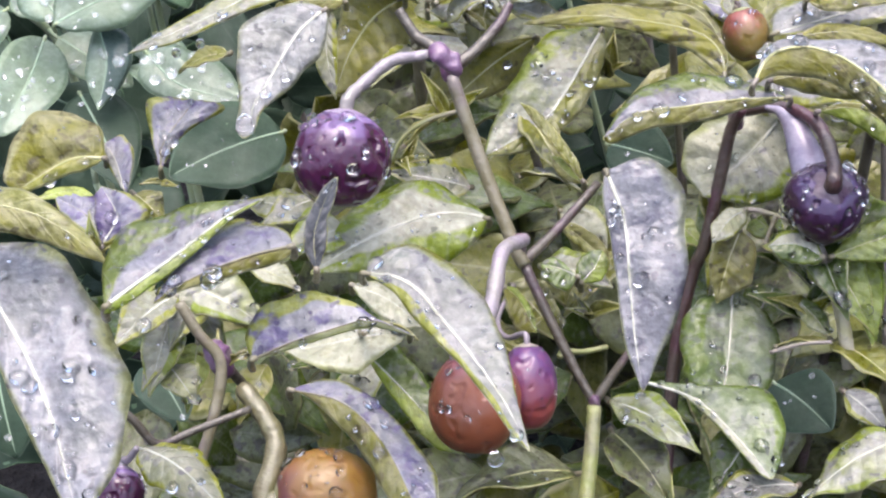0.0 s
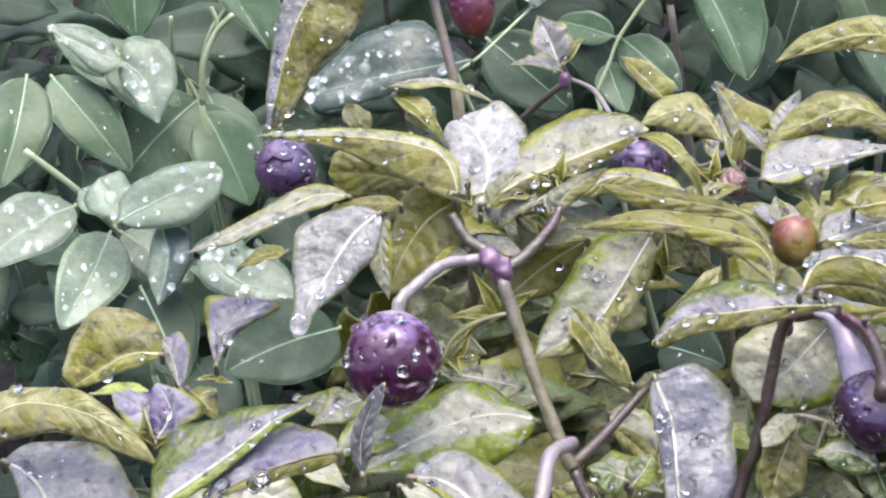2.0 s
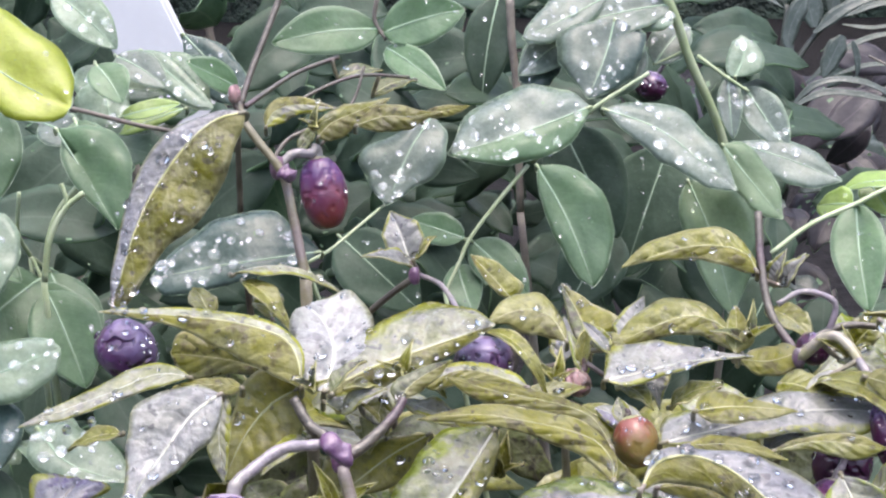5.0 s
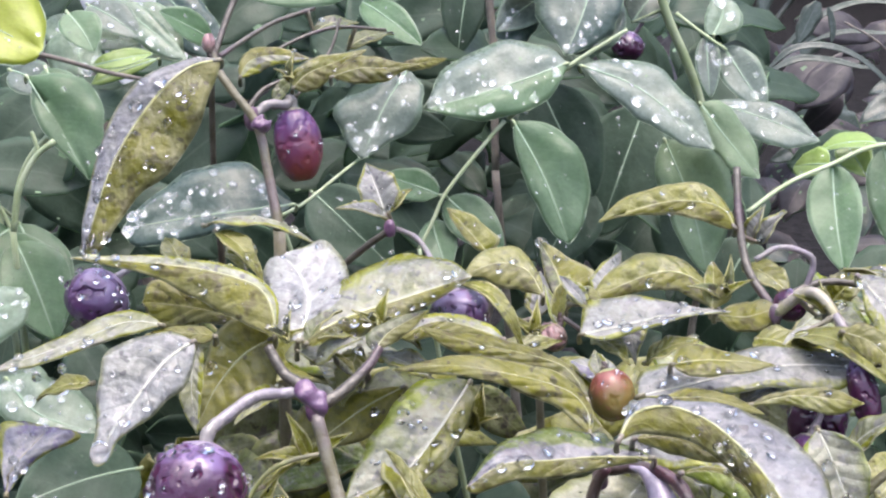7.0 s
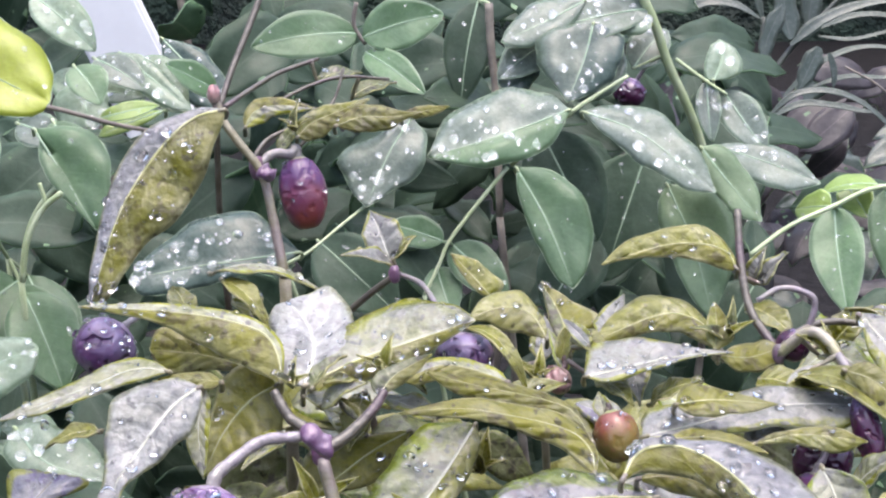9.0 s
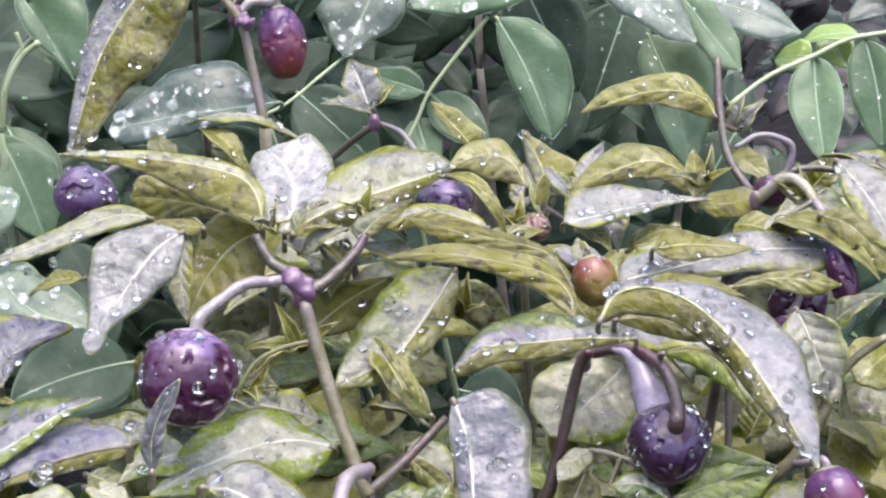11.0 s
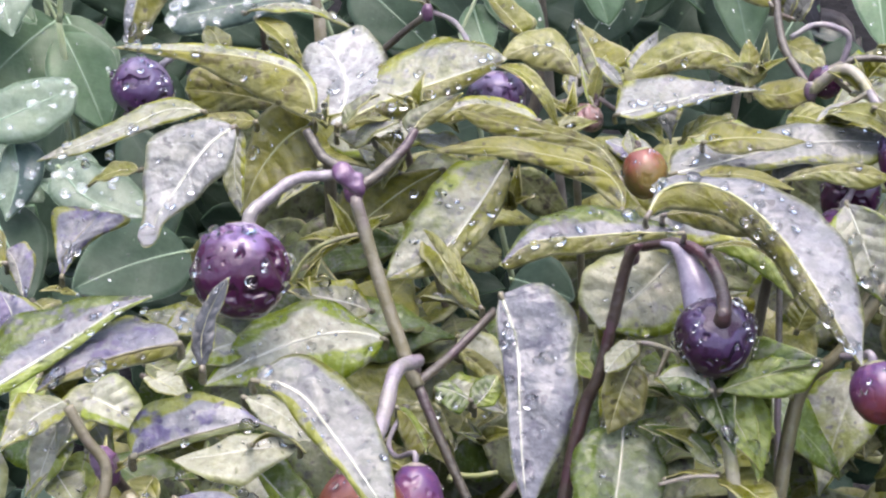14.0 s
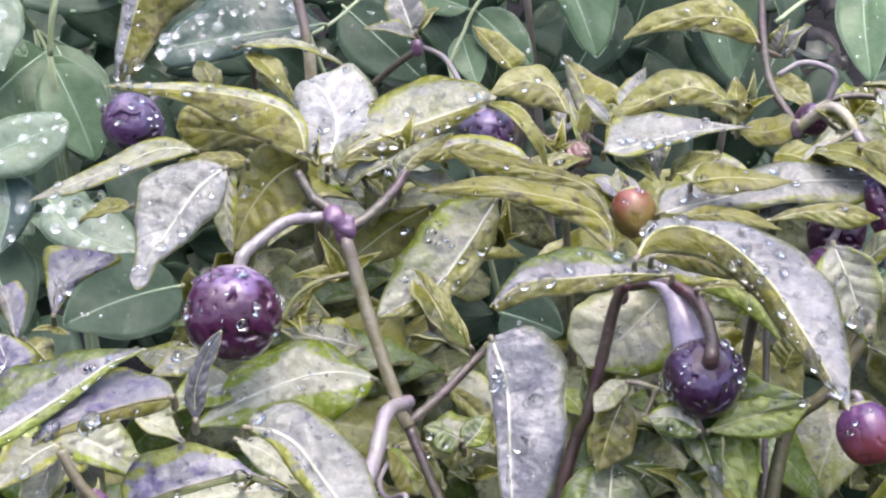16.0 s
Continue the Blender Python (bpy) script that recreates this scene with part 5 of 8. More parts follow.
shaped_leaf(pepper_right, [(0.0044, 0.2853, 0.3735), (0.0074, 0.2787, 0.3655), (0.0079, 0.2704, 0.3560), (0.0082, 0.2629, 0.3476), (0.0091, 0.2560, 0.3397)], [(0.0034, 0.2816, 0.3694), (0.0048, 0.2755, 0.3623), (0.0055, 0.2687, 0.3545), (0.0064, 0.2619, 0.3467)], [(0.0124, 0.2871, 0.3744), (0.0192, 0.2839, 0.3698), (0.0196, 0.2763, 0.3610), (0.0169, 0.2671, 0.3510), (0.0121, 0.2598, 0.3435)], "slate", "slate", (0.0046, 0.2926, 0.3682))
shaped_leaf(pepper_right, [(0.0448, 0.3276, 0.3642), (0.0378, 0.3226, 0.3588), (0.0266, 0.3159, 0.3518)], [(0.0356, 0.3288, 0.3658), (0.0261, 0.3266, 0.3637), (0.0225, 0.3205, 0.3571)], [(0.0471, 0.3230, 0.3585), (0.0456, 0.3176, 0.3519), (0.0360, 0.3151, 0.3498)], "cream", "mottled", (0.0457, 0.3350, 0.3592))
shaped_leaf(pepper_right, [(0.0321, 0.3085, 0.3316), (0.0305, 0.2988, 0.3249), (0.0280, 0.2888, 0.3181), (0.0260, 0.2816, 0.3134)], [(0.0230, 0.3051, 0.3303), (0.0194, 0.2961, 0.3242), (0.0212, 0.2869, 0.3176)], [(0.0391, 0.3042, 0.3276), (0.0409, 0.2969, 0.3223), (0.0358, 0.2876, 0.3164)], "sage", "sage", (0.0329, 0.3154, 0.3257))
shaped_leaf(pepper_right, [(0.0104, 0.2865, 0.3226), (0.0214, 0.2830, 0.3197), (0.0291, 0.2754, 0.3152), (0.0354, 0.2664, 0.3105)], [(0.0256, 0.2867, 0.3205), (0.0353, 0.2874, 0.3190), (0.0396, 0.2781, 0.3146), (0.0373, 0.2698, 0.3116)], [(0.0193, 0.2836, 0.3202), (0.0279, 0.2748, 0.3148), (0.0332, 0.2677, 0.3110)], "sage", "mottled", (0.0107, 0.2932, 0.3163))
shaped_leaf(pepper_right, [(0.0387, 0.3025, 0.3837), (0.0458, 0.3030, 0.3839), (0.0539, 0.3013, 0.3812), (0.0576, 0.3002, 0.3795)], [(0.0431, 0.3038, 0.3847), (0.0518, 0.3031, 0.3830)], [(0.0452, 0.3014, 0.3815), (0.0527, 0.3004, 0.3798)], "under", "under", (0.0395, 0.3099, 0.3790))
shaped_leaf(pepper_right, [(0.0492, 0.3067, 0.3745), (0.0563, 0.3072, 0.3747), (0.0621, 0.3053, 0.3723), (0.0664, 0.2993, 0.3656)], [(0.0552, 0.3080, 0.3755), (0.0625, 0.3065, 0.3734)], [(0.0538, 0.3061, 0.3732), (0.0596, 0.3038, 0.3701)], "under", "lime", (0.0503, 0.3140, 0.3696))
shaped_leaf(pepper_front, [(-0.0206, 0.3010, 0.3563), (-0.0290, 0.3025, 0.3574), (-0.0387, 0.3001, 0.3567), (-0.0494, 0.2946, 0.3545), (-0.0582, 0.2880, 0.3520)], [(-0.0243, 0.3054, 0.3581), (-0.0323, 0.3100, 0.3602), (-0.0413, 0.3114, 0.3609), (-0.0496, 0.3069, 0.3591), (-0.0552, 0.2964, 0.3551)], [(-0.0238, 0.2967, 0.3530), (-0.0309, 0.2929, 0.3506), (-0.0428, 0.2907, 0.3508), (-0.0521, 0.2890, 0.3514)], "limed", "limed", (-0.0212, 0.3082, 0.3510))
shaped_leaf(pepper_front, [(-0.0408, 0.2472, 0.3733), (-0.0327, 0.2458, 0.3718), (-0.0257, 0.2375, 0.3675), (-0.0202, 0.2299, 0.3637), (-0.0157, 0.2227, 0.3605), (-0.0117, 0.2136, 0.3568)], [(-0.0362, 0.2523, 0.3748), (-0.0299, 0.2537, 0.3745), (-0.0224, 0.2481, 0.3711), (-0.0174, 0.2385, 0.3665), (-0.0145, 0.2300, 0.3628), (-0.0138, 0.2239, 0.3605)], [(-0.0359, 0.2445, 0.3713), (-0.0305, 0.2381, 0.3677), (-0.0246, 0.2315, 0.3645), (-0.0186, 0.2237, 0.3609), (-0.0145, 0.2170, 0.3581)], "lilac", "lilac", (-0.0419, 0.2542, 0.3676))
shaped_leaf(pepper_front, [(-0.0736, 0.2030, 0.3933), (-0.0703, 0.2065, 0.3944), (-0.0650, 0.2118, 0.3961), (-0.0610, 0.2161, 0.3976), (-0.0572, 0.2203, 0.3990), (-0.0518, 0.2238, 0.4001)], [(-0.0754, 0.2110, 0.3963), (-0.0739, 0.2166, 0.3983), (-0.0697, 0.2202, 0.3994), (-0.0639, 0.2223, 0.4000), (-0.0572, 0.2234, 0.4002)], [(-0.0733, 0.2026, 0.3924), (-0.0688, 0.2065, 0.3934), (-0.0642, 0.2112, 0.3950), (-0.0602, 0.2157, 0.3967), (-0.0568, 0.2200, 0.3986)], "rimmed", "lime", (-0.0760, 0.2096, 0.3876))
shaped_leaf(pepper_front, [(-0.0466, 0.2169, 0.3949), (-0.0523, 0.2152, 0.3946), (-0.0585, 0.2127, 0.3937), (-0.0635, 0.2101, 0.3927), (-0.0673, 0.2071, 0.3914)], [(-0.0481, 0.2206, 0.3956), (-0.0537, 0.2244, 0.3964), (-0.0583, 0.2238, 0.3962), (-0.0628, 0.2197, 0.3950), (-0.0657, 0.2125, 0.3930)], [(-0.0477, 0.2155, 0.3936), (-0.0533, 0.2134, 0.3928), (-0.0584, 0.2115, 0.3924), (-0.0626, 0.2098, 0.3921)], "violet", "under", (-0.0481, 0.2240, 0.3894))
shaped_leaf(pepper_front, [(-0.0367, 0.2714, 0.3464), (-0.0459, 0.2694, 0.3468), (-0.0536, 0.2669, 0.3468), (-0.0609, 0.2649, 0.3470)], [(-0.0416, 0.2739, 0.3473), (-0.0485, 0.2739, 0.3478), (-0.0553, 0.2695, 0.3474)], [(-0.0401, 0.2664, 0.3454), (-0.0475, 0.2604, 0.3445), (-0.0556, 0.2617, 0.3456)], "cream", "cream", (-0.0376, 0.2782, 0.3404))
shaped_leaf(pepper_front, [(-0.0485, 0.2792, 0.3537), (-0.0404, 0.2754, 0.3515), (-0.0340, 0.2694, 0.3488)], [(-0.0430, 0.2800, 0.3532), (-0.0361, 0.2755, 0.3509)], [(-0.0444, 0.2739, 0.3512), (-0.0388, 0.2692, 0.3489)], "cream", "cream", (-0.0496, 0.2862, 0.3479))
shaped_leaf(pepper_front, [(-0.0553, 0.2139, 0.3763), (-0.0488, 0.2162, 0.3779), (-0.0425, 0.2178, 0.3790), (-0.0362, 0.2190, 0.3797), (-0.0291, 0.2171, 0.3776)], [(-0.0562, 0.2174, 0.3791), (-0.0533, 0.2215, 0.3824), (-0.0461, 0.2228, 0.3832), (-0.0392, 0.2215, 0.3818), (-0.0357, 0.2195, 0.3799)], [(-0.0480, 0.2158, 0.3773), (-0.0421, 0.2173, 0.3782), (-0.0362, 0.2184, 0.3789)], "violet", "dark", (-0.0571, 0.2207, 0.3705))
shaped_leaf(pepper_front, [(-0.0438, 0.2193, 0.3891), (-0.0440, 0.2224, 0.3938), (-0.0423, 0.2252, 0.3982), (-0.0400, 0.2275, 0.4016)], [(-0.0456, 0.2213, 0.3923), (-0.0451, 0.2236, 0.3959), (-0.0425, 0.2263, 0.3999)], [(-0.0422, 0.2214, 0.3922), (-0.0419, 0.2237, 0.3957), (-0.0404, 0.2260, 0.3992)], "dusk", "dusk", (-0.0454, 0.2264, 0.3836))
shaped_leaf(pepper_front, [(-0.1076, 0.2283, 0.3892), (-0.1025, 0.2264, 0.3872), (-0.0981, 0.2222, 0.3836), (-0.0911, 0.2130, 0.3763), (-0.0861, 0.2043, 0.3696), (-0.0810, 0.1921, 0.3611)], [(-0.1051, 0.2306, 0.3907), (-0.1014, 0.2317, 0.3910), (-0.0943, 0.2318, 0.3902), (-0.0873, 0.2284, 0.3869), (-0.0814, 0.2229, 0.3821), (-0.0784, 0.2178, 0.3781), (-0.0754, 0.2106, 0.3727), (-0.0758, 0.2018, 0.3668)], [(-0.1056, 0.2265, 0.3875), (-0.1016, 0.2201, 0.3822), (-0.0973, 0.2138, 0.3772), (-0.0921, 0.2067, 0.3717), (-0.0863, 0.1982, 0.3655)], "broad", "broad", (-0.1106, 0.2349, 0.3839))
shaped_leaf(pepper_front, [(-0.1077, 0.2221, 0.3994), (-0.1008, 0.2253, 0.4013), (-0.0916, 0.2250, 0.3998), (-0.0847, 0.2228, 0.3971), (-0.0773, 0.2188, 0.3927)], [(-0.1058, 0.2268, 0.4026), (-0.0968, 0.2286, 0.4028), (-0.0882, 0.2268, 0.4003), (-0.0811, 0.2225, 0.3960)], [(-0.1050, 0.2208, 0.3969), (-0.0961, 0.2225, 0.3973), (-0.0877, 0.2216, 0.3957), (-0.0820, 0.2199, 0.3938)], "green", "under", (-0.1109, 0.2287, 0.3943))
shaped_leaf(pepper_front, [(-0.1061, 0.3147, 0.3696), (-0.1141, 0.3140, 0.3699), (-0.1258, 0.3088, 0.3652)], [(-0.1081, 0.3200, 0.3754), (-0.1177, 0.3222, 0.3789), (-0.1264, 0.3177, 0.3750), (-0.1287, 0.3112, 0.3681)], [(-0.1088, 0.3134, 0.3684), (-0.1166, 0.3112, 0.3667), (-0.1224, 0.3092, 0.3651)], "under", "green", (-0.1084, 0.3217, 0.3646))
shaped_leaf(pepper_front, [(-0.0952, 0.3189, 0.3643), (-0.0949, 0.3236, 0.3683), (-0.0915, 0.3283, 0.3720), (-0.0881, 0.3323, 0.3752)], [(-0.0980, 0.3256, 0.3705), (-0.0991, 0.3305, 0.3750), (-0.0954, 0.3326, 0.3764)], [(-0.0908, 0.3257, 0.3694), (-0.0845, 0.3292, 0.3718), (-0.0818, 0.3319, 0.3737)], "violet", "violet", (-0.0973, 0.3259, 0.3591))
shaped_leaf(pepper_front, [(-0.1040, 0.2978, 0.3580), (-0.1093, 0.3032, 0.3614), (-0.1164, 0.3069, 0.3642)], [(-0.1043, 0.3050, 0.3618), (-0.1098, 0.3082, 0.3641)], [(-0.1082, 0.2978, 0.3582), (-0.1142, 0.3026, 0.3614)], "violet", "violet", (-0.1063, 0.3046, 0.3526))
shaped_leaf(pepper_front, [(-0.1039, 0.2942, 0.3576), (-0.1014, 0.3004, 0.3618), (-0.1052, 0.3061, 0.3665)], [(-0.1057, 0.2992, 0.3615), (-0.1065, 0.3039, 0.3650)], [(-0.0939, 0.3014, 0.3617), (-0.0991, 0.3046, 0.3648)], "plum", "violet", (-0.1063, 0.3010, 0.3522))
shaped_leaf(pepper_front, [(-0.1024, 0.3133, 0.3608), (-0.1053, 0.3192, 0.3673), (-0.1077, 0.3217, 0.3702)], [(-0.1067, 0.3181, 0.3664), (-0.1077, 0.3203, 0.3689)], [(-0.1012, 0.3197, 0.3673), (-0.1037, 0.3232, 0.3713)], "lilac", "violet", (-0.1047, 0.3203, 0.3556))
shaped_leaf(pepper_front, [(-0.1209, 0.3058, 0.3644), (-0.1138, 0.3082, 0.3648), (-0.1081, 0.3076, 0.3639)], [(-0.1165, 0.3090, 0.3654), (-0.1115, 0.3094, 0.3650)], [(-0.1161, 0.3066, 0.3640), (-0.1111, 0.3069, 0.3636)], "lime", "lime", (-0.1236, 0.3126, 0.3592))
shaped_leaf(pepper_front, [(-0.0590, 0.2542, 0.3448), (-0.0481, 0.2516, 0.3426), (-0.0399, 0.2429, 0.3383), (-0.0331, 0.2293, 0.3328)], [(-0.0494, 0.2573, 0.3447), (-0.0403, 0.2505, 0.3411), (-0.0325, 0.2422, 0.3372), (-0.0294, 0.2310, 0.3332)], [(-0.0547, 0.2527, 0.3435), (-0.0480, 0.2473, 0.3395), (-0.0422, 0.2395, 0.3357), (-0.0370, 0.2308, 0.3324)], "violet", "under", (-0.0605, 0.2609, 0.3386))
shaped_leaf(pepper_front, [(-0.0473, 0.2762, 0.3400), (-0.0380, 0.2691, 0.3328), (-0.0272, 0.2603, 0.3241)], [(-0.0403, 0.2772, 0.3399), (-0.0316, 0.2680, 0.3310)], [(-0.0422, 0.2699, 0.3338), (-0.0331, 0.2615, 0.3255)], "deep", "lime", (-0.0484, 0.2830, 0.3339))
shaped_leaf(pepper_middle, [(0.0337, 0.3679, 0.3861), (0.0415, 0.3701, 0.3870), (0.0517, 0.3734, 0.3884), (0.0616, 0.3758, 0.3893), (0.0722, 0.3771, 0.3895)], [(0.0359, 0.3789, 0.3907), (0.0453, 0.3815, 0.3917), (0.0553, 0.3806, 0.3913), (0.0649, 0.3778, 0.3900)], [(0.0398, 0.3667, 0.3852), (0.0500, 0.3704, 0.3868), (0.0603, 0.3747, 0.3887)], "lilac", "lilac", (0.0343, 0.3756, 0.3819))
shaped_leaf(pepper_middle, [(0.0710, 0.3846, 0.3873), (0.0664, 0.3893, 0.3936), (0.0563, 0.3906, 0.3962), (0.0379, 0.3854, 0.3906)], [(0.0693, 0.3885, 0.3917), (0.0626, 0.3949, 0.3985), (0.0524, 0.3958, 0.3996), (0.0427, 0.3914, 0.3956)], [(0.0648, 0.3869, 0.3898), (0.0603, 0.3883, 0.3922), (0.0518, 0.3878, 0.3919), (0.0440, 0.3860, 0.3904)], "green", "under", (0.0723, 0.3922, 0.3831))
shaped_leaf(pepper_middle, [(0.0321, 0.3914, 0.3851), (0.0304, 0.3974, 0.3931), (0.0256, 0.4037, 0.4017)], [(0.0282, 0.3949, 0.3901), (0.0263, 0.3998, 0.3965)], [(0.0403, 0.3976, 0.3928), (0.0327, 0.4011, 0.3979)], "dark", "under", (0.0326, 0.3991, 0.3809))
shaped_leaf(pepper_middle, [(0.0399, 0.3917, 0.3892), (0.0434, 0.3960, 0.3938), (0.0471, 0.4011, 0.3992)], [(0.0386, 0.3953, 0.3932), (0.0421, 0.3986, 0.3965)], [(0.0454, 0.3952, 0.3928), (0.0469, 0.3984, 0.3962)], "lilac", "lilac", (0.0406, 0.3994, 0.3851))
shaped_leaf(pepper_middle, [(0.0121, 0.4071, 0.3972), (0.0073, 0.4106, 0.4021), (0.0012, 0.4146, 0.4078)], [(0.0084, 0.4079, 0.3986), (0.0033, 0.4118, 0.4040)], [(0.0152, 0.4094, 0.4000), (0.0073, 0.4138, 0.4063)], "under", "green", (0.0122, 0.4149, 0.3933))
shaped_leaf(pepper_middle, [(0.0257, 0.3858, 0.3910), (0.0217, 0.3905, 0.3965), (0.0144, 0.3916, 0.3982), (0.0050, 0.3888, 0.3957)], [(0.0247, 0.3907, 0.3958), (0.0196, 0.3963, 0.4012), (0.0107, 0.3950, 0.4006)], [(0.0216, 0.3871, 0.3920), (0.0152, 0.3881, 0.3927), (0.0105, 0.3891, 0.3949)], "green", "under", (0.0261, 0.3935, 0.3869))
shaped_leaf(pepper_middle, [(0.0441, 0.3372, 0.3809), (0.0570, 0.3412, 0.3824), (0.0711, 0.3458, 0.3843), (0.0833, 0.3479, 0.3849), (0.1002, 0.3478, 0.3841)], [(0.0463, 0.3461, 0.3844), (0.0595, 0.3481, 0.3852), (0.0722, 0.3534, 0.3873), (0.0872, 0.3544, 0.3873)], [(0.0514, 0.3372, 0.3804), (0.0649, 0.3394, 0.3808), (0.0798, 0.3422, 0.3816), (0.0915, 0.3422, 0.3810)], "lilac", "lilac", (0.0450, 0.3447, 0.3764))
shaped_leaf(pepper_middle, [(0.0511, 0.3353, 0.3891), (0.0603, 0.3368, 0.3896), (0.0746, 0.3364, 0.3886)], [(0.0545, 0.3409, 0.3920), (0.0632, 0.3397, 0.3910)], [(0.0557, 0.3330, 0.3869), (0.0664, 0.3344, 0.3874)], "under", "under", (0.0521, 0.3429, 0.3847))
shaped_leaf(pepper_middle, [(0.0683, 0.3317, 0.3808), (0.0793, 0.3337, 0.3823), (0.0944, 0.3331, 0.3807)], [(0.0740, 0.3339, 0.3827), (0.0860, 0.3356, 0.3836)], [(0.0777, 0.3325, 0.3807), (0.0868, 0.3316, 0.3786)], "under", "green", (0.0697, 0.3392, 0.3762))
shaped_leaf(pepper_middle, [(0.0489, 0.3305, 0.3828), (0.0597, 0.3309, 0.3826), (0.0711, 0.3286, 0.3798)], [(0.0546, 0.3331, 0.3843), (0.0637, 0.3321, 0.3830)], [(0.0568, 0.3294, 0.3808), (0.0646, 0.3291, 0.3804)], "under", "under", (0.0499, 0.3380, 0.3783))
shaped_leaf(pepper_middle, [(0.0757, 0.3948, 0.4070), (0.0719, 0.3983, 0.4119), (0.0588, 0.3992, 0.4129), (0.0406, 0.3960, 0.4083)], [(0.0749, 0.3982, 0.4110), (0.0696, 0.4030, 0.4162), (0.0577, 0.4030, 0.4162), (0.0478, 0.4011, 0.4136)], [(0.0739, 0.3950, 0.4066), (0.0674, 0.3968, 0.4084), (0.0587, 0.3978, 0.4100), (0.0483, 0.3971, 0.4097)], "green", "under", (0.0772, 0.4025, 0.4032))
shaped_leaf(pepper_middle, [(0.0678, 0.3796, 0.3893), (0.0687, 0.3832, 0.3940), (0.0691, 0.3878, 0.3999)], [(0.0660, 0.3822, 0.3928), (0.0672, 0.3861, 0.3977)], [(0.0726, 0.3818, 0.3916), (0.0715, 0.3852, 0.3964)], "green", "under", (0.0690, 0.3872, 0.3852))
shaped_leaf(pepper_middle, [(0.0684, 0.3779, 0.3886), (0.0761, 0.3778, 0.3879), (0.0849, 0.3798, 0.3899)], [(0.0736, 0.3804, 0.3905), (0.0808, 0.3814, 0.3913)], [(0.0734, 0.3758, 0.3849), (0.0817, 0.3767, 0.3855)], "under", "under", (0.0697, 0.3855, 0.3844))
shaped_leaf(pepper_middle, [(0.0436, 0.3522, 0.3787), (0.0380, 0.3543, 0.3807), (0.0305, 0.3566, 0.3830)], [(0.0401, 0.3572, 0.3826), (0.0339, 0.3577, 0.3834)], [(0.0396, 0.3506, 0.3776), (0.0336, 0.3532, 0.3800)], "lilac", "violet", (0.0444, 0.3598, 0.3742))
shaped_leaf(pepper_back, [(-0.0574, 0.4030, 0.4493), (-0.0671, 0.4014, 0.4462), (-0.0769, 0.3954, 0.4357), (-0.0843, 0.3875, 0.4220), (-0.0892, 0.3765, 0.4033)], [(-0.0659, 0.4037, 0.4494), (-0.0787, 0.4009, 0.4434), (-0.0853, 0.3950, 0.4334), (-0.0884, 0.3884, 0.4226), (-0.0898, 0.3817, 0.4116)], [(-0.0579, 0.4015, 0.4460), (-0.0610, 0.3969, 0.4364), (-0.0692, 0.3890, 0.4223), (-0.0775, 0.3850, 0.4164), (-0.0848, 0.3780, 0.4050)], "broad", "under", (-0.0585, 0.4109, 0.4463))
shaped_leaflet(vine_right, [(0.0409, 0.5030, 0.4367), (0.0273, 0.4988, 0.4321), (0.0127, 0.4949, 0.4278), (-0.0056, 0.4908, 0.4233)], [(0.0332, 0.5084, 0.4415), (0.0167, 0.5098, 0.4422), (0.0016, 0.5033, 0.4354)], [(0.0355, 0.4961, 0.4277), (0.0216, 0.4906, 0.4211), (0.0072, 0.4896, 0.4207)], "wet", "leg", (0.0416, 0.5109, 0.4337))
shaped_leaflet(vine_right, [(0.0449, 0.5026, 0.4360), (0.0617, 0.4978, 0.4301), (0.0753, 0.4898, 0.4204), (0.0856, 0.4829, 0.4122)], [(0.0569, 0.5055, 0.4381), (0.0698, 0.5030, 0.4346), (0.0815, 0.4937, 0.4238)], [(0.0540, 0.4962, 0.4274), (0.0663, 0.4889, 0.4184), (0.0774, 0.4842, 0.4131)], "wet", "wet", (0.0457, 0.5105, 0.4330))
shaped_leaflet(vine_right, [(0.0227, 0.4900, 0.4199), (0.0321, 0.4824, 0.4035), (0.0400, 0.4732, 0.3838)], [(0.0236, 0.4854, 0.4102), (0.0281, 0.4799, 0.3986), (0.0344, 0.4746, 0.3875)], [(0.0323, 0.4896, 0.4191), (0.0416, 0.4872, 0.4139), (0.0463, 0.4816, 0.4019), (0.0451, 0.4765, 0.3910)], "leg", "leg", (0.0231, 0.4979, 0.4167))
shaped_leaflet(vine_right, [(0.0755, 0.5207, 0.4090), (0.0837, 0.5113, 0.3888), (0.0886, 0.5012, 0.3672)], [(0.0718, 0.5162, 0.3994), (0.0770, 0.5085, 0.3832), (0.0838, 0.5025, 0.3703)], [(0.0885, 0.5199, 0.4073), (0.0973, 0.5162, 0.3995), (0.0963, 0.5080, 0.3818)], "fresh", "fresh", (0.0767, 0.5285, 0.4057))
shaped_leaflet(vine_right, [(0.0831, 0.4988, 0.4246), (0.0905, 0.4931, 0.4148), (0.1009, 0.4858, 0.4023)], [(0.0911, 0.4985, 0.4242), (0.0998, 0.4921, 0.4132)], [(0.0844, 0.4932, 0.4148), (0.0924, 0.4870, 0.4043)], "fresh", "fresh", (0.0844, 0.5066, 0.4214))
shaped_leaflet(vine_right, [(0.0878, 0.5050, 0.4240), (0.1045, 0.5003, 0.4192), (0.1213, 0.4942, 0.4129)], [(0.0957, 0.5059, 0.4247), (0.1120, 0.5039, 0.4224)], [(0.0946, 0.4977, 0.4156), (0.1106, 0.4930, 0.4109)], "wet", "wet", (0.0892, 0.5128, 0.4209))
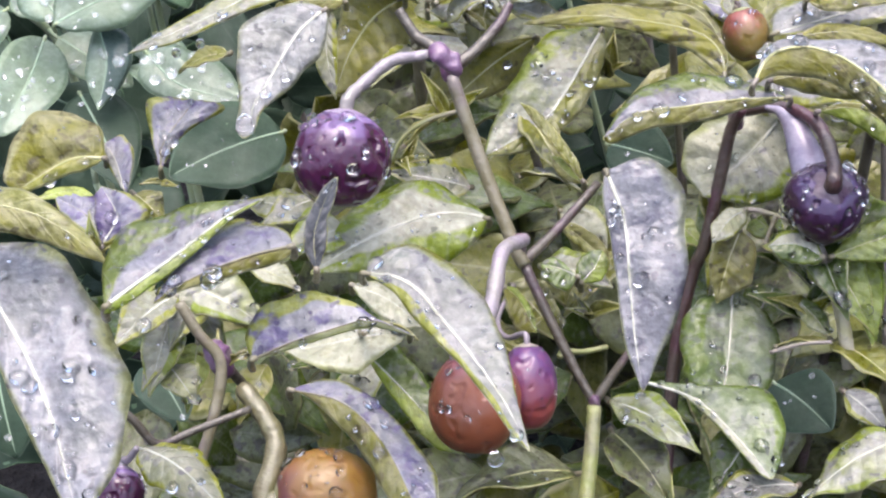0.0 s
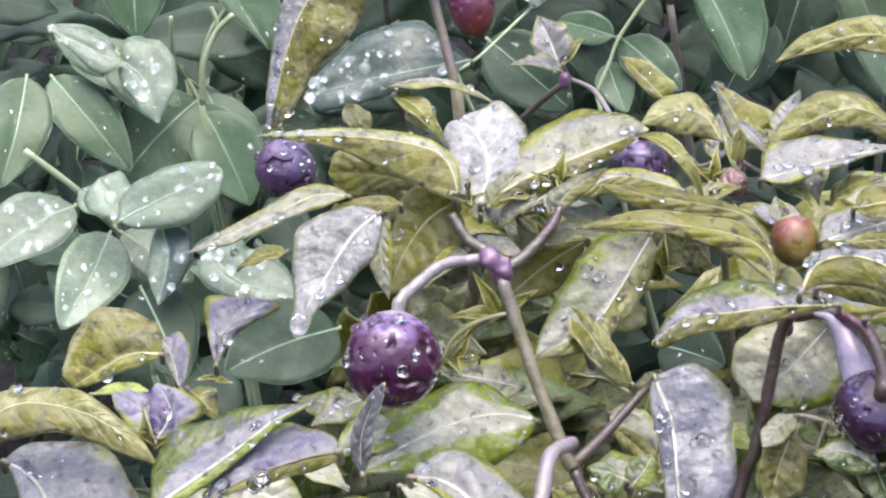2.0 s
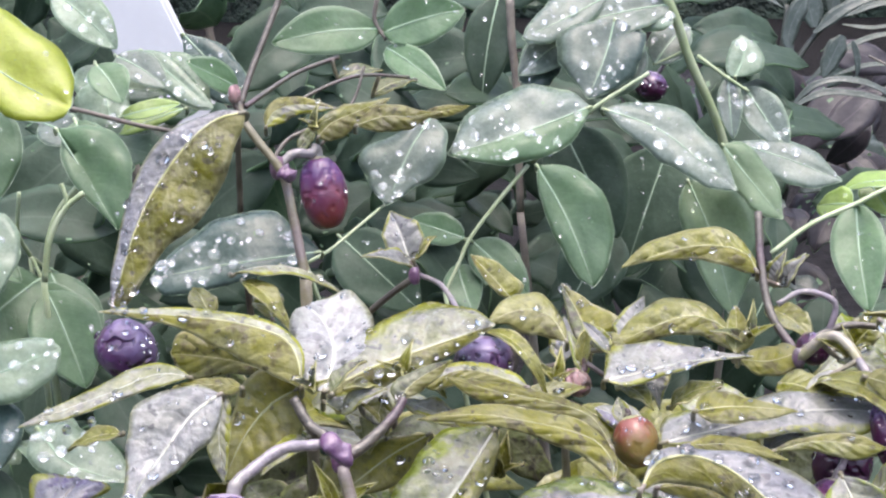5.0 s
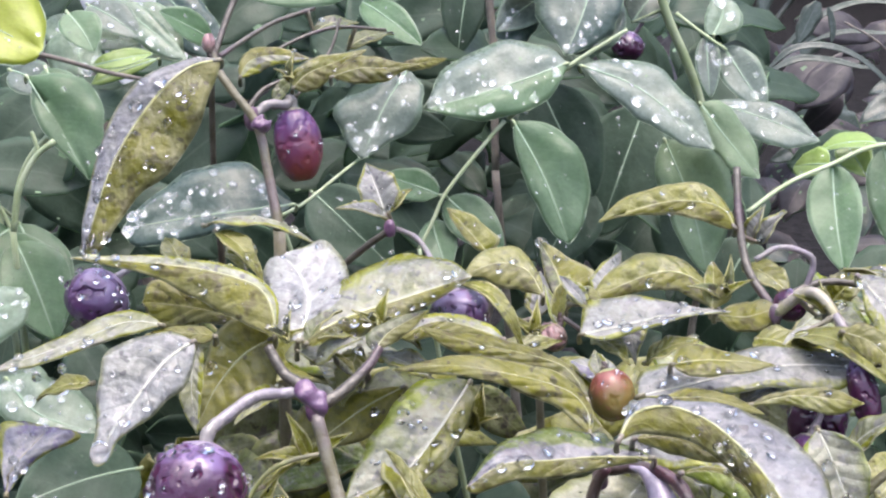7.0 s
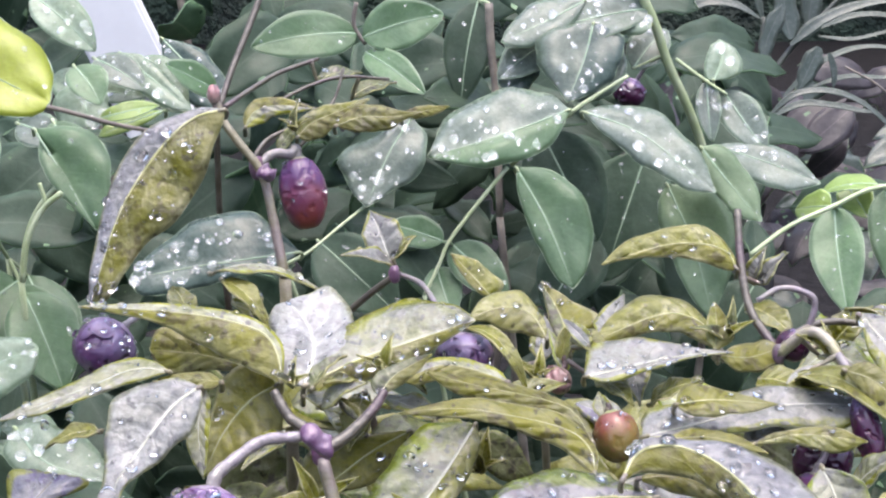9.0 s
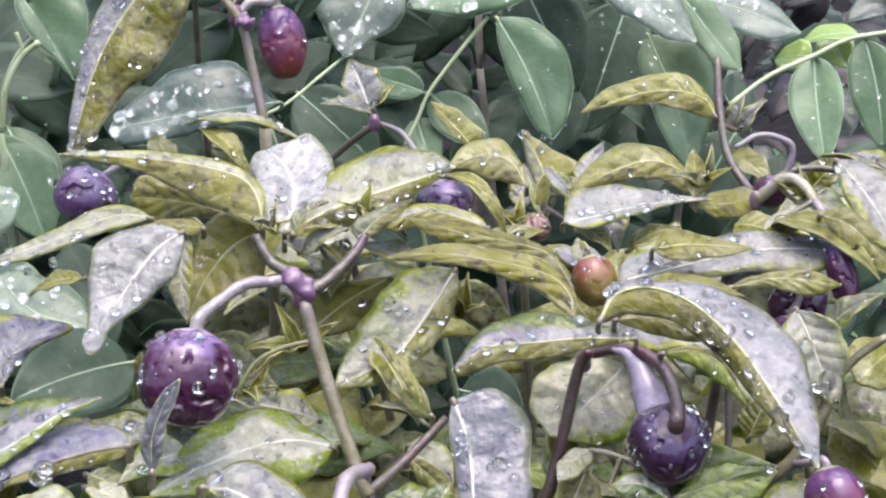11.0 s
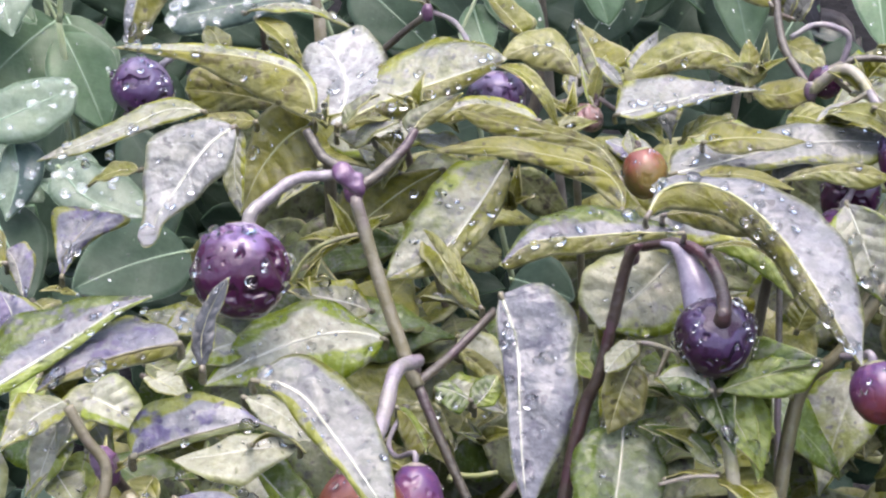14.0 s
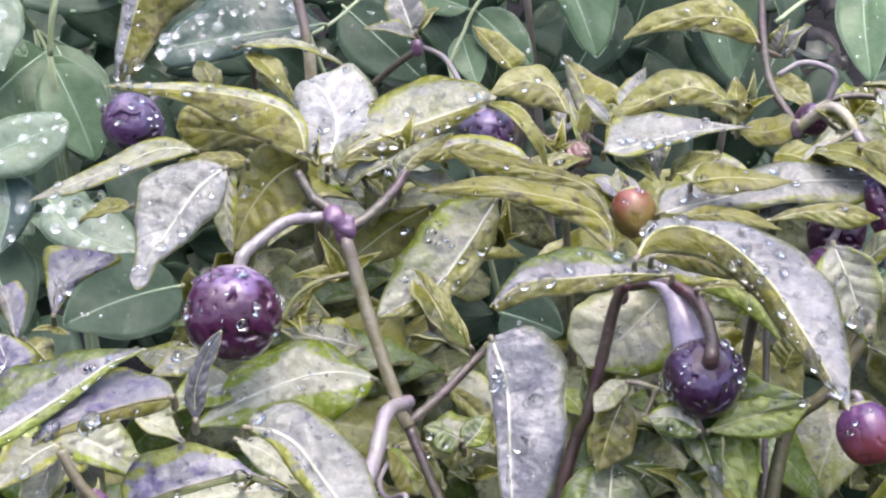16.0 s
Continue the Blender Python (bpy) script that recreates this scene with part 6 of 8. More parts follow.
shaped_leaflet(vine_right, [(-0.0103, 0.4930, 0.4359), (-0.0177, 0.4864, 0.4254), (-0.0248, 0.4765, 0.4099)], [(-0.0195, 0.4906, 0.4319), (-0.0332, 0.4860, 0.4243), (-0.0302, 0.4803, 0.4156)], [(-0.0056, 0.4888, 0.4294), (-0.0077, 0.4832, 0.4205), (-0.0161, 0.4795, 0.4147)], "wet", "wet", (-0.0104, 0.5009, 0.4330))
shaped_leaflet(vine_right, [(-0.0426, 0.4428, 0.4027), (-0.0556, 0.4417, 0.4013), (-0.0734, 0.4401, 0.3992), (-0.0916, 0.4378, 0.3964)], [(-0.0496, 0.4481, 0.4080), (-0.0620, 0.4538, 0.4138), (-0.0749, 0.4504, 0.4099), (-0.0875, 0.4431, 0.4019)], [(-0.0506, 0.4398, 0.3985), (-0.0637, 0.4380, 0.3961), (-0.0780, 0.4352, 0.3924), (-0.0880, 0.4351, 0.3924)], "wetdark", "wetdark", (-0.0433, 0.4506, 0.3991))
shaped_leaflet(vine_left, [(-0.1204, 0.4514, 0.4388), (-0.1109, 0.4452, 0.4256), (-0.1007, 0.4383, 0.4108)], [(-0.1151, 0.4477, 0.4310), (-0.1095, 0.4423, 0.4196)], [(-0.1034, 0.4509, 0.4380), (-0.0969, 0.4452, 0.4257), (-0.0974, 0.4402, 0.4151)], "leg", "leg", (-0.1225, 0.4590, 0.4358))
shaped_leaflet(vine_left, [(-0.1105, 0.5002, 0.4481), (-0.1151, 0.4966, 0.4418), (-0.1126, 0.4918, 0.4335)], [(-0.1243, 0.4983, 0.4443), (-0.1229, 0.4919, 0.4343)], [(-0.1083, 0.4973, 0.4430), (-0.1082, 0.4932, 0.4360)], "wetpale", "wetpale", (-0.1122, 0.5080, 0.4454))
shaped_leaflet(vine_left, [(-0.0893, 0.4939, 0.4388), (-0.1007, 0.4907, 0.4353), (-0.1099, 0.4872, 0.4314)], [(-0.0985, 0.4936, 0.4381), (-0.1070, 0.4909, 0.4352)], [(-0.0963, 0.4903, 0.4346), (-0.1047, 0.4876, 0.4317)], "leglight", "leglight", (-0.0907, 0.5017, 0.4359))
shaped_leaflet(vine_left, [(-0.1057, 0.5069, 0.4565), (-0.0935, 0.4999, 0.4478), (-0.0805, 0.4926, 0.4390)], [(-0.0965, 0.5056, 0.4545), (-0.0866, 0.4987, 0.4462)], [(-0.1021, 0.5003, 0.4478), (-0.0886, 0.4936, 0.4396)], "wetpale", "wetpale", (-0.1073, 0.5147, 0.4539))
shaped_leaf(pepper_front, [(0.0002, 0.3141, 0.3576), (-0.0059, 0.3194, 0.3648), (-0.0129, 0.3252, 0.3727)], [(-0.0020, 0.3183, 0.3630), (-0.0089, 0.3239, 0.3705)], [(-0.0021, 0.3158, 0.3599), (-0.0084, 0.3210, 0.3669)], "green", "under", (0.0001, 0.3214, 0.3524))
shaped_leaf(pepper_front, [(0.0004, 0.3164, 0.3563), (-0.0029, 0.3176, 0.3578), (-0.0067, 0.3207, 0.3612)], [(-0.0016, 0.3184, 0.3585), (-0.0047, 0.3204, 0.3609)], [(-0.0029, 0.3169, 0.3567), (-0.0060, 0.3186, 0.3588)], "lime", "under", (0.0003, 0.3237, 0.3511))
shaped_leaf(pepper_right, [(0.0508, 0.2937, 0.3469), (0.0612, 0.2969, 0.3488), (0.0737, 0.2995, 0.3501)], [(0.0579, 0.2996, 0.3505), (0.0679, 0.3016, 0.3515)], [(0.0597, 0.2934, 0.3455), (0.0683, 0.2947, 0.3459)], "lime", "lime", (0.0519, 0.3008, 0.3413))
shaped_leaf(pepper_right, [(0.0508, 0.3026, 0.3440), (0.0573, 0.2995, 0.3398), (0.0594, 0.2893, 0.3273)], [(0.0564, 0.3036, 0.3449), (0.0625, 0.2998, 0.3399), (0.0620, 0.2941, 0.3330)], [(0.0544, 0.3000, 0.3405), (0.0571, 0.2940, 0.3330)], "lime", "lime", (0.0519, 0.3097, 0.3384))
shaped_leaf(pepper_right, [(0.0489, 0.2924, 0.3476), (0.0440, 0.2948, 0.3496), (0.0380, 0.2946, 0.3497)], [(0.0471, 0.2965, 0.3507), (0.0416, 0.2975, 0.3516)], [(0.0473, 0.2912, 0.3466), (0.0412, 0.2921, 0.3474)], "mottled", "deep", (0.0499, 0.2994, 0.3420))
shaped_leaf(pepper_right, [(0.0442, 0.2990, 0.3345), (0.0481, 0.2956, 0.3315), (0.0505, 0.2925, 0.3288)], [(0.0485, 0.2981, 0.3335), (0.0510, 0.2953, 0.3311)], [(0.0445, 0.2965, 0.3324), (0.0470, 0.2937, 0.3299)], "deep", "mottled", (0.0451, 0.3059, 0.3286))
shaped_leaf(pepper_right, [(0.0341, 0.3110, 0.3454), (0.0312, 0.3074, 0.3401), (0.0280, 0.3020, 0.3323)], [(0.0283, 0.3097, 0.3439), (0.0269, 0.3058, 0.3381)], [(0.0369, 0.3091, 0.3424), (0.0357, 0.3047, 0.3358)], "under", "under", (0.0348, 0.3181, 0.3399))
shaped_leaf(pepper_right, [(0.0351, 0.3098, 0.3510), (0.0313, 0.3080, 0.3494), (0.0274, 0.3045, 0.3461)], [(0.0311, 0.3100, 0.3512), (0.0275, 0.3074, 0.3488)], [(0.0348, 0.3076, 0.3488), (0.0311, 0.3052, 0.3466)], "cream", "pale", (0.0358, 0.3170, 0.3456))
shaped_leaf(pepper_right, [(-0.0022, 0.2930, 0.3454), (-0.0058, 0.2945, 0.3468), (-0.0100, 0.2953, 0.3477)], [(-0.0058, 0.2959, 0.3480), (-0.0083, 0.2962, 0.3483)], [(-0.0050, 0.2910, 0.3434), (-0.0082, 0.2925, 0.3448)], "deep", "deep", (-0.0023, 0.3001, 0.3396))
shaped_leaf(pepper_right, [(-0.0015, 0.2936, 0.3436), (0.0015, 0.2963, 0.3458), (0.0034, 0.2992, 0.3482)], [(-0.0025, 0.2962, 0.3459), (0.0002, 0.2989, 0.3481)], [(0.0029, 0.2944, 0.3438), (0.0044, 0.2971, 0.3462)], "deep", "lime", (-0.0016, 0.3007, 0.3379))
shaped_leaf(pepper_right, [(-0.0056, 0.3145, 0.3477), (-0.0010, 0.3124, 0.3447), (0.0052, 0.3084, 0.3396)], [(-0.0015, 0.3142, 0.3470), (0.0039, 0.3115, 0.3434)], [(-0.0043, 0.3128, 0.3453), (0.0011, 0.3096, 0.3410)], "under", "green", (-0.0058, 0.3217, 0.3422))
shaped_leaf(pepper_right, [(-0.0054, 0.3183, 0.3490), (-0.0013, 0.3157, 0.3456), (0.0047, 0.3128, 0.3417)], [(-0.0013, 0.3196, 0.3504), (0.0044, 0.3173, 0.3472)], [(-0.0049, 0.3163, 0.3465), (0.0000, 0.3134, 0.3428)], "cream", "cream", (-0.0056, 0.3255, 0.3436))
shaped_leaf(pepper_front, [(-0.0180, 0.2921, 0.3444), (-0.0150, 0.2904, 0.3421), (-0.0115, 0.2858, 0.3364)], [(-0.0153, 0.2918, 0.3438), (-0.0120, 0.2885, 0.3397)], [(-0.0177, 0.2901, 0.3419), (-0.0159, 0.2865, 0.3374)], "lime", "under", (-0.0185, 0.2992, 0.3387))
shaped_leaf(pepper_middle, [(0.0980, 0.3580, 0.4040), (0.1036, 0.3504, 0.3972), (0.1089, 0.3397, 0.3878)], [(0.1055, 0.3576, 0.4033), (0.1127, 0.3482, 0.3951)], [(0.0989, 0.3496, 0.3960), (0.1039, 0.3402, 0.3877)], "lilac", "lilac", (0.1001, 0.3655, 0.4001))
shaped_leaf(pepper_middle, [(0.0916, 0.3455, 0.3939), (0.0993, 0.3434, 0.3910), (0.1084, 0.3364, 0.3813)], [(0.0976, 0.3466, 0.3952), (0.1055, 0.3423, 0.3893)], [(0.0953, 0.3428, 0.3896), (0.1023, 0.3383, 0.3834)], "under", "under", (0.0936, 0.3529, 0.3897))
shaped_leaf(pepper_middle, [(0.0806, 0.3563, 0.3867), (0.0860, 0.3592, 0.3893), (0.0922, 0.3597, 0.3900)], [(0.0834, 0.3596, 0.3895), (0.0886, 0.3611, 0.3909)], [(0.0843, 0.3570, 0.3866), (0.0902, 0.3579, 0.3869)], "lilac", "under", (0.0824, 0.3638, 0.3824))
shaped_leaflet(vine_left, [(-0.1001, 0.5526, 0.4580), (-0.0879, 0.5460, 0.4460), (-0.0790, 0.5389, 0.4330)], [(-0.0859, 0.5501, 0.4539), (-0.0763, 0.5438, 0.4423)], [(-0.0983, 0.5472, 0.4478), (-0.0894, 0.5411, 0.4366)], "wetdark", "wetdark", (-0.1015, 0.5605, 0.4555))
shaped_leaflet(vine_right, [(0.0487, 0.5316, 0.4706), (0.0350, 0.5264, 0.4640), (0.0193, 0.5212, 0.4574)], [(0.0338, 0.5329, 0.4708), (0.0229, 0.5264, 0.4631)], [(0.0430, 0.5254, 0.4626), (0.0291, 0.5203, 0.4561)], "wet", "wet", (0.0495, 0.5396, 0.4682))
shaped_leaflet(vine_right, [(0.0503, 0.5230, 0.4635), (0.0465, 0.5156, 0.4517), (0.0404, 0.5074, 0.4387)], [(0.0348, 0.5218, 0.4609), (0.0304, 0.5164, 0.4523), (0.0362, 0.5111, 0.4442)], [(0.0596, 0.5199, 0.4589), (0.0572, 0.5131, 0.4482), (0.0491, 0.5090, 0.4415)], "wet", "wetdark", (0.0511, 0.5310, 0.4610))
shaped_leaflet(vine_right, [(0.0331, 0.5380, 0.4559), (0.0265, 0.5332, 0.4481), (0.0186, 0.5297, 0.4422)], [(0.0219, 0.5359, 0.4521), (0.0187, 0.5322, 0.4462)], [(0.0326, 0.5317, 0.4460), (0.0263, 0.5276, 0.4394)], "wetdark", "wetdark", (0.0336, 0.5460, 0.4533))
shaped_leaflet(vine_right, [(0.0502, 0.5307, 0.4680), (0.0593, 0.5287, 0.4659), (0.0700, 0.5250, 0.4620)], [(0.0606, 0.5352, 0.4728), (0.0679, 0.5304, 0.4677)], [(0.0578, 0.5249, 0.4608), (0.0656, 0.5231, 0.4591)], "wet", "wetpale", (0.0510, 0.5387, 0.4656))
shaped_leaflet(vine_right, [(0.0894, 0.5142, 0.4445), (0.0929, 0.5185, 0.4513), (0.0926, 0.5223, 0.4574)], [(0.0865, 0.5154, 0.4463), (0.0886, 0.5204, 0.4541)], [(0.0982, 0.5152, 0.4464), (0.0984, 0.5197, 0.4535)], "wetpale", "wetpale", (0.0908, 0.5220, 0.4418))
shaped_leaflet(vine_left, [(-0.1477, 0.3887, 0.4836), (-0.1266, 0.3813, 0.4719), (-0.1089, 0.3744, 0.4613), (-0.0947, 0.3707, 0.4551)], [(-0.1292, 0.3892, 0.4818), (-0.1104, 0.3860, 0.4754), (-0.0958, 0.3780, 0.4639)], [(-0.1344, 0.3813, 0.4724), (-0.1229, 0.3743, 0.4621), (-0.1097, 0.3684, 0.4533), (-0.0984, 0.3683, 0.4521)], "yellow", "yellow", (-0.1505, 0.3962, 0.4813))
shaped_leaflet(vine_left, [(-0.1366, 0.3872, 0.3774), (-0.1280, 0.3910, 0.3805), (-0.1091, 0.3989, 0.3868)], [(-0.1361, 0.3932, 0.3834), (-0.1247, 0.3992, 0.3882), (-0.1137, 0.4010, 0.3891)], [(-0.1290, 0.3864, 0.3749), (-0.1172, 0.3890, 0.3759), (-0.1095, 0.3947, 0.3817)], "wetpale", "wetpale", (-0.1391, 0.3944, 0.3731))
shaped_leaflet(vine_left, [(-0.1575, 0.4183, 0.4245), (-0.1473, 0.4157, 0.4196), (-0.1372, 0.4130, 0.4149)], [(-0.1527, 0.4202, 0.4254), (-0.1429, 0.4180, 0.4211)], [(-0.1509, 0.4142, 0.4186), (-0.1432, 0.4105, 0.4129)], "wetpale", "wetpale", (-0.1603, 0.4257, 0.4210))
shaped_leaflet(vine_left, [(-0.1386, 0.4160, 0.4158), (-0.1317, 0.4125, 0.4102), (-0.1269, 0.4048, 0.3997)], [(-0.1372, 0.4201, 0.4203), (-0.1288, 0.4209, 0.4196), (-0.1222, 0.4146, 0.4107)], [(-0.1383, 0.4122, 0.4109), (-0.1324, 0.4070, 0.4033)], "wetpale", "wetpale", (-0.1411, 0.4235, 0.4122))
shaped_leaflet(vine_left, [(-0.1357, 0.3918, 0.3761), (-0.1411, 0.3964, 0.3813), (-0.1448, 0.4006, 0.3859)], [(-0.1456, 0.3922, 0.3784), (-0.1482, 0.3964, 0.3825)], [(-0.1345, 0.3967, 0.3809), (-0.1386, 0.4018, 0.3868)], "wetpale", "wetpale", (-0.1382, 0.3990, 0.3716))
shaped_leaflet(vine_left, [(-0.1272, 0.3944, 0.3741), (-0.1249, 0.3883, 0.3653), (-0.1271, 0.3805, 0.3553)], [(-0.1297, 0.3907, 0.3696), (-0.1302, 0.3850, 0.3619)], [(-0.1191, 0.3934, 0.3714), (-0.1193, 0.3868, 0.3623)], "wetpale", "wetdark", (-0.1296, 0.4016, 0.3696))
shaped_leaflet(vine_left, [(-0.1132, 0.3860, 0.3689), (-0.1034, 0.3795, 0.3612), (-0.0867, 0.3771, 0.3565)], [(-0.1044, 0.3883, 0.3689), (-0.0919, 0.3846, 0.3635)], [(-0.1140, 0.3796, 0.3625), (-0.1000, 0.3748, 0.3557)], "wetpale", "wetpale", (-0.1153, 0.3932, 0.3643))
shaped_leaf(pepper_back, [(-0.0586, 0.4520, 0.4381), (-0.0566, 0.4546, 0.4422), (-0.0500, 0.4558, 0.4443), (-0.0382, 0.4549, 0.4434)], [(-0.0591, 0.4549, 0.4422), (-0.0552, 0.4579, 0.4463), (-0.0457, 0.4571, 0.4458)], [(-0.0553, 0.4530, 0.4389), (-0.0488, 0.4546, 0.4416), (-0.0425, 0.4547, 0.4424)], "under", "pale", (-0.0596, 0.4598, 0.4351))
shaped_leaf(pepper_back, [(-0.0429, 0.4465, 0.4359), (-0.0388, 0.4489, 0.4398), (-0.0315, 0.4506, 0.4427), (-0.0221, 0.4527, 0.4464)], [(-0.0428, 0.4494, 0.4401), (-0.0370, 0.4519, 0.4441), (-0.0288, 0.4524, 0.4454)], [(-0.0386, 0.4462, 0.4349), (-0.0330, 0.4480, 0.4380), (-0.0266, 0.4503, 0.4420)], "green", "under", (-0.0436, 0.4544, 0.4328))
shaped_leaf(pepper_back, [(-0.0318, 0.4463, 0.4392), (-0.0240, 0.4476, 0.4416), (-0.0159, 0.4474, 0.4416), (-0.0066, 0.4479, 0.4428)], [(-0.0274, 0.4498, 0.4437), (-0.0195, 0.4503, 0.4447), (-0.0134, 0.4486, 0.4431)], [(-0.0248, 0.4459, 0.4377), (-0.0166, 0.4460, 0.4380), (-0.0123, 0.4470, 0.4405)], "under", "under", (-0.0323, 0.4542, 0.4362))
shaped_leaf(pepper_back, [(-0.0126, 0.4487, 0.4415), (-0.0061, 0.4494, 0.4429), (0.0013, 0.4501, 0.4442)], [(-0.0094, 0.4504, 0.4438), (-0.0036, 0.4505, 0.4443)], [(-0.0077, 0.4486, 0.4410), (-0.0020, 0.4492, 0.4423)], "under", "under", (-0.0128, 0.4566, 0.4385))
shaped_leaf(pepper_back, [(-0.0483, 0.4451, 0.4324), (-0.0460, 0.4469, 0.4358), (-0.0437, 0.4483, 0.4386)], [(-0.0488, 0.4466, 0.4350), (-0.0461, 0.4482, 0.4381)], [(-0.0458, 0.4455, 0.4334), (-0.0439, 0.4470, 0.4361)], "dark", "dark", (-0.0492, 0.4530, 0.4293))
leaf(pepper_front, (-0.0209, 0.3431, 0.3930), (-0.0283, 0.3378, 0.3946), (0.1988, 0.0255, 0.9797), 0.0052, .1, 10, "green", (-0.0207, 0.3532, 0.3898))
leaf(pepper_front, (-0.0309, 0.3372, 0.3934), (-0.0235, 0.3448, 0.3993), (-0.3703, -0.3136, 0.8744), 0.0050, .1, 30, "dark", (-0.0322, 0.3461, 0.3900))
leaf(pepper_front, (-0.0851, 0.3599, 0.3761), (-0.0987, 0.3605, 0.3722), (-0.2779, -0.2084, 0.9377), 0.0072, .1, 10, "green", (-0.0865, 0.3690, 0.3732))
leaf(pepper_front, (-0.0381, 0.3476, 0.3789), (-0.0472, 0.3344, 0.3753), (0.2837, -0.4330, 0.8556), 0.0053, .1, 15, "pale", (-0.0387, 0.3577, 0.3758))
leaf(pepper_front, (-0.0406, 0.3300, 0.3619), (-0.0291, 0.3339, 0.3686), (-0.4828, -0.0830, 0.8718), 0.0047, .1, 20, "green", (-0.0416, 0.3242, 0.3636))
leaf(pepper_front, (-0.0032, 0.3503, 0.3808), (-0.0179, 0.3615, 0.3843), (0.0244, -0.2653, 0.9639), 0.0082, .1, 10, "pale", (-0.0027, 0.3592, 0.3775))
leaf(pepper_front, (0.0022, 0.3537, 0.3754), (-0.0132, 0.3620, 0.3695), (-0.3742, -0.0357, 0.9267), 0.0069, .1, 10, "green", (0.0029, 0.3626, 0.3723))
leaf(pepper_middle, (0.0254, 0.4020, 0.3810), (0.0268, 0.4149, 0.3902), (-0.0471, -0.5788, 0.8141), 0.0078, .05, 10, "lilac", (0.0205, 0.3954, 0.3814))
leaf(pepper_middle, (0.1169, 0.3668, 0.3914), (0.0975, 0.3654, 0.4048), (0.5702, -0.0663, 0.8189), 0.0116, .15, 10, "pale", (0.1204, 0.3761, 0.3882))
leaf(pepper_middle, (0.0838, 0.3587, 0.3881), (0.1042, 0.3353, 0.3832), (-0.0714, -0.2614, 0.9626), 0.0104, .2, 10, "green", (0.0936, 0.3581, 0.3940))
leaf(pepper_middle, (0.1079, 0.3824, 0.3988), (0.1143, 0.3676, 0.3912), (-0.2188, -0.5205, 0.8254), 0.0119, .1, 10, "lilac", (0.1066, 0.3818, 0.3953))
leaf(pepper_middle, (0.0793, 0.3991, 0.3960), (0.0901, 0.3847, 0.3907), (-0.0259, -0.3646, 0.9308), 0.0091, .1, 10, "green", (0.0781, 0.3918, 0.4010))
leaf(pepper_middle, (0.0485, 0.3904, 0.3844), (0.0487, 0.3772, 0.3762), (-0.1056, -0.5272, 0.8432), 0.0081, .1, 10, "lilac", (0.0497, 0.4007, 0.3820))
leaf(pepper_middle, (0.0387, 0.3801, 0.3814), (0.0461, 0.3680, 0.3793), (0.0091, -0.1689, 0.9856), 0.0079, .1, 10, "green", (0.0300, 0.3825, 0.3868))
leaf(pepper_middle, (0.0830, 0.3999, 0.4020), (0.0901, 0.4003, 0.4104), (-0.5396, -0.6811, 0.4949), 0.0058, .1, 40, "lilac", (0.0777, 0.3946, 0.4049))
leaf(pepper_middle, (0.0815, 0.4002, 0.4019), (0.0844, 0.4018, 0.4116), (-0.6885, -0.6529, 0.3158), 0.0052, .1, 40, "lilac", (0.0777, 0.3946, 0.4049))
leaf(pepper_middle, (-0.0148, 0.4187, 0.4031), (-0.0282, 0.4092, 0.4095), (0.5282, -0.1835, 0.8291), 0.0065, .1, 20, "lilac", (-0.0134, 0.4232, 0.4004))
leaf(pepper_middle, (-0.0156, 0.4190, 0.4046), (-0.0215, 0.4316, 0.4174), (0.0216, -0.7052, 0.7087), 0.0116, .1, 15, "lilac", (-0.0134, 0.4232, 0.4004))
leaf(pepper_middle, (-0.0148, 0.4192, 0.4054), (-0.0087, 0.4306, 0.4102), (-0.1097, -0.3361, 0.9354), 0.0045, .1, 20, "green", (-0.0134, 0.4232, 0.4004))
leaf(pepper_back, (-0.0629, 0.4043, 0.4053), (-0.0315, 0.4068, 0.4003), (0.1503, 0.0814, 0.9853), 0.0084, .15, -20, "pale", (-0.0650, 0.4139, 0.4031))
leaf(pepper_back, (-0.0599, 0.4043, 0.4033), (-0.0456, 0.3931, 0.3929), (0.2884, -0.4256, 0.8577), 0.0070, .15, 10, "green", (-0.0619, 0.4144, 0.4013))
leaf(pepper_back, (-0.0688, 0.4005, 0.3940), (-0.0749, 0.4116, 0.4007), (0.1864, -0.4298, 0.8835), 0.0078, .1, 10, "green", (-0.0700, 0.4093, 0.3912))
leaf(pepper_back, (-0.0524, 0.4029, 0.3934), (-0.0567, 0.4142, 0.3993), (0.0832, -0.4339, 0.8971), 0.0085, .1, 10, "green", (-0.0534, 0.4116, 0.3906))
leaf(pepper_front, (-0.0445, 0.2628, 0.3517), (-0.0334, 0.2594, 0.3530), (0.0775, 0.5852, 0.8072), 0.0033, .2, 10, "dark", (-0.0467, 0.2717, 0.3466))
leaf(pepper_front, (-0.0871, 0.2442, 0.3394), (-0.0672, 0.2283, 0.3343), (0.0567, -0.2381, 0.9696), 0.0114, .12, -20, "pale", (-0.0848, 0.2453, 0.3406))
leaf(pepper_right, (0.0036, 0.2816, 0.3131), (0.0156, 0.2650, 0.3040), (0.0510, -0.4541, 0.8895), 0.0128, .1, 20, "dark", (0.0033, 0.2906, 0.3078))
leaf(pepper_right, (0.0412, 0.2699, 0.3059), (0.0196, 0.2648, 0.3040), (-0.0801, -0.0282, 0.9964), 0.0109, .1, 10, "lilac", (0.0430, 0.2782, 0.3001))
leaf(pepper_right, (0.0628, 0.2681, 0.3181), (0.0409, 0.2604, 0.3099), (-0.2924, -0.1759, 0.9400), 0.0144, .1, -10, "mottled", (0.0652, 0.2765, 0.3128))
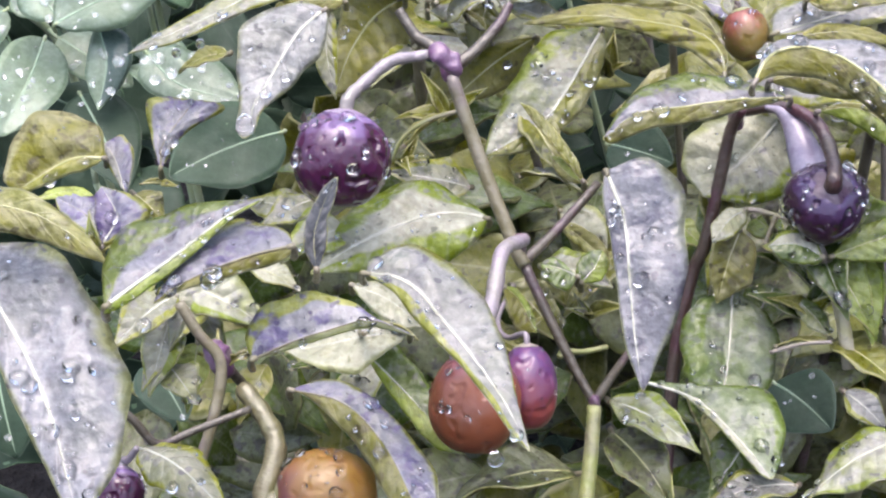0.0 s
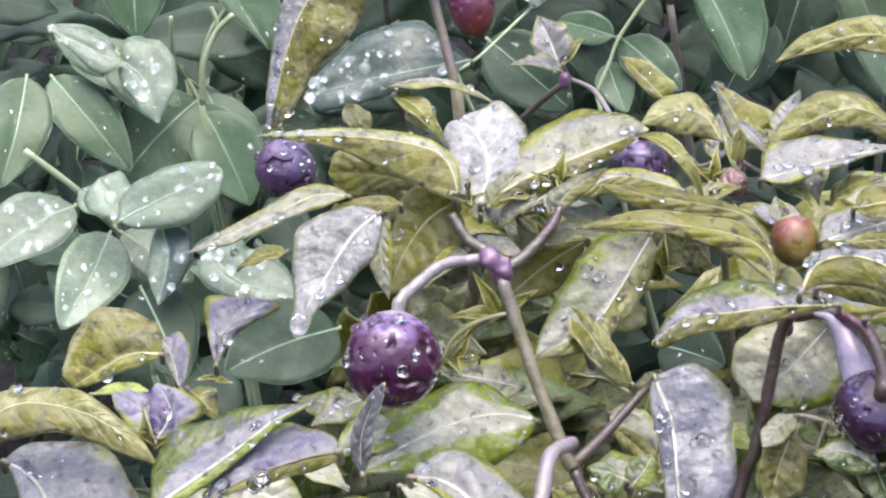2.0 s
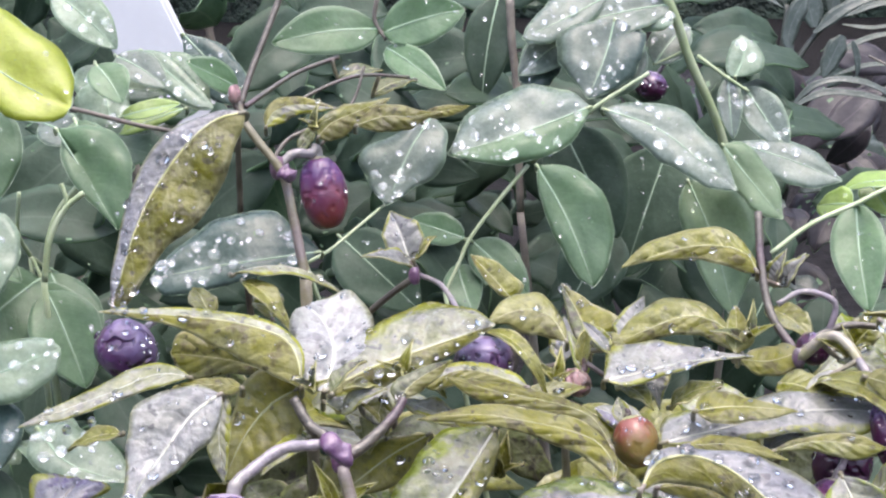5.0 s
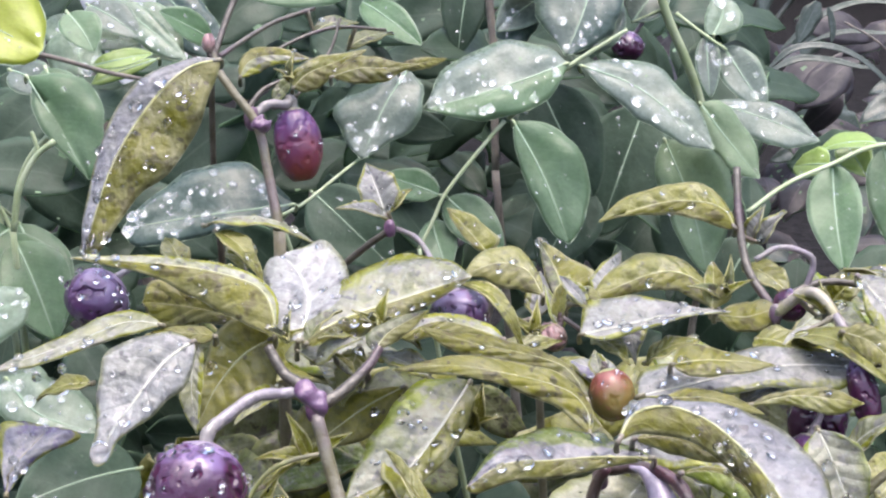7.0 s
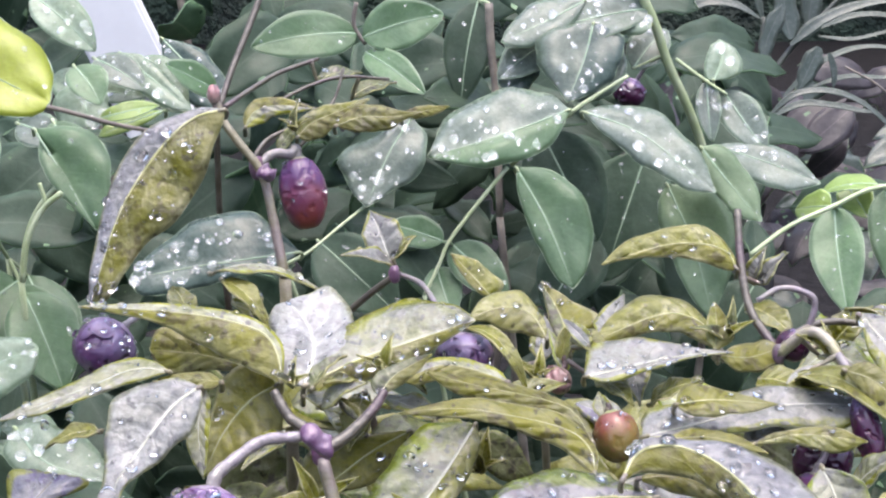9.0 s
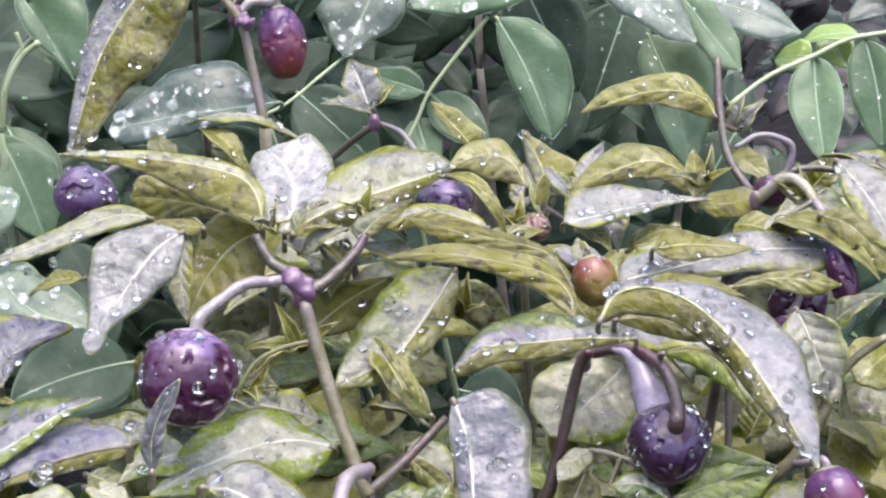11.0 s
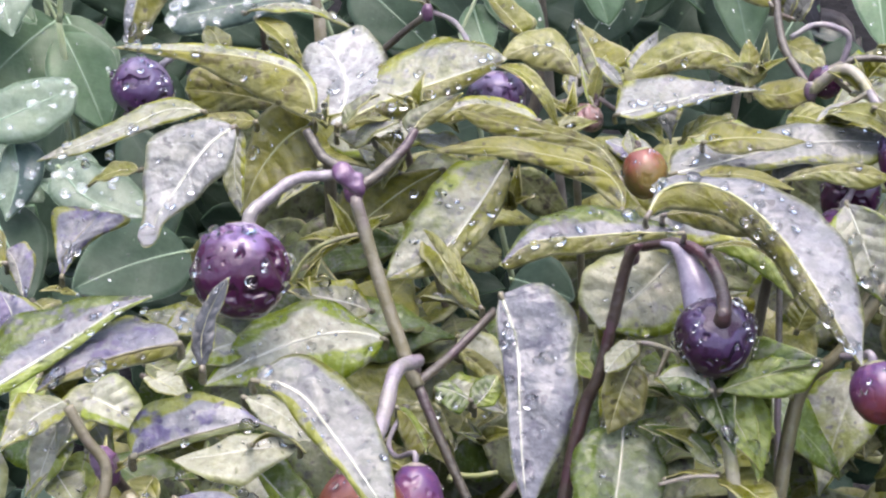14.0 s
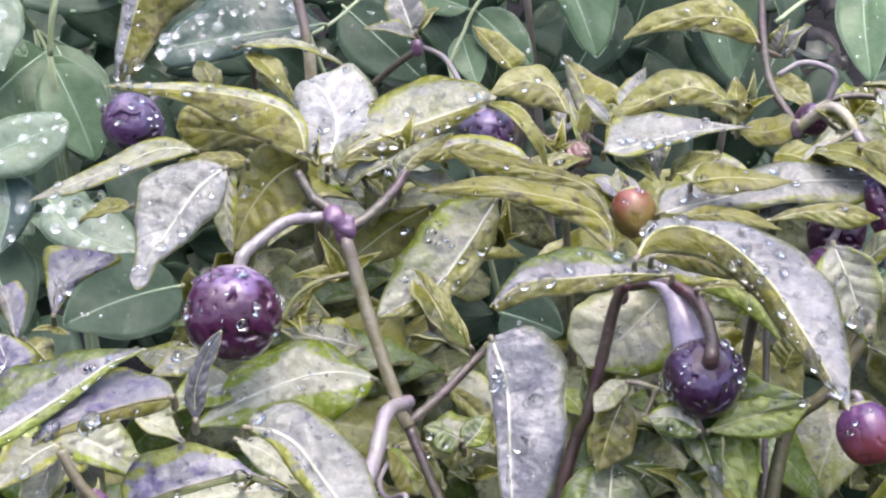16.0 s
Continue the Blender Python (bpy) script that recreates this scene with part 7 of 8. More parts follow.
leaf(pepper_right, (0.0495, 0.3043, 0.3451), (0.0598, 0.2885, 0.3303), (-0.0559, -0.7018, 0.7102), 0.0113, .1, 10, "lime", (0.0438, 0.3073, 0.3494))
leaf(pepper_right, (0.0519, 0.2936, 0.3264), (0.0653, 0.2813, 0.3205), (0.1906, -0.2458, 0.9504), 0.0113, .1, 10, "green", (0.0529, 0.3026, 0.3215))
leaf(pepper_right, (0.0528, 0.2834, 0.3198), (0.0614, 0.2775, 0.3133), (0.2040, -0.5693, 0.7964), 0.0075, .1, 10, "lilac", (0.0538, 0.2922, 0.3149))
leaf(pepper_front, (-0.0261, 0.3270, 0.3518), (-0.0452, 0.3227, 0.3591), (0.4086, -0.4546, 0.7914), 0.0111, .08, 10, "pale", (-0.0262, 0.3363, 0.3474))
leaf(pepper_front, (0.0063, 0.3194, 0.3340), (-0.0060, 0.3258, 0.3469), (0.1843, -0.7989, 0.5725), 0.0119, .08, 10, "green", (0.0070, 0.3280, 0.3289))
leaf(pepper_front, (-0.0609, 0.3077, 0.3564), (-0.0775, 0.3156, 0.3571), (-0.0575, -0.2123, 0.9755), 0.0096, .08, 10, "pale", (-0.0619, 0.3162, 0.3522))
leaf(pepper_front, (-0.0849, 0.2776, 0.3539), (-0.0943, 0.2617, 0.3521), (0.3333, -0.2953, 0.8954), 0.0105, .1, 10, "pale", (-0.0871, 0.2869, 0.3494))
leaf(pepper_front, (-0.0838, 0.2832, 0.3528), (-0.0670, 0.2779, 0.3454), (0.2095, -0.5054, 0.8370), 0.0120, .1, 10, "mottled", (-0.0870, 0.2921, 0.3486))
leaf(pepper_front, (-0.0052, 0.2705, 0.3110), (-0.0306, 0.2583, 0.3136), (0.0391, 0.1295, 0.9908), 0.0166, .1, 10, "dark", (-0.0020, 0.2669, 0.3134))
leaf(pepper_front, (-0.0878, 0.2743, 0.3390), (-0.0817, 0.2676, 0.3346), (0.1830, -0.4127, 0.8923), 0.0084, .1, 10, "mottled", (-0.0910, 0.2833, 0.3344))
leaf(pepper_front, (-0.0888, 0.2759, 0.3422), (-0.0921, 0.2665, 0.3384), (0.0597, -0.3914, 0.9183), 0.0048, .1, 10, "pale", (-0.0913, 0.2851, 0.3377))
leaf(pepper_front, (-0.0170, 0.2998, 0.3405), (-0.0053, 0.2932, 0.3280), (0.3036, -0.6975, 0.6491), 0.0099, .1, 10, "green", (-0.0162, 0.2954, 0.3428))
leaf(pepper_front, (-0.0543, 0.2792, 0.3231), (-0.0435, 0.2923, 0.3318), (0.0656, -0.5934, 0.8022), 0.0086, .1, 10, "mottled", (-0.0563, 0.2870, 0.3175))
leaf(pepper_front, (-0.0122, 0.3341, 0.3665), (-0.0025, 0.3183, 0.3545), (0.2928, -0.4594, 0.8386), 0.0091, .1, 20, "green", (-0.0128, 0.3440, 0.3631))
leaf(pepper_front, (-0.0140, 0.3239, 0.3554), (0.0000, 0.3183, 0.3543), (0.1699, 0.2438, 0.9548), 0.0064, .1, 20, "mottled", (-0.0151, 0.3334, 0.3513))
leaf(pepper_front, (-0.0228, 0.3350, 0.3568), (-0.0035, 0.3306, 0.3575), (0.0289, 0.2946, 0.9552), 0.0080, .1, 10, "mottled", (-0.0241, 0.3444, 0.3528))
leaf(pepper_right, (-0.0096, 0.3061, 0.3411), (0.0052, 0.2997, 0.3394), (-0.0484, -0.3492, 0.9358), 0.0100, .1, 10, "mottled", (-0.0106, 0.3153, 0.3365))
leaf(pepper_right, (0.0084, 0.3208, 0.3369), (-0.0064, 0.3050, 0.3285), (-0.1983, -0.3071, 0.9308), 0.0078, .1, 10, "green", (0.0091, 0.3303, 0.3325))
leaf(pepper_right, (0.0400, 0.2946, 0.3250), (0.0512, 0.2893, 0.3289), (-0.1444, 0.3794, 0.9139), 0.0033, .1, 10, "green", (0.0405, 0.3035, 0.3196))
leaf(pepper_right, (0.0388, 0.3055, 0.3444), (0.0510, 0.2981, 0.3447), (-0.0473, -0.0354, 0.9983), 0.0075, .1, 10, "lime", (0.0415, 0.3086, 0.3496))
leaf(pepper_right, (0.0600, 0.3096, 0.3481), (0.0678, 0.2991, 0.3420), (-0.0171, -0.5147, 0.8572), 0.0114, .1, 10, "green", (0.0613, 0.3191, 0.3441))
leaf(pepper_right, (0.0491, 0.3088, 0.3427), (0.0729, 0.2977, 0.3529), (-0.4896, -0.2955, 0.8204), 0.0120, .12, 10, "deep", (0.0438, 0.3073, 0.3494))
leaf(pepper_right, (0.0808, 0.3186, 0.3797), (0.0884, 0.3083, 0.3599), (-0.0619, -0.8954, 0.4409), 0.0154, .1, 10, "mottled", (0.0829, 0.3280, 0.3768))
leaf(pepper_front, (-0.0733, 0.3446, 0.3869), (-0.0589, 0.3390, 0.3942), (-0.5127, -0.2587, 0.8187), 0.0067, .1, 10, "green", (-0.0759, 0.3543, 0.3835))
leaf(pepper_front, (-0.0293, 0.3409, 0.3882), (-0.0186, 0.3384, 0.3944), (-0.5168, -0.5364, 0.6672), 0.0052, .1, 10, "pale", (-0.0308, 0.3506, 0.3846))
leaf(pepper_middle, (0.0137, 0.3703, 0.3785), (0.0293, 0.3712, 0.3842), (-0.2833, -0.4415, 0.8514), 0.0086, .1, 10, "green", (0.0133, 0.3798, 0.3751))
leaf(pepper_middle, (0.0515, 0.3769, 0.3763), (0.0635, 0.3722, 0.3839), (-0.5765, -0.1970, 0.7930), 0.0087, .1, 10, "green", (0.0522, 0.3866, 0.3728))
leaf(pepper_middle, (0.0432, 0.4120, 0.3845), (0.0616, 0.4114, 0.3912), (-0.3320, -0.2696, 0.9040), 0.0094, .15, 10, "lilac", (0.0435, 0.4216, 0.3816))
leaf(pepper_middle, (0.0878, 0.3721, 0.3824), (0.0986, 0.3602, 0.3876), (-0.4019, 0.0329, 0.9151), 0.0087, .12, 10, "pale", (0.0815, 0.3754, 0.3829))
leaf(pepper_middle, (0.0893, 0.3245, 0.3723), (0.0999, 0.3200, 0.3833), (-0.7468, -0.2531, 0.6150), 0.0078, .12, 10, "pale", (0.0937, 0.3207, 0.3659))
leaf(pepper_middle, (0.1008, 0.3918, 0.3871), (0.1106, 0.3921, 0.3978), (-0.5622, -0.6328, 0.5324), 0.0092, .12, 10, "green", (0.0884, 0.3943, 0.3854))
leaf(pepper_middle, (0.0361, 0.3449, 0.3829), (0.0354, 0.3508, 0.3877), (-0.0871, -0.6354, 0.7672), 0.0046, .05, 30, "pale", (0.0371, 0.3447, 0.3858))
leaf(pepper_right, (0.0485, 0.3057, 0.3477), (0.0536, 0.2870, 0.3358), (-0.1675, -0.5612, 0.8106), 0.0099, .1, 25, "deep", (0.0438, 0.3073, 0.3494))
leaf(pepper_right, (0.0276, 0.3247, 0.3470), (0.0334, 0.3117, 0.3334), (-0.0583, -0.7343, 0.6763), 0.0092, .1, 10, "deep", (0.0290, 0.3158, 0.3501))
leaf(pepper_right, (-0.0064, 0.3199, 0.3350), (0.0027, 0.3125, 0.3316), (0.0009, -0.4179, 0.9085), 0.0105, .1, 10, "deep", (-0.0072, 0.3293, 0.3306))
leaf(pepper_right, (0.0719, 0.3190, 0.3495), (0.0769, 0.3223, 0.3592), (-0.4825, -0.7245, 0.4923), 0.0079, .1, 10, "green", (0.0735, 0.3277, 0.3446))
leaf(pepper_back, (-0.0396, 0.4857, 0.4484), (-0.0260, 0.4969, 0.4508), (0.1663, -0.3950, 0.9035), 0.0072, .1, 10, "dark", (-0.0414, 0.4844, 0.4548))
leaf(pepper_back, (-0.0291, 0.4858, 0.4431), (-0.0152, 0.4970, 0.4472), (0.0891, -0.4404, 0.8934), 0.0072, .1, 10, "dark", (-0.0266, 0.4822, 0.4497))
leaf(pepper_middle, (0.0372, 0.3337, 0.3701), (0.0761, 0.3156, 0.3692), (-0.1159, -0.2947, 0.9485), 0.0169, .2, -30, "lilac", (0.0379, 0.3433, 0.3664))
leaf(pepper_middle, (0.0763, 0.3651, 0.3861), (0.0896, 0.3558, 0.3833), (-0.1053, -0.4204, 0.9012), 0.0099, .15, 10, "green", (0.0802, 0.3732, 0.3806))
leaf(pepper_middle, (0.0632, 0.3609, 0.3816), (0.0732, 0.3473, 0.3790), (-0.1784, -0.3105, 0.9337), 0.0083, .15, 10, "lilac", (0.0644, 0.3710, 0.3786))
leaf(pepper_middle, (0.0271, 0.3601, 0.3818), (0.0375, 0.3519, 0.3760), (0.0749, -0.5132, 0.8550), 0.0083, .12, 10, "green", (0.0272, 0.3701, 0.3790))
leaf(pepper_middle, (0.0932, 0.3730, 0.3896), (0.1037, 0.3581, 0.3854), (-0.1243, -0.3468, 0.9297), 0.0101, .2, 10, "mottled", (0.0878, 0.3720, 0.3941))
leaf(pepper_right, (0.0554, 0.3112, 0.3383), (0.0737, 0.3059, 0.3468), (-0.4567, -0.1880, 0.8696), 0.0090, .1, 10, "lime", (0.0564, 0.3202, 0.3335))
leaf(pepper_right, (0.0593, 0.3087, 0.3417), (0.0606, 0.2921, 0.3267), (-0.1395, -0.6684, 0.7306), 0.0092, .08, 15, "lime", (0.0610, 0.3181, 0.3376))
leaf(pepper_right, (0.0398, 0.3304, 0.3383), (0.0455, 0.3172, 0.3360), (-0.1291, -0.2226, 0.9663), 0.0080, .1, 10, "lime", (0.0405, 0.3402, 0.3340))
leaf(pepper_right, (0.0422, 0.3140, 0.3290), (0.0337, 0.3042, 0.3201), (-0.2005, -0.5602, 0.8037), 0.0105, .1, 10, "deep", (0.0438, 0.3233, 0.3247))
leaf(pepper_front, (-0.0248, 0.2902, 0.3344), (-0.0126, 0.2834, 0.3314), (0.0857, -0.2760, 0.9573), 0.0085, .1, 10, "green", (-0.0194, 0.2851, 0.3404))
leaf(pepper_front, (-0.0327, 0.2881, 0.3425), (-0.0268, 0.2833, 0.3329), (0.3050, -0.7613, 0.5722), 0.0060, .1, 10, "lime", (-0.0341, 0.2972, 0.3384))
leaf(pepper_middle, (0.0217, 0.3408, 0.3334), (0.0294, 0.3322, 0.3285), (0.0939, -0.4265, 0.8996), 0.0069, .1, 10, "lime", (0.0218, 0.3504, 0.3293))
leaf(pepper_front, (-0.0875, 0.2791, 0.3472), (-0.0908, 0.2662, 0.3372), (0.2200, -0.6321, 0.7430), 0.0089, .1, 10, "mottled", (-0.0900, 0.2882, 0.3429))
leaf(pepper_front, (-0.0840, 0.2847, 0.3383), (-0.0852, 0.2717, 0.3293), (0.2280, -0.5680, 0.7908), 0.0074, .1, 10, "lime", (-0.0864, 0.2938, 0.3339))
leaf(pepper_front, (-0.0694, 0.2822, 0.3334), (-0.0745, 0.2707, 0.3266), (0.1711, -0.5533, 0.8152), 0.0073, .1, 10, "green", (-0.0729, 0.2750, 0.3304))
leaf(pepper_right, (0.0033, 0.2819, 0.3209), (0.0214, 0.2703, 0.3154), (0.0885, -0.3102, 0.9465), 0.0109, .1, 20, "mottled", (0.0028, 0.2908, 0.3157))
leaf(pepper_right, (0.0342, 0.2854, 0.3093), (0.0233, 0.2740, 0.3000), (-0.1947, -0.4976, 0.8453), 0.0113, .1, 10, "deep", (0.0356, 0.2942, 0.3041))
leaf(pepper_front, (-0.0206, 0.3662, 0.3831), (-0.0243, 0.3569, 0.3717), (-0.0300, -0.7662, 0.6419), 0.0084, .1, 10, "green", (-0.0209, 0.3763, 0.3806))
leaf(pepper_front, (-0.0162, 0.3641, 0.3925), (-0.0051, 0.3572, 0.3860), (0.1970, -0.4828, 0.8533), 0.0083, .1, 10, "green", (-0.0173, 0.3741, 0.3900))
leaf(pepper_middle, (0.0325, 0.3840, 0.3927), (0.0420, 0.3763, 0.3874), (0.0448, -0.5269, 0.8488), 0.0073, .1, 10, "green", (0.0315, 0.3832, 0.3896))
leaf(pepper_middle, (0.0356, 0.3781, 0.3913), (0.0296, 0.3853, 0.3968), (-0.1138, -0.6584, 0.7440), 0.0044, .1, 20, "lilac", (0.0315, 0.3832, 0.3896))
leaf(pepper_front, (-0.0784, 0.2850, 0.3532), (-0.0865, 0.2719, 0.3444), (0.0359, -0.5728, 0.8189), 0.0102, .1, 10, "pale", (-0.0804, 0.2942, 0.3491))
leaf(pepper_front, (-0.0862, 0.2867, 0.3497), (-0.0763, 0.2775, 0.3386), (0.3722, -0.5258, 0.7649), 0.0085, .1, 10, "mottled", (-0.0893, 0.2957, 0.3457))
leaf(pepper_front, (-0.0716, 0.2920, 0.3523), (-0.0608, 0.2870, 0.3488), (0.1641, -0.2886, 0.9433), 0.0067, .1, 10, "cream", (-0.0745, 0.3011, 0.3480))
leaf(pepper_front, (-0.0430, 0.3026, 0.3509), (-0.0299, 0.3105, 0.3526), (0.0602, -0.2945, 0.9538), 0.0075, .1, 10, "pale", (-0.0449, 0.3110, 0.3465))
leaf(pepper_front, (-0.0930, 0.2872, 0.3548), (-0.0967, 0.2773, 0.3495), (0.1354, -0.5040, 0.8530), 0.0073, .1, 10, "lime", (-0.0955, 0.2965, 0.3508))
leaf(pepper_middle, (0.0048, 0.3722, 0.3979), (0.0208, 0.3590, 0.3836), (0.2292, -0.5742, 0.7860), 0.0048, .28, 20, "green", (0.0045, 0.3823, 0.3956))
leaf(pepper_middle, (0.0288, 0.3820, 0.3849), (0.0328, 0.3901, 0.3961), (-0.1174, -0.7857, 0.6073), 0.0044, .1, 30, "green", (0.0300, 0.3825, 0.3868))
leaf(pepper_middle, (0.0303, 0.3815, 0.3835), (0.0262, 0.3898, 0.3932), (-0.0214, -0.7630, 0.6461), 0.0038, .1, 30, "mottled", (0.0300, 0.3825, 0.3868))
leaf(pepper_front, (0.0329, 0.3574, 0.3751), (0.0222, 0.3651, 0.3798), (0.1869, -0.3157, 0.9303), 0.0084, .15, 10, "green", (0.0344, 0.3663, 0.3715))
leaf(pepper_middle, (0.0472, 0.3498, 0.3733), (0.0590, 0.3491, 0.3764), (-0.2556, -0.2232, 0.9407), 0.0082, .15, 10, "green", (0.0476, 0.3592, 0.3698))
leaf(pepper_middle, (0.0694, 0.3465, 0.3744), (0.0783, 0.3465, 0.3800), (-0.5123, -0.2517, 0.8211), 0.0082, .15, 10, "lilac", (0.0706, 0.3557, 0.3706))
leaf(pepper_right, (0.0302, 0.3249, 0.3527), (0.0310, 0.3143, 0.3379), (-0.0710, -0.8132, 0.5776), 0.0078, .08, 25, "green", (0.0301, 0.3169, 0.3546))
leaf(pepper_right, (0.0424, 0.3153, 0.3424), (0.0496, 0.3039, 0.3336), (-0.0602, -0.6360, 0.7693), 0.0077, .1, 20, "deep", (0.0392, 0.3099, 0.3498))
leaf(pepper_right, (0.0336, 0.3145, 0.3387), (0.0266, 0.3077, 0.3311), (-0.1661, -0.6556, 0.7367), 0.0078, .1, 10, "pale", (0.0266, 0.3135, 0.3410))
leaf(pepper_right, (0.0559, 0.3052, 0.3381), (0.0638, 0.2964, 0.3354), (-0.0006, -0.2913, 0.9566), 0.0089, .1, 10, "lime", (0.0570, 0.3146, 0.3336))
leaf(pepper_front, (-0.0519, 0.3003, 0.3562), (-0.0650, 0.2910, 0.3540), (0.1061, -0.3683, 0.9236), 0.0122, .1, 10, "mottled", (-0.0528, 0.3098, 0.3520))
leaf(pepper_front, (-0.0593, 0.3065, 0.3604), (-0.0700, 0.2989, 0.3585), (0.1081, -0.3834, 0.9172), 0.0090, .1, 10, "pale", (-0.0604, 0.3160, 0.3564))
leaf(pepper_front, (-0.0720, 0.2958, 0.3533), (-0.0621, 0.2927, 0.3494), (0.2590, -0.3141, 0.9134), 0.0074, .1, 10, "dark", (-0.0749, 0.3049, 0.3492))
leaf(pepper_front, (-0.0202, 0.3631, 0.3735), (-0.0318, 0.3693, 0.3788), (0.1468, -0.4663, 0.8724), 0.0099, .1, 10, "green", (-0.0200, 0.3721, 0.3700))
leaf(pepper_front, (-0.0508, 0.3659, 0.3917), (-0.0611, 0.3709, 0.3961), (0.1227, -0.5034, 0.8553), 0.0071, .1, 10, "green", (-0.0514, 0.3750, 0.3886))
leaf(pepper_front, (-0.1027, 0.3201, 0.3578), (-0.0953, 0.3145, 0.3529), (0.2971, -0.3671, 0.8815), 0.0080, .1, 10, "green", (-0.1062, 0.3293, 0.3542))
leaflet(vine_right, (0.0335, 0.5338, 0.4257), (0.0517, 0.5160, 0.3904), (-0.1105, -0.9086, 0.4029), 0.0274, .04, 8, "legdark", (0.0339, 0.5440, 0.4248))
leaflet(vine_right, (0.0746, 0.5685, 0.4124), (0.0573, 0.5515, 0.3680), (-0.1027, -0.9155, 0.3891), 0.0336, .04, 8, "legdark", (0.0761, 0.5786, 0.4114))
leaflet(vine_right, (0.0021, 0.4987, 0.3931), (0.0197, 0.4847, 0.3790), (-0.1100, -0.7739, 0.6236), 0.0151, .05, 8, "leg", (0.0011, 0.4891, 0.3961))
leaflet(vine_right, (-0.0007, 0.4989, 0.3941), (-0.0188, 0.5097, 0.3986), (-0.2749, -0.7238, 0.6329), 0.0117, .05, 8, "leg", (0.0011, 0.4891, 0.3961))
leaflet(vine_right, (-0.0030, 0.4971, 0.3859), (0.0020, 0.4836, 0.3730), (-0.0544, -0.7003, 0.7118), 0.0122, .05, 8, "leg", (-0.0026, 0.4873, 0.3881))
leaflet(vine_right, (0.1264, 0.4953, 0.4046), (0.1250, 0.4681, 0.3765), (-0.2563, -0.6879, 0.6790), 0.0172, .05, 12, "leg", (0.1277, 0.4869, 0.4085))
leaflet(vine_right, (0.1255, 0.4956, 0.4051), (0.1167, 0.5077, 0.4024), (-0.6558, -0.3267, 0.6806), 0.0127, .05, 8, "leglight", (0.1258, 0.4864, 0.4077))
leaflet(vine_right, (0.1423, 0.5027, 0.4109), (0.1247, 0.5069, 0.4083), (-0.2029, -0.2581, 0.9446), 0.0120, .08, 8, "leglight", (0.1440, 0.4902, 0.4128))
leaflet(vine_right, (0.1444, 0.5018, 0.4092), (0.1474, 0.4832, 0.3769), (-0.2972, -0.8396, 0.4547), 0.0169, .05, 12, "leg", (0.1462, 0.4905, 0.4131))
leaflet(vine_right, (0.1347, 0.5150, 0.4092), (0.1394, 0.5015, 0.4002), (-0.3526, -0.6005, 0.7177), 0.0117, .05, 8, "leglight", (0.1370, 0.5253, 0.4079))
leaflet(vine_right, (0.0882, 0.5196, 0.4438), (0.0881, 0.5070, 0.4253), (-0.1687, -0.8152, 0.5541), 0.0081, .05, 8, "wet", (0.0861, 0.5098, 0.4449))
leaflet(vine_right, (0.0938, 0.5182, 0.4402), (0.1054, 0.5032, 0.4221), (-0.2234, -0.8161, 0.5330), 0.0134, .05, 8, "wet", (0.0916, 0.5085, 0.4413))
leaflet(vine_right, (0.0419, 0.5368, 0.4594), (0.0184, 0.5268, 0.4450), (0.0075, -0.8267, 0.5626), 0.0166, .05, 8, "wet", (0.0433, 0.5471, 0.4590))
leaflet(vine_right, (0.0424, 0.5246, 0.4376), (0.0592, 0.5351, 0.4585), (-0.1046, -0.8525, 0.5121), 0.0225, .05, 8, "wet", (0.0427, 0.5341, 0.4359))
leaflet(vine_right, (0.0604, 0.5446, 0.4520), (0.0434, 0.5572, 0.4648), (-0.0624, -0.7508, 0.6576), 0.0183, .05, 8, "wet", (0.0621, 0.5540, 0.4507))
leaflet(vine_right, (0.0652, 0.5334, 0.4472), (0.0777, 0.5430, 0.4599), (-0.0334, -0.7827, 0.6215), 0.0140, .05, 8, "wet", (0.0757, 0.5335, 0.4519))
leaflet(vine_right, (-0.0304, 0.5476, 0.4591), (-0.0659, 0.5342, 0.4561), (0.2601, -0.8043, 0.5343), 0.0189, .05, 8, "leg", (-0.0301, 0.5477, 0.4598))
leaflet(vine_right, (-0.0285, 0.5476, 0.4577), (-0.0000, 0.5489, 0.4657), (-0.0443, -0.9485, 0.3138), 0.0185, .05, 8, "leg", (-0.0288, 0.5476, 0.4575))
leaflet(vine_right, (-0.0275, 0.5473, 0.4526), (-0.0069, 0.5266, 0.4403), (-0.2770, -0.6800, 0.6789), 0.0122, .05, 8, "leg", (-0.0275, 0.5475, 0.4552))
leaflet(vine_right, (0.0127, 0.5690, 0.4689), (0.0061, 0.5560, 0.4333), (-0.0174, -0.9379, 0.3464), 0.0176, .05, 8, "legdark", (0.0163, 0.5589, 0.4686))
leaflet(vine_left, (-0.1341, 0.5122, 0.4750), (-0.1133, 0.5057, 0.4573), (0.1932, -0.8270, 0.5279), 0.0154, .05, 8, "wetpale", (-0.1372, 0.5221, 0.4750))
leaflet(vine_left, (-0.1176, 0.5137, 0.4436), (-0.0987, 0.5073, 0.4425), (-0.1725, -0.6368, 0.7515), 0.0115, .05, 8, "wetpale", (-0.1206, 0.5238, 0.4426))
leaflet(vine_left, (-0.1014, 0.5171, 0.4433), (-0.0835, 0.5093, 0.4368), (-0.0073, -0.6546, 0.7559), 0.0115, .05, 8, "wetpale", (-0.1041, 0.5273, 0.4425))
leaflet(vine_left, (-0.1527, 0.4936, 0.4411), (-0.1527, 0.4780, 0.4086), (0.3076, -0.8573, 0.4127), 0.0241, .04, 8, "leg", (-0.1557, 0.5034, 0.4405))
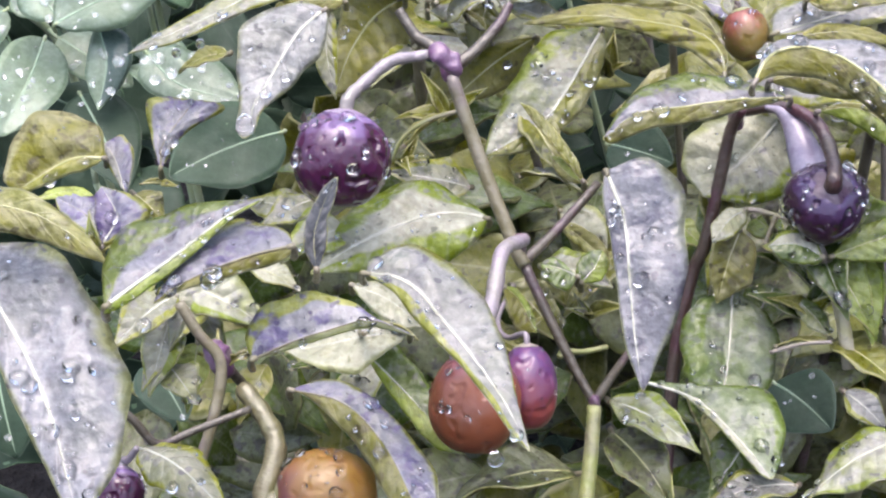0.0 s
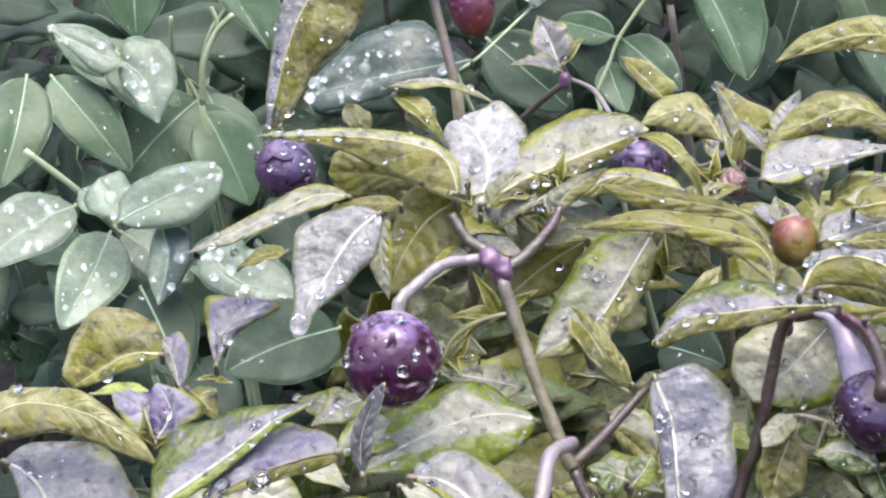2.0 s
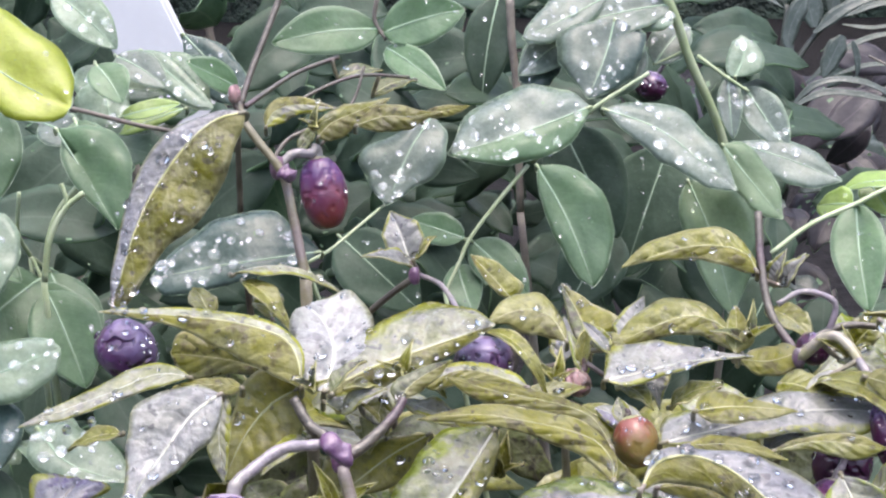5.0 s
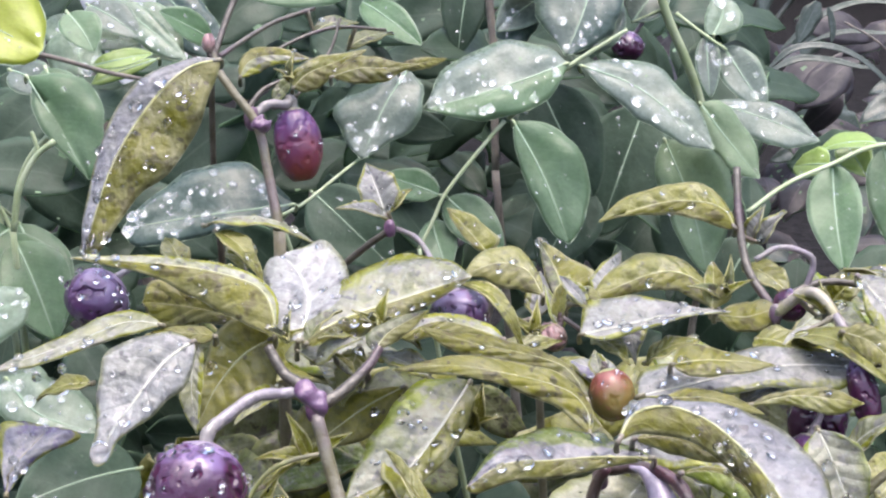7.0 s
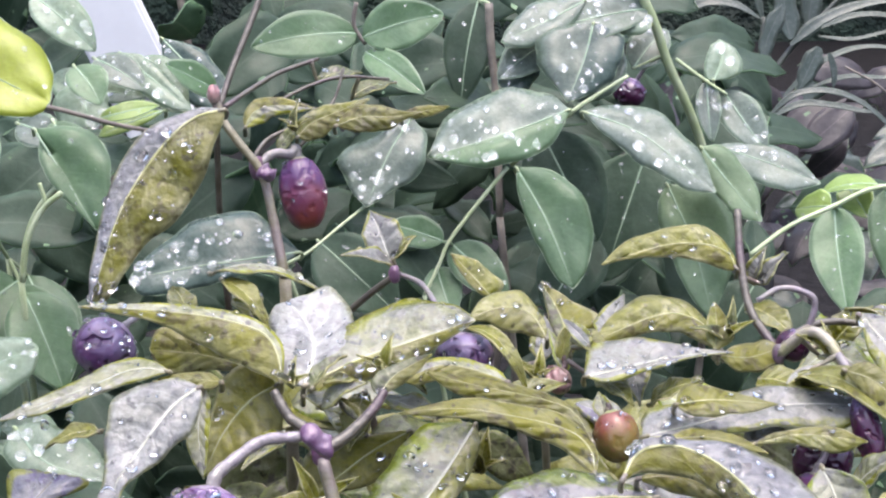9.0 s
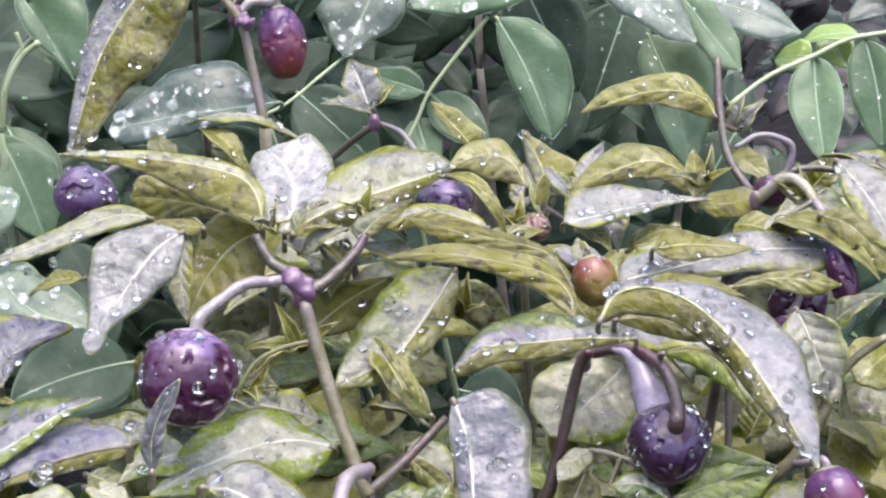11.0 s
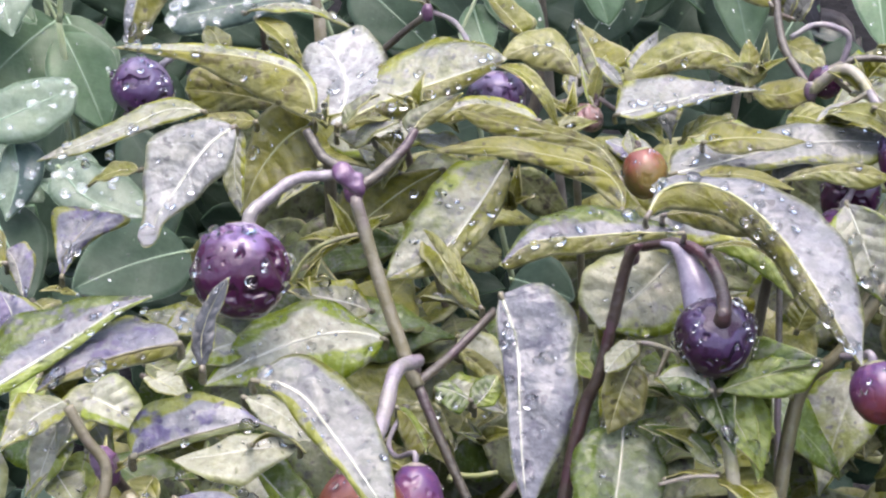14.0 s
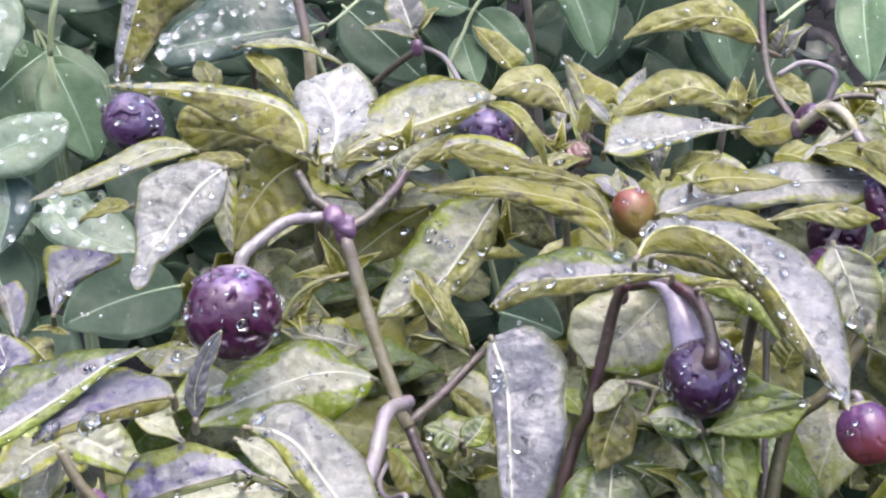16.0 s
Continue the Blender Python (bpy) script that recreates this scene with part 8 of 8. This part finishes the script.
leaflet(vine_left, (-0.1468, 0.4368, 0.4077), (-0.1619, 0.4292, 0.4236), (0.6737, -0.6683, 0.3154), 0.0133, .06, 8, "wetpale", (-0.1495, 0.4464, 0.4052))
leaflet(vine_left, (-0.1449, 0.4334, 0.4141), (-0.1300, 0.4185, 0.3978), (0.1461, -0.6611, 0.7359), 0.0167, .06, 8, "leg", (-0.1485, 0.4433, 0.4127))
leaflet(vine_left, (-0.1751, 0.4580, 0.4020), (-0.1489, 0.4393, 0.3764), (0.1526, -0.7171, 0.6800), 0.0179, .06, 8, "leg", (-0.1791, 0.4676, 0.4004))
leaflet(vine_left, (-0.1329, 0.4691, 0.3892), (-0.1542, 0.4469, 0.3713), (0.3517, -0.7693, 0.5335), 0.0281, .05, 8, "leg", (-0.1359, 0.4698, 0.3962))
leaflet(vine_left, (-0.1321, 0.4690, 0.3879), (-0.1205, 0.4534, 0.3585), (0.2204, -0.8226, 0.5242), 0.0190, .05, 8, "leg", (-0.1359, 0.4698, 0.3962))
leaflet(vine_left, (-0.1469, 0.4113, 0.3725), (-0.1563, 0.4152, 0.3785), (0.2940, -0.5223, 0.8005), 0.0110, .06, 8, "wetpale", (-0.1548, 0.4202, 0.3713))
leaflet(vine_left, (-0.1461, 0.4046, 0.3680), (-0.1527, 0.3740, 0.3527), (0.4567, -0.4745, 0.7525), 0.0190, .05, 12, "wetpale", (-0.1493, 0.4144, 0.3652))
leaflet(vine_left, (-0.1461, 0.3993, 0.3527), (-0.1279, 0.3913, 0.3446), (0.0925, -0.5974, 0.7966), 0.0171, .05, 8, "legdark", (-0.1500, 0.4086, 0.3497))
leaflet(vine_left, (-0.1457, 0.4147, 0.3645), (-0.1246, 0.4063, 0.3520), (0.2420, -0.5631, 0.7902), 0.0158, .05, 8, "wetpale", (-0.1508, 0.4219, 0.3649))
leaflet(vine_left, (-0.0909, 0.3835, 0.3548), (-0.1203, 0.3897, 0.3638), (0.1772, -0.4370, 0.8818), 0.0132, .05, 8, "wetpale", (-0.0925, 0.3924, 0.3512))
leaflet(vine_left, (-0.1050, 0.3939, 0.3632), (-0.1208, 0.4009, 0.3648), (-0.0609, -0.3451, 0.9366), 0.0111, .05, 8, "wetpale", (-0.1067, 0.4027, 0.3600))
leaflet(vine_left, (-0.0770, 0.3733, 0.3490), (-0.1036, 0.3546, 0.3467), (0.3353, -0.5704, 0.7498), 0.0252, .05, 8, "legdark", (-0.0784, 0.3829, 0.3453))
leaflet(vine_left, (-0.1550, 0.4042, 0.3770), (-0.1764, 0.3811, 0.3685), (0.3051, -0.5635, 0.7677), 0.0203, .06, 8, "wetpale", (-0.1581, 0.4137, 0.3744))
leaflet(vine_left, (-0.1751, 0.4372, 0.4073), (-0.1771, 0.4081, 0.3830), (0.4189, -0.5982, 0.6832), 0.0189, .05, 8, "leg", (-0.1788, 0.4470, 0.4057))
leaflet(vine_left, (-0.1695, 0.4617, 0.4100), (-0.1333, 0.4487, 0.3936), (0.1335, -0.6110, 0.7803), 0.0179, .05, 8, "leg", (-0.1735, 0.4713, 0.4083))
leaflet(vine_left, (-0.1327, 0.4796, 0.3884), (-0.1174, 0.4544, 0.3590), (0.1755, -0.6992, 0.6931), 0.0201, .05, 8, "leg", (-0.1359, 0.4698, 0.3962))
leaflet(vine_left, (-0.1224, 0.5134, 0.4514), (-0.1186, 0.5024, 0.4375), (0.1861, -0.7463, 0.6391), 0.0163, .05, 8, "wetpale", (-0.1249, 0.5237, 0.4511))
leaflet(vine_left, (-0.1019, 0.5180, 0.4534), (-0.0846, 0.5096, 0.4401), (0.1369, -0.7452, 0.6527), 0.0134, .05, 8, "wetpale", (-0.1045, 0.5282, 0.4530))
leaflet(vine_left, (-0.1159, 0.4567, 0.4402), (-0.1007, 0.4404, 0.4133), (0.1371, -0.8104, 0.5696), 0.0171, .05, 8, "leg", (-0.1187, 0.4668, 0.4394))
leaflet(vine_left, (-0.1081, 0.4842, 0.4376), (-0.0903, 0.4883, 0.4414), (0.0003, -0.6789, 0.7343), 0.0073, .05, 8, "leglight", (-0.1111, 0.4937, 0.4362))
leaflet(vine_left, (-0.1354, 0.3929, 0.3553), (-0.1197, 0.3686, 0.3381), (0.1675, -0.4967, 0.8516), 0.0204, .05, 8, "legdark", (-0.1388, 0.4024, 0.3523))
leaflet(vine_left, (-0.1112, 0.3315, 0.3057), (-0.1001, 0.3177, 0.2971), (0.1286, -0.4450, 0.8862), 0.0144, .05, 8, "legdark", (-0.1144, 0.3404, 0.3011))
leaflet(vine_left, (-0.1249, 0.2759, 0.3454), (-0.1209, 0.2647, 0.3242), (0.4216, -0.7676, 0.4827), 0.0149, .05, 8, "legdark", (-0.1286, 0.2843, 0.3414))
leaflet(vine_left, (0.0081, 0.3860, 0.3346), (0.0239, 0.3741, 0.3339), (-0.3635, -0.5261, 0.7688), 0.0167, .05, 8, "legdark", (0.0077, 0.3957, 0.3307))
leaflet(vine_left, (0.0459, 0.3364, 0.2885), (0.0574, 0.3203, 0.2851), (-0.2834, -0.3909, 0.8757), 0.0188, .05, 8, "legdark", (0.0466, 0.3455, 0.2833))
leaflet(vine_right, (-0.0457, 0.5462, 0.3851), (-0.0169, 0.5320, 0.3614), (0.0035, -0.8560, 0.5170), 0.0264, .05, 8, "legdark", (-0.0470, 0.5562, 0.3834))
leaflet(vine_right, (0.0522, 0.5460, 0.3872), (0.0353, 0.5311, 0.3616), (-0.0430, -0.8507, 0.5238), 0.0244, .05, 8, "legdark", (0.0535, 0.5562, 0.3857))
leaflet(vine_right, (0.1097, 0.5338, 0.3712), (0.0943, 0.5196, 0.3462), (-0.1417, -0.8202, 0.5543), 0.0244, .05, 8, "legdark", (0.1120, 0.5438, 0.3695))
leaflet(vine_right, (-0.1287, 0.4592, 0.3875), (-0.1147, 0.4449, 0.3612), (0.2138, -0.8063, 0.5515), 0.0213, .05, 8, "leg", (-0.1316, 0.4690, 0.3857))
leaflet(vine_left, (-0.1151, 0.4844, 0.4538), (-0.1057, 0.4751, 0.4434), (0.0788, -0.7052, 0.7046), 0.0127, .05, 8, "leg", (-0.1179, 0.4946, 0.4533))
leaflet(vine_left, (-0.1295, 0.4685, 0.4382), (-0.1144, 0.4612, 0.4324), (-0.1039, -0.7450, 0.6590), 0.0124, .05, 8, "wet", (-0.1328, 0.4785, 0.4372))
leaflet(vine_right, (-0.1007, 0.5174, 0.4450), (-0.0874, 0.5306, 0.4513), (0.3165, -0.6465, 0.6942), 0.0098, .05, 8, "legdark", (-0.1031, 0.5266, 0.4437))
leaflet(vine_right, (0.0695, 0.5295, 0.4676), (0.0205, 0.5278, 0.4564), (-0.1236, -0.7457, 0.6547), 0.0214, .05, 8, "wet", (0.0700, 0.5304, 0.4665))
leaflet(vine_left, (-0.0752, 0.5114, 0.4431), (-0.0896, 0.4999, 0.4534), (0.7288, -0.5669, 0.3841), 0.0117, .05, 8, "leg", (-0.0761, 0.5217, 0.4416))
leaflet(vine_left, (-0.1134, 0.5055, 0.4546), (-0.0959, 0.4979, 0.4454), (0.0473, -0.7272, 0.6848), 0.0124, .05, 8, "wet", (-0.1162, 0.5156, 0.4541))

knot(pepper_front, (-0.0291, 0.3019, 0.3954), (-0.0246, 0.3003, 0.3907), 0.0024, 0.0017, 3)
joint_ring(pepper_front, (-0.0268, 0.3092, 0.3879), 0.00240)
knot(pepper_front, (-0.0757, 0.2657, 0.3492), (-0.0743, 0.2636, 0.3449), 0.0027, 0.0022, 5)
joint_ring(pepper_front, (-0.0744, 0.2669, 0.3439), 0.00270)
joint_ring(pepper_front, (0.0000, 0.2759, 0.3245), 0.00144)
joint_ring(pepper_front, (-0.0143, 0.2950, 0.3528), 0.00193)
joint_ring(pepper_middle, (-0.0141, 0.4085, 0.4035), 0.00184)
joint_ring(pepper_back, (-0.0541, 0.4409, 0.4280), 0.00263)
joint_ring(pepper_middle, (0.0831, 0.3753, 0.3895), 0.00190)
joint_ring(pepper_right, (0.0342, 0.3202, 0.3680), 0.00204)
joint_ring(pepper_front, (-0.0292, 0.3166, 0.3884), 0.00173)
young_shoot(pepper_middle, (0.0223, 0.3811, 0.3806), 0.0117, 5, "green")
young_shoot(pepper_middle, (0.0707, 0.3836, 0.3909), 0.0104, 4, "dark")
young_shoot(pepper_front, (-0.0356, 0.3416, 0.3921), 0.0092, 4, "dark")
young_shoot(pepper_front, (-0.0146, 0.3439, 0.3946), 0.0092, 4, "green")
young_shoot(pepper_front, (-0.0416, 0.3279, 0.3573), 0.0119, 4, "green")
young_shoot(pepper_front, (-0.0952, 0.3182, 0.3612), 0.0066, 2, "green")
young_shoot(pepper_right, (0.0791, 0.3333, 0.3601), 0.0122, 5, "mottled")
young_shoot(pepper_right, (0.0428, 0.3164, 0.3337), 0.0119, 4, "deep")
young_shoot(pepper_front, (-0.0741, 0.2682, 0.3420), 0.0094, 4, "green")
young_shoot(pepper_front, (-0.0570, 0.2753, 0.3369), 0.0107, 4, "deep")
young_shoot(pepper_right, (-0.0001, 0.3006, 0.3307), 0.0101, 4, "mottled")
young_shoot(pepper_right, (0.0470, 0.3012, 0.3280), 0.0141, 5, "deep")
young_shoot(pepper_front, (-0.0307, 0.3422, 0.3628), 0.0122, 4, "green")
young_shoot(pepper_middle, (0.0073, 0.3556, 0.3662), 0.0111, 4, "green")
young_shoot(pepper_middle, (0.0530, 0.3370, 0.3701), 0.0093, 4, "mottled")
young_shoot(pepper_front, (-0.1048, 0.2954, 0.3558), 0.0101, 4, "mottled")
young_shoot(pepper_right, (-0.0176, 0.2937, 0.3297), 0.0099, 3, "green")
young_shoot(pepper_middle, (0.0946, 0.3727, 0.3897), 0.0102, 4, "green")
knot(pepper_back, (-0.0516, 0.4303, 0.4294), (-0.0488, 0.4296, 0.4267), 0.0028, 0.0022, 9)
fruit(pepper_back, (-0.0658, 0.4409, 0.4494), 0.0019, 0.0028, [(-0.0645, 0.4397, 0.4437), (-0.0651, 0.4401, 0.4456), (-0.0656, 0.4403, 0.4469)], 0.0008, "bud")
young_shoot(pepper_back, (-0.0430, 0.4437, 0.4382), 0.0099, 4, "dark")

# ---- shade foliage behind ----
shrub = plant("shrub", -0.1, 1.0, "dark green leafy shrub behind the vines", "shrub")
for k in range(7):
    bx = -0.42 + 0.085 * k
    tube(shrub, "branch", [(-0.1 + 0.02 * (k - 3), 1.0, -0.01), (bx * 0.6 - 0.03, 1.0 - 0.01 * k, 0.2), (bx, 0.95 + 0.02 * (k % 3), 0.5)], 0.006, 0.002, vine_brown)
# only the darkened leaflet colour here, in place of the shade between leaves
leaf_mass(shrub, "foliage", 340, ((-0.5, 0.16), (0.85, 1.15), (0.02, 0.55)), (0.04, 0.07), [VINE["legdark"], VINE["legdark"], VINE["legdark"], VINE_UNDER], leaflet_outline, 21, 9.0, "dense shrub leaves with shade in their colour")
leaf_mass(vine_right, "leaf_mass", 420, ((-0.1, 0.14), (0.57, 0.80), (0.05, 0.46)), (0.03, 0.055), [VINE["legdark"], VINE["legdark"], VINE["legdark"], VINE_UNDER], leaflet_outline, 3, 9.0, "dense vine leaves with shade in their colour")
leaf_mass(vine_left, "leaf_mass", 460, ((-0.30, -0.02), (0.53, 0.78), (0.05, 0.42)), (0.03, 0.055), [VINE["legdark"], VINE["legdark"], VINE["legdark"], VINE_UNDER], leaflet_outline, 4, 9.0, "dense vine leaves with shade in their colour")
# weighted to dark leaves, which puts the shade down there into colour
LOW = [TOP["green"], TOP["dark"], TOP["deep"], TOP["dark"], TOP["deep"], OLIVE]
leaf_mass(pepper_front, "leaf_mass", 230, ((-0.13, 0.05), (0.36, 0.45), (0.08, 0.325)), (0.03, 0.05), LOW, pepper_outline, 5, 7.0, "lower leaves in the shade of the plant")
leaf_mass(pepper_middle, "leaf_mass", 130, ((-0.08, 0.13), (0.41, 0.47), (0.2, 0.37)), (0.028, 0.045), [TOP["green"], TOP["dark"], TOP["mottled"], TOP["green"], OLIVE], pepper_outline, 15, 7.0, "crowded olive leaves under the shoots")
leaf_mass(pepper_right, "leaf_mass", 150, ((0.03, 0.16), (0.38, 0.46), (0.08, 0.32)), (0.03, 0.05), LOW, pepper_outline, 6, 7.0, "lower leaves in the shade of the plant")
leaf_mass(vine_right, "leaf_mass", 160, ((0.12, 0.30), (0.56, 0.72), (0.05, 0.32)), (0.03, 0.05), [VINE["legdark"], VINE["legdark"], VINE["legdark"], VINE_UNDER], leaflet_outline, 7, 9.0, "dense vine leaves with shade in their colour")


def hanging_drop(parent, place, r):
    """A drop about to fall."""
    verts, faces = [], []
    for i in range(11):
        e = math.pi * (i / 10 - 0.5)
        for k in range(12):
            a = 2 * math.pi * k / 12
            rr = r * max(0.02, math.cos(e)) * (1 - 0.25 * math.sin(e))
            verts.append(np.array(place) + np.array((math.cos(a) * rr, math.sin(a) * rr, r * 1.15 * math.sin(e))))
    for i in range(10):
        for k in range(12):
            a, b = i * 12 + k, i * 12 + (k + 1) % 12
            faces.append((a, b, b + 12, a + 12))
    ob = mesh_object("hanging_drop", verts, faces, [water], parent, base=at_base(parent))
    ob.visible_shadow = False
    tagged(ob, "clear drop of rain about to fall")


hanging_drop(pepper_front, (-0.0696, 0.2983, 0.3826), 0.00204)
hanging_drop(pepper_front, (-0.0847, 0.3319, 0.3891), 0.00100)
hanging_drop(pepper_front, (-0.0913, 0.3346, 0.3862), 0.00105)
hanging_drop(pepper_right, (0.0468, 0.2947, 0.3521), 0.00158)
hanging_drop(pepper_right, (0.0545, 0.3105, 0.3726), 0.00187)
hanging_drop(pepper_back, (-0.0293, 0.3414, 0.3896), 0.00158)
hanging_drop(pepper_right, (-0.0197, 0.2475, 0.3316), 0.00154)


def arching_blade(parent, points, width):
    """A strap-shaped leaf with a channelled midrib, tapered at both ends."""
    line = smooth_line(points, 8)
    n = len(line)
    way = np.gradient(line, axis=0)
    side = np.cross(way, np.array((0.1, -0.75, 0.65)))
    side /= np.linalg.norm(side, axis=1)[:, None] + 1e-12
    up = np.cross(side, way)
    up /= np.linalg.norm(up, axis=1)[:, None] + 1e-12
    verts, faces, uvs = [], [], []
    for i in range(n):
        s = i / (n - 1)
        w = width * 0.5 * min(1.0, 0.3 + 4 * s) * max(0.04, 1 - s ** 3.5) * (1 + 0.05 * math.sin(19 * s + width * 9000))
        for q, lift in ((-1, 0.20), (-0.5, 0.07), (0, -0.05), (0.5, 0.07), (1, 0.20)):
            verts.append(line[i] + side[i] * w * q + up[i] * w * lift)
            uvs.append((0.5 + 0.5 * q, s))
    for q in (0.6, -0.6):
        for i in range(n):
            verts.append(line[i] + side[i] * (verts[i * 5 + 4] - verts[i * 5]).dot(side[i]) * 0.5 * q - up[i] * 0.0006)
            uvs.append((0.5 + 0.5 * q, i / (n - 1)))
    a, b = n * 5, n * 6
    for i in range(n - 1):
        o = i * 5
        for k in range(4):
            faces.append((o + k, o + k + 1, o + k + 6, o + k + 5))
        faces.append((o + 4, a + i, a + i + 1, o + 9))
        faces.append((a + i, b + i, b + i + 1, a + i + 1))
        faces.append((b + i, o, o + 5, b + i + 1))
    mesh_object("strap_leaf", verts, faces, [strap], parent, uvs, base=at_base(parent))


strap = blade_material("wet_strap_leaf", (0.08, 0.105, 0.085), (0.11, 0.135, 0.115), (0.14, 0.16, 0.14), (0.18, 0.20, 0.18), veins=9, rough=0.25, slant=5.0, gloss=0.6)
vine_cane = plain("dark_wet_cane", (0.03, 0.035, 0.025), (0.06, 0.065, 0.05), 80, 0.4)
cane = plant("strap_leaved_plant", 0.15, 0.83, "dark cane with long wet grey-green strap leaves arching over", "plant")
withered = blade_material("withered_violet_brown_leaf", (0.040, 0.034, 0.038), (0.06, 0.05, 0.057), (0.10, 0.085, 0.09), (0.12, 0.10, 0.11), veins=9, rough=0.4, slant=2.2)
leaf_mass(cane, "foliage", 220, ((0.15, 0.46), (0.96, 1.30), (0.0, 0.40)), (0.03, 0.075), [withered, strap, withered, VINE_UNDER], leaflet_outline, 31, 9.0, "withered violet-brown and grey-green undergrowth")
tube(cane, "stem", [(0.1500, 0.8300, -0.0050), (0.1530, 0.8250, 0.2000), (0.1703, 0.8405, 0.3926), (0.1820, 0.8456, 0.4184), (0.1974, 0.8490, 0.4367), (0.2158, 0.8524, 0.4550), (0.2312, 0.8565, 0.4763)], 0.0019, 0.0013, vine_cane)
tube(cane, "stem", [(0.1500, 0.8300, -0.0050), (0.1530, 0.8250, 0.2000), (0.1697, 0.8411, 0.3956), (0.1721, 0.8464, 0.4214), (0.1751, 0.8514, 0.4456)], 0.0015, 0.0011, vine_cane)
tube(cane, "dry_twig", [(0.2073, 0.7999, 0.4227), (0.2248, 0.7975, 0.4128), (0.2380, 0.7942, 0.3986)], 0.0006, 0.0004, vine_brown)
arching_blade(cane, [(0.1678, 0.7957, 0.3981), (0.1810, 0.7976, 0.4088), (0.1985, 0.7976, 0.4106), (0.2161, 0.7959, 0.4042), (0.2337, 0.7922, 0.3886), (0.2469, 0.7884, 0.3715)], 0.0041)
arching_blade(cane, [(0.1721, 0.8153, 0.3942), (0.1886, 0.8164, 0.4017), (0.2066, 0.8159, 0.4009), (0.2201, 0.8150, 0.3981), (0.2306, 0.8145, 0.3970)], 0.0045)
arching_blade(cane, [(0.2017, 0.8480, 0.4075), (0.2204, 0.8487, 0.4128), (0.2390, 0.8481, 0.4123), (0.2623, 0.8475, 0.4119)], 0.0031)
arching_blade(cane, [(0.1885, 0.8429, 0.4310), (0.2054, 0.8452, 0.4437), (0.2268, 0.8464, 0.4517), (0.2591, 0.8466, 0.4562)], 0.0074)
arching_blade(cane, [(0.1955, 0.8044, 0.4427), (0.2130, 0.8052, 0.4486), (0.2306, 0.8047, 0.4481), (0.2511, 0.8028, 0.4414)], 0.0038)
arching_blade(cane, [(0.1990, 0.8235, 0.4370), (0.2154, 0.8227, 0.4351), (0.2334, 0.8231, 0.4387), (0.2544, 0.8239, 0.4448)], 0.0024)
arching_blade(cane, [(0.1221, 0.7876, 0.4524), (0.1335, 0.7883, 0.4570), (0.1477, 0.7876, 0.4554), (0.1606, 0.7859, 0.4483)], 0.0063)
arching_blade(cane, [(0.1764, 0.8071, 0.4540), (0.1698, 0.8049, 0.4425), (0.1663, 0.8026, 0.4310), (0.1686, 0.8009, 0.4230)], 0.0094)
arching_blade(cane, [(0.1990, 0.8223, 0.4311), (0.1945, 0.8206, 0.4223), (0.1909, 0.8191, 0.4149), (0.1885, 0.8181, 0.4096)], 0.0108)
arching_blade(cane, [(0.1885, 0.8436, 0.4340), (0.1854, 0.8474, 0.4520), (0.1868, 0.8523, 0.4761)], 0.0141)
arching_blade(cane, [(0.2025, 0.8647, 0.4388), (0.2055, 0.8684, 0.4573), (0.2102, 0.8728, 0.4788)], 0.0120)
arching_blade(cane, [(0.2066, 0.8316, 0.4274), (0.2091, 0.8294, 0.4170), (0.2085, 0.8274, 0.4075)], 0.0042)
arching_blade(cane, [(0.1755, 0.8562, 0.4441), (0.1705, 0.8603, 0.4635), (0.1667, 0.8636, 0.4787)], 0.0050)
arching_blade(cane, [(0.1973, 0.8971, 0.3974), (0.2203, 0.9006, 0.4169), (0.2466, 0.9017, 0.4251), (0.2795, 0.9000, 0.4205)], 0.0040)
arching_blade(cane, [(0.1727, 0.8249, 0.3915), (0.1697, 0.8234, 0.3840), (0.1716, 0.8203, 0.3692), (0.1758, 0.8177, 0.3573)], 0.0042)


def white_plank():
    """A narrow white-painted plank that leans behind the vine."""
    ob = plant("plank", 0.0220, 0.835, "white-painted wooden plank leaning behind the vines", "plank")
    bm = bmesh.new()
    bmesh.ops.create_cube(bm, size=1.0)
    bmesh.ops.scale(bm, vec=(0.038, 0.012, 0.66), verts=bm.verts)
    bmesh.ops.bevel(bm, geom=bm.edges[:], offset=0.002, segments=2, affect="EDGES")
    bmesh.ops.transform(bm, matrix=pose(0, 0, 0, 0, -24, 0) @ Matrix.Translation((0, 0, 0.33)), verts=bm.verts)
    me = bpy.data.meshes.new("board")
    bm.to_mesh(me)
    bm.free()
    me.materials.append(plank_white)
    b = new("board", me)
    b.parent = ob


white_plank()
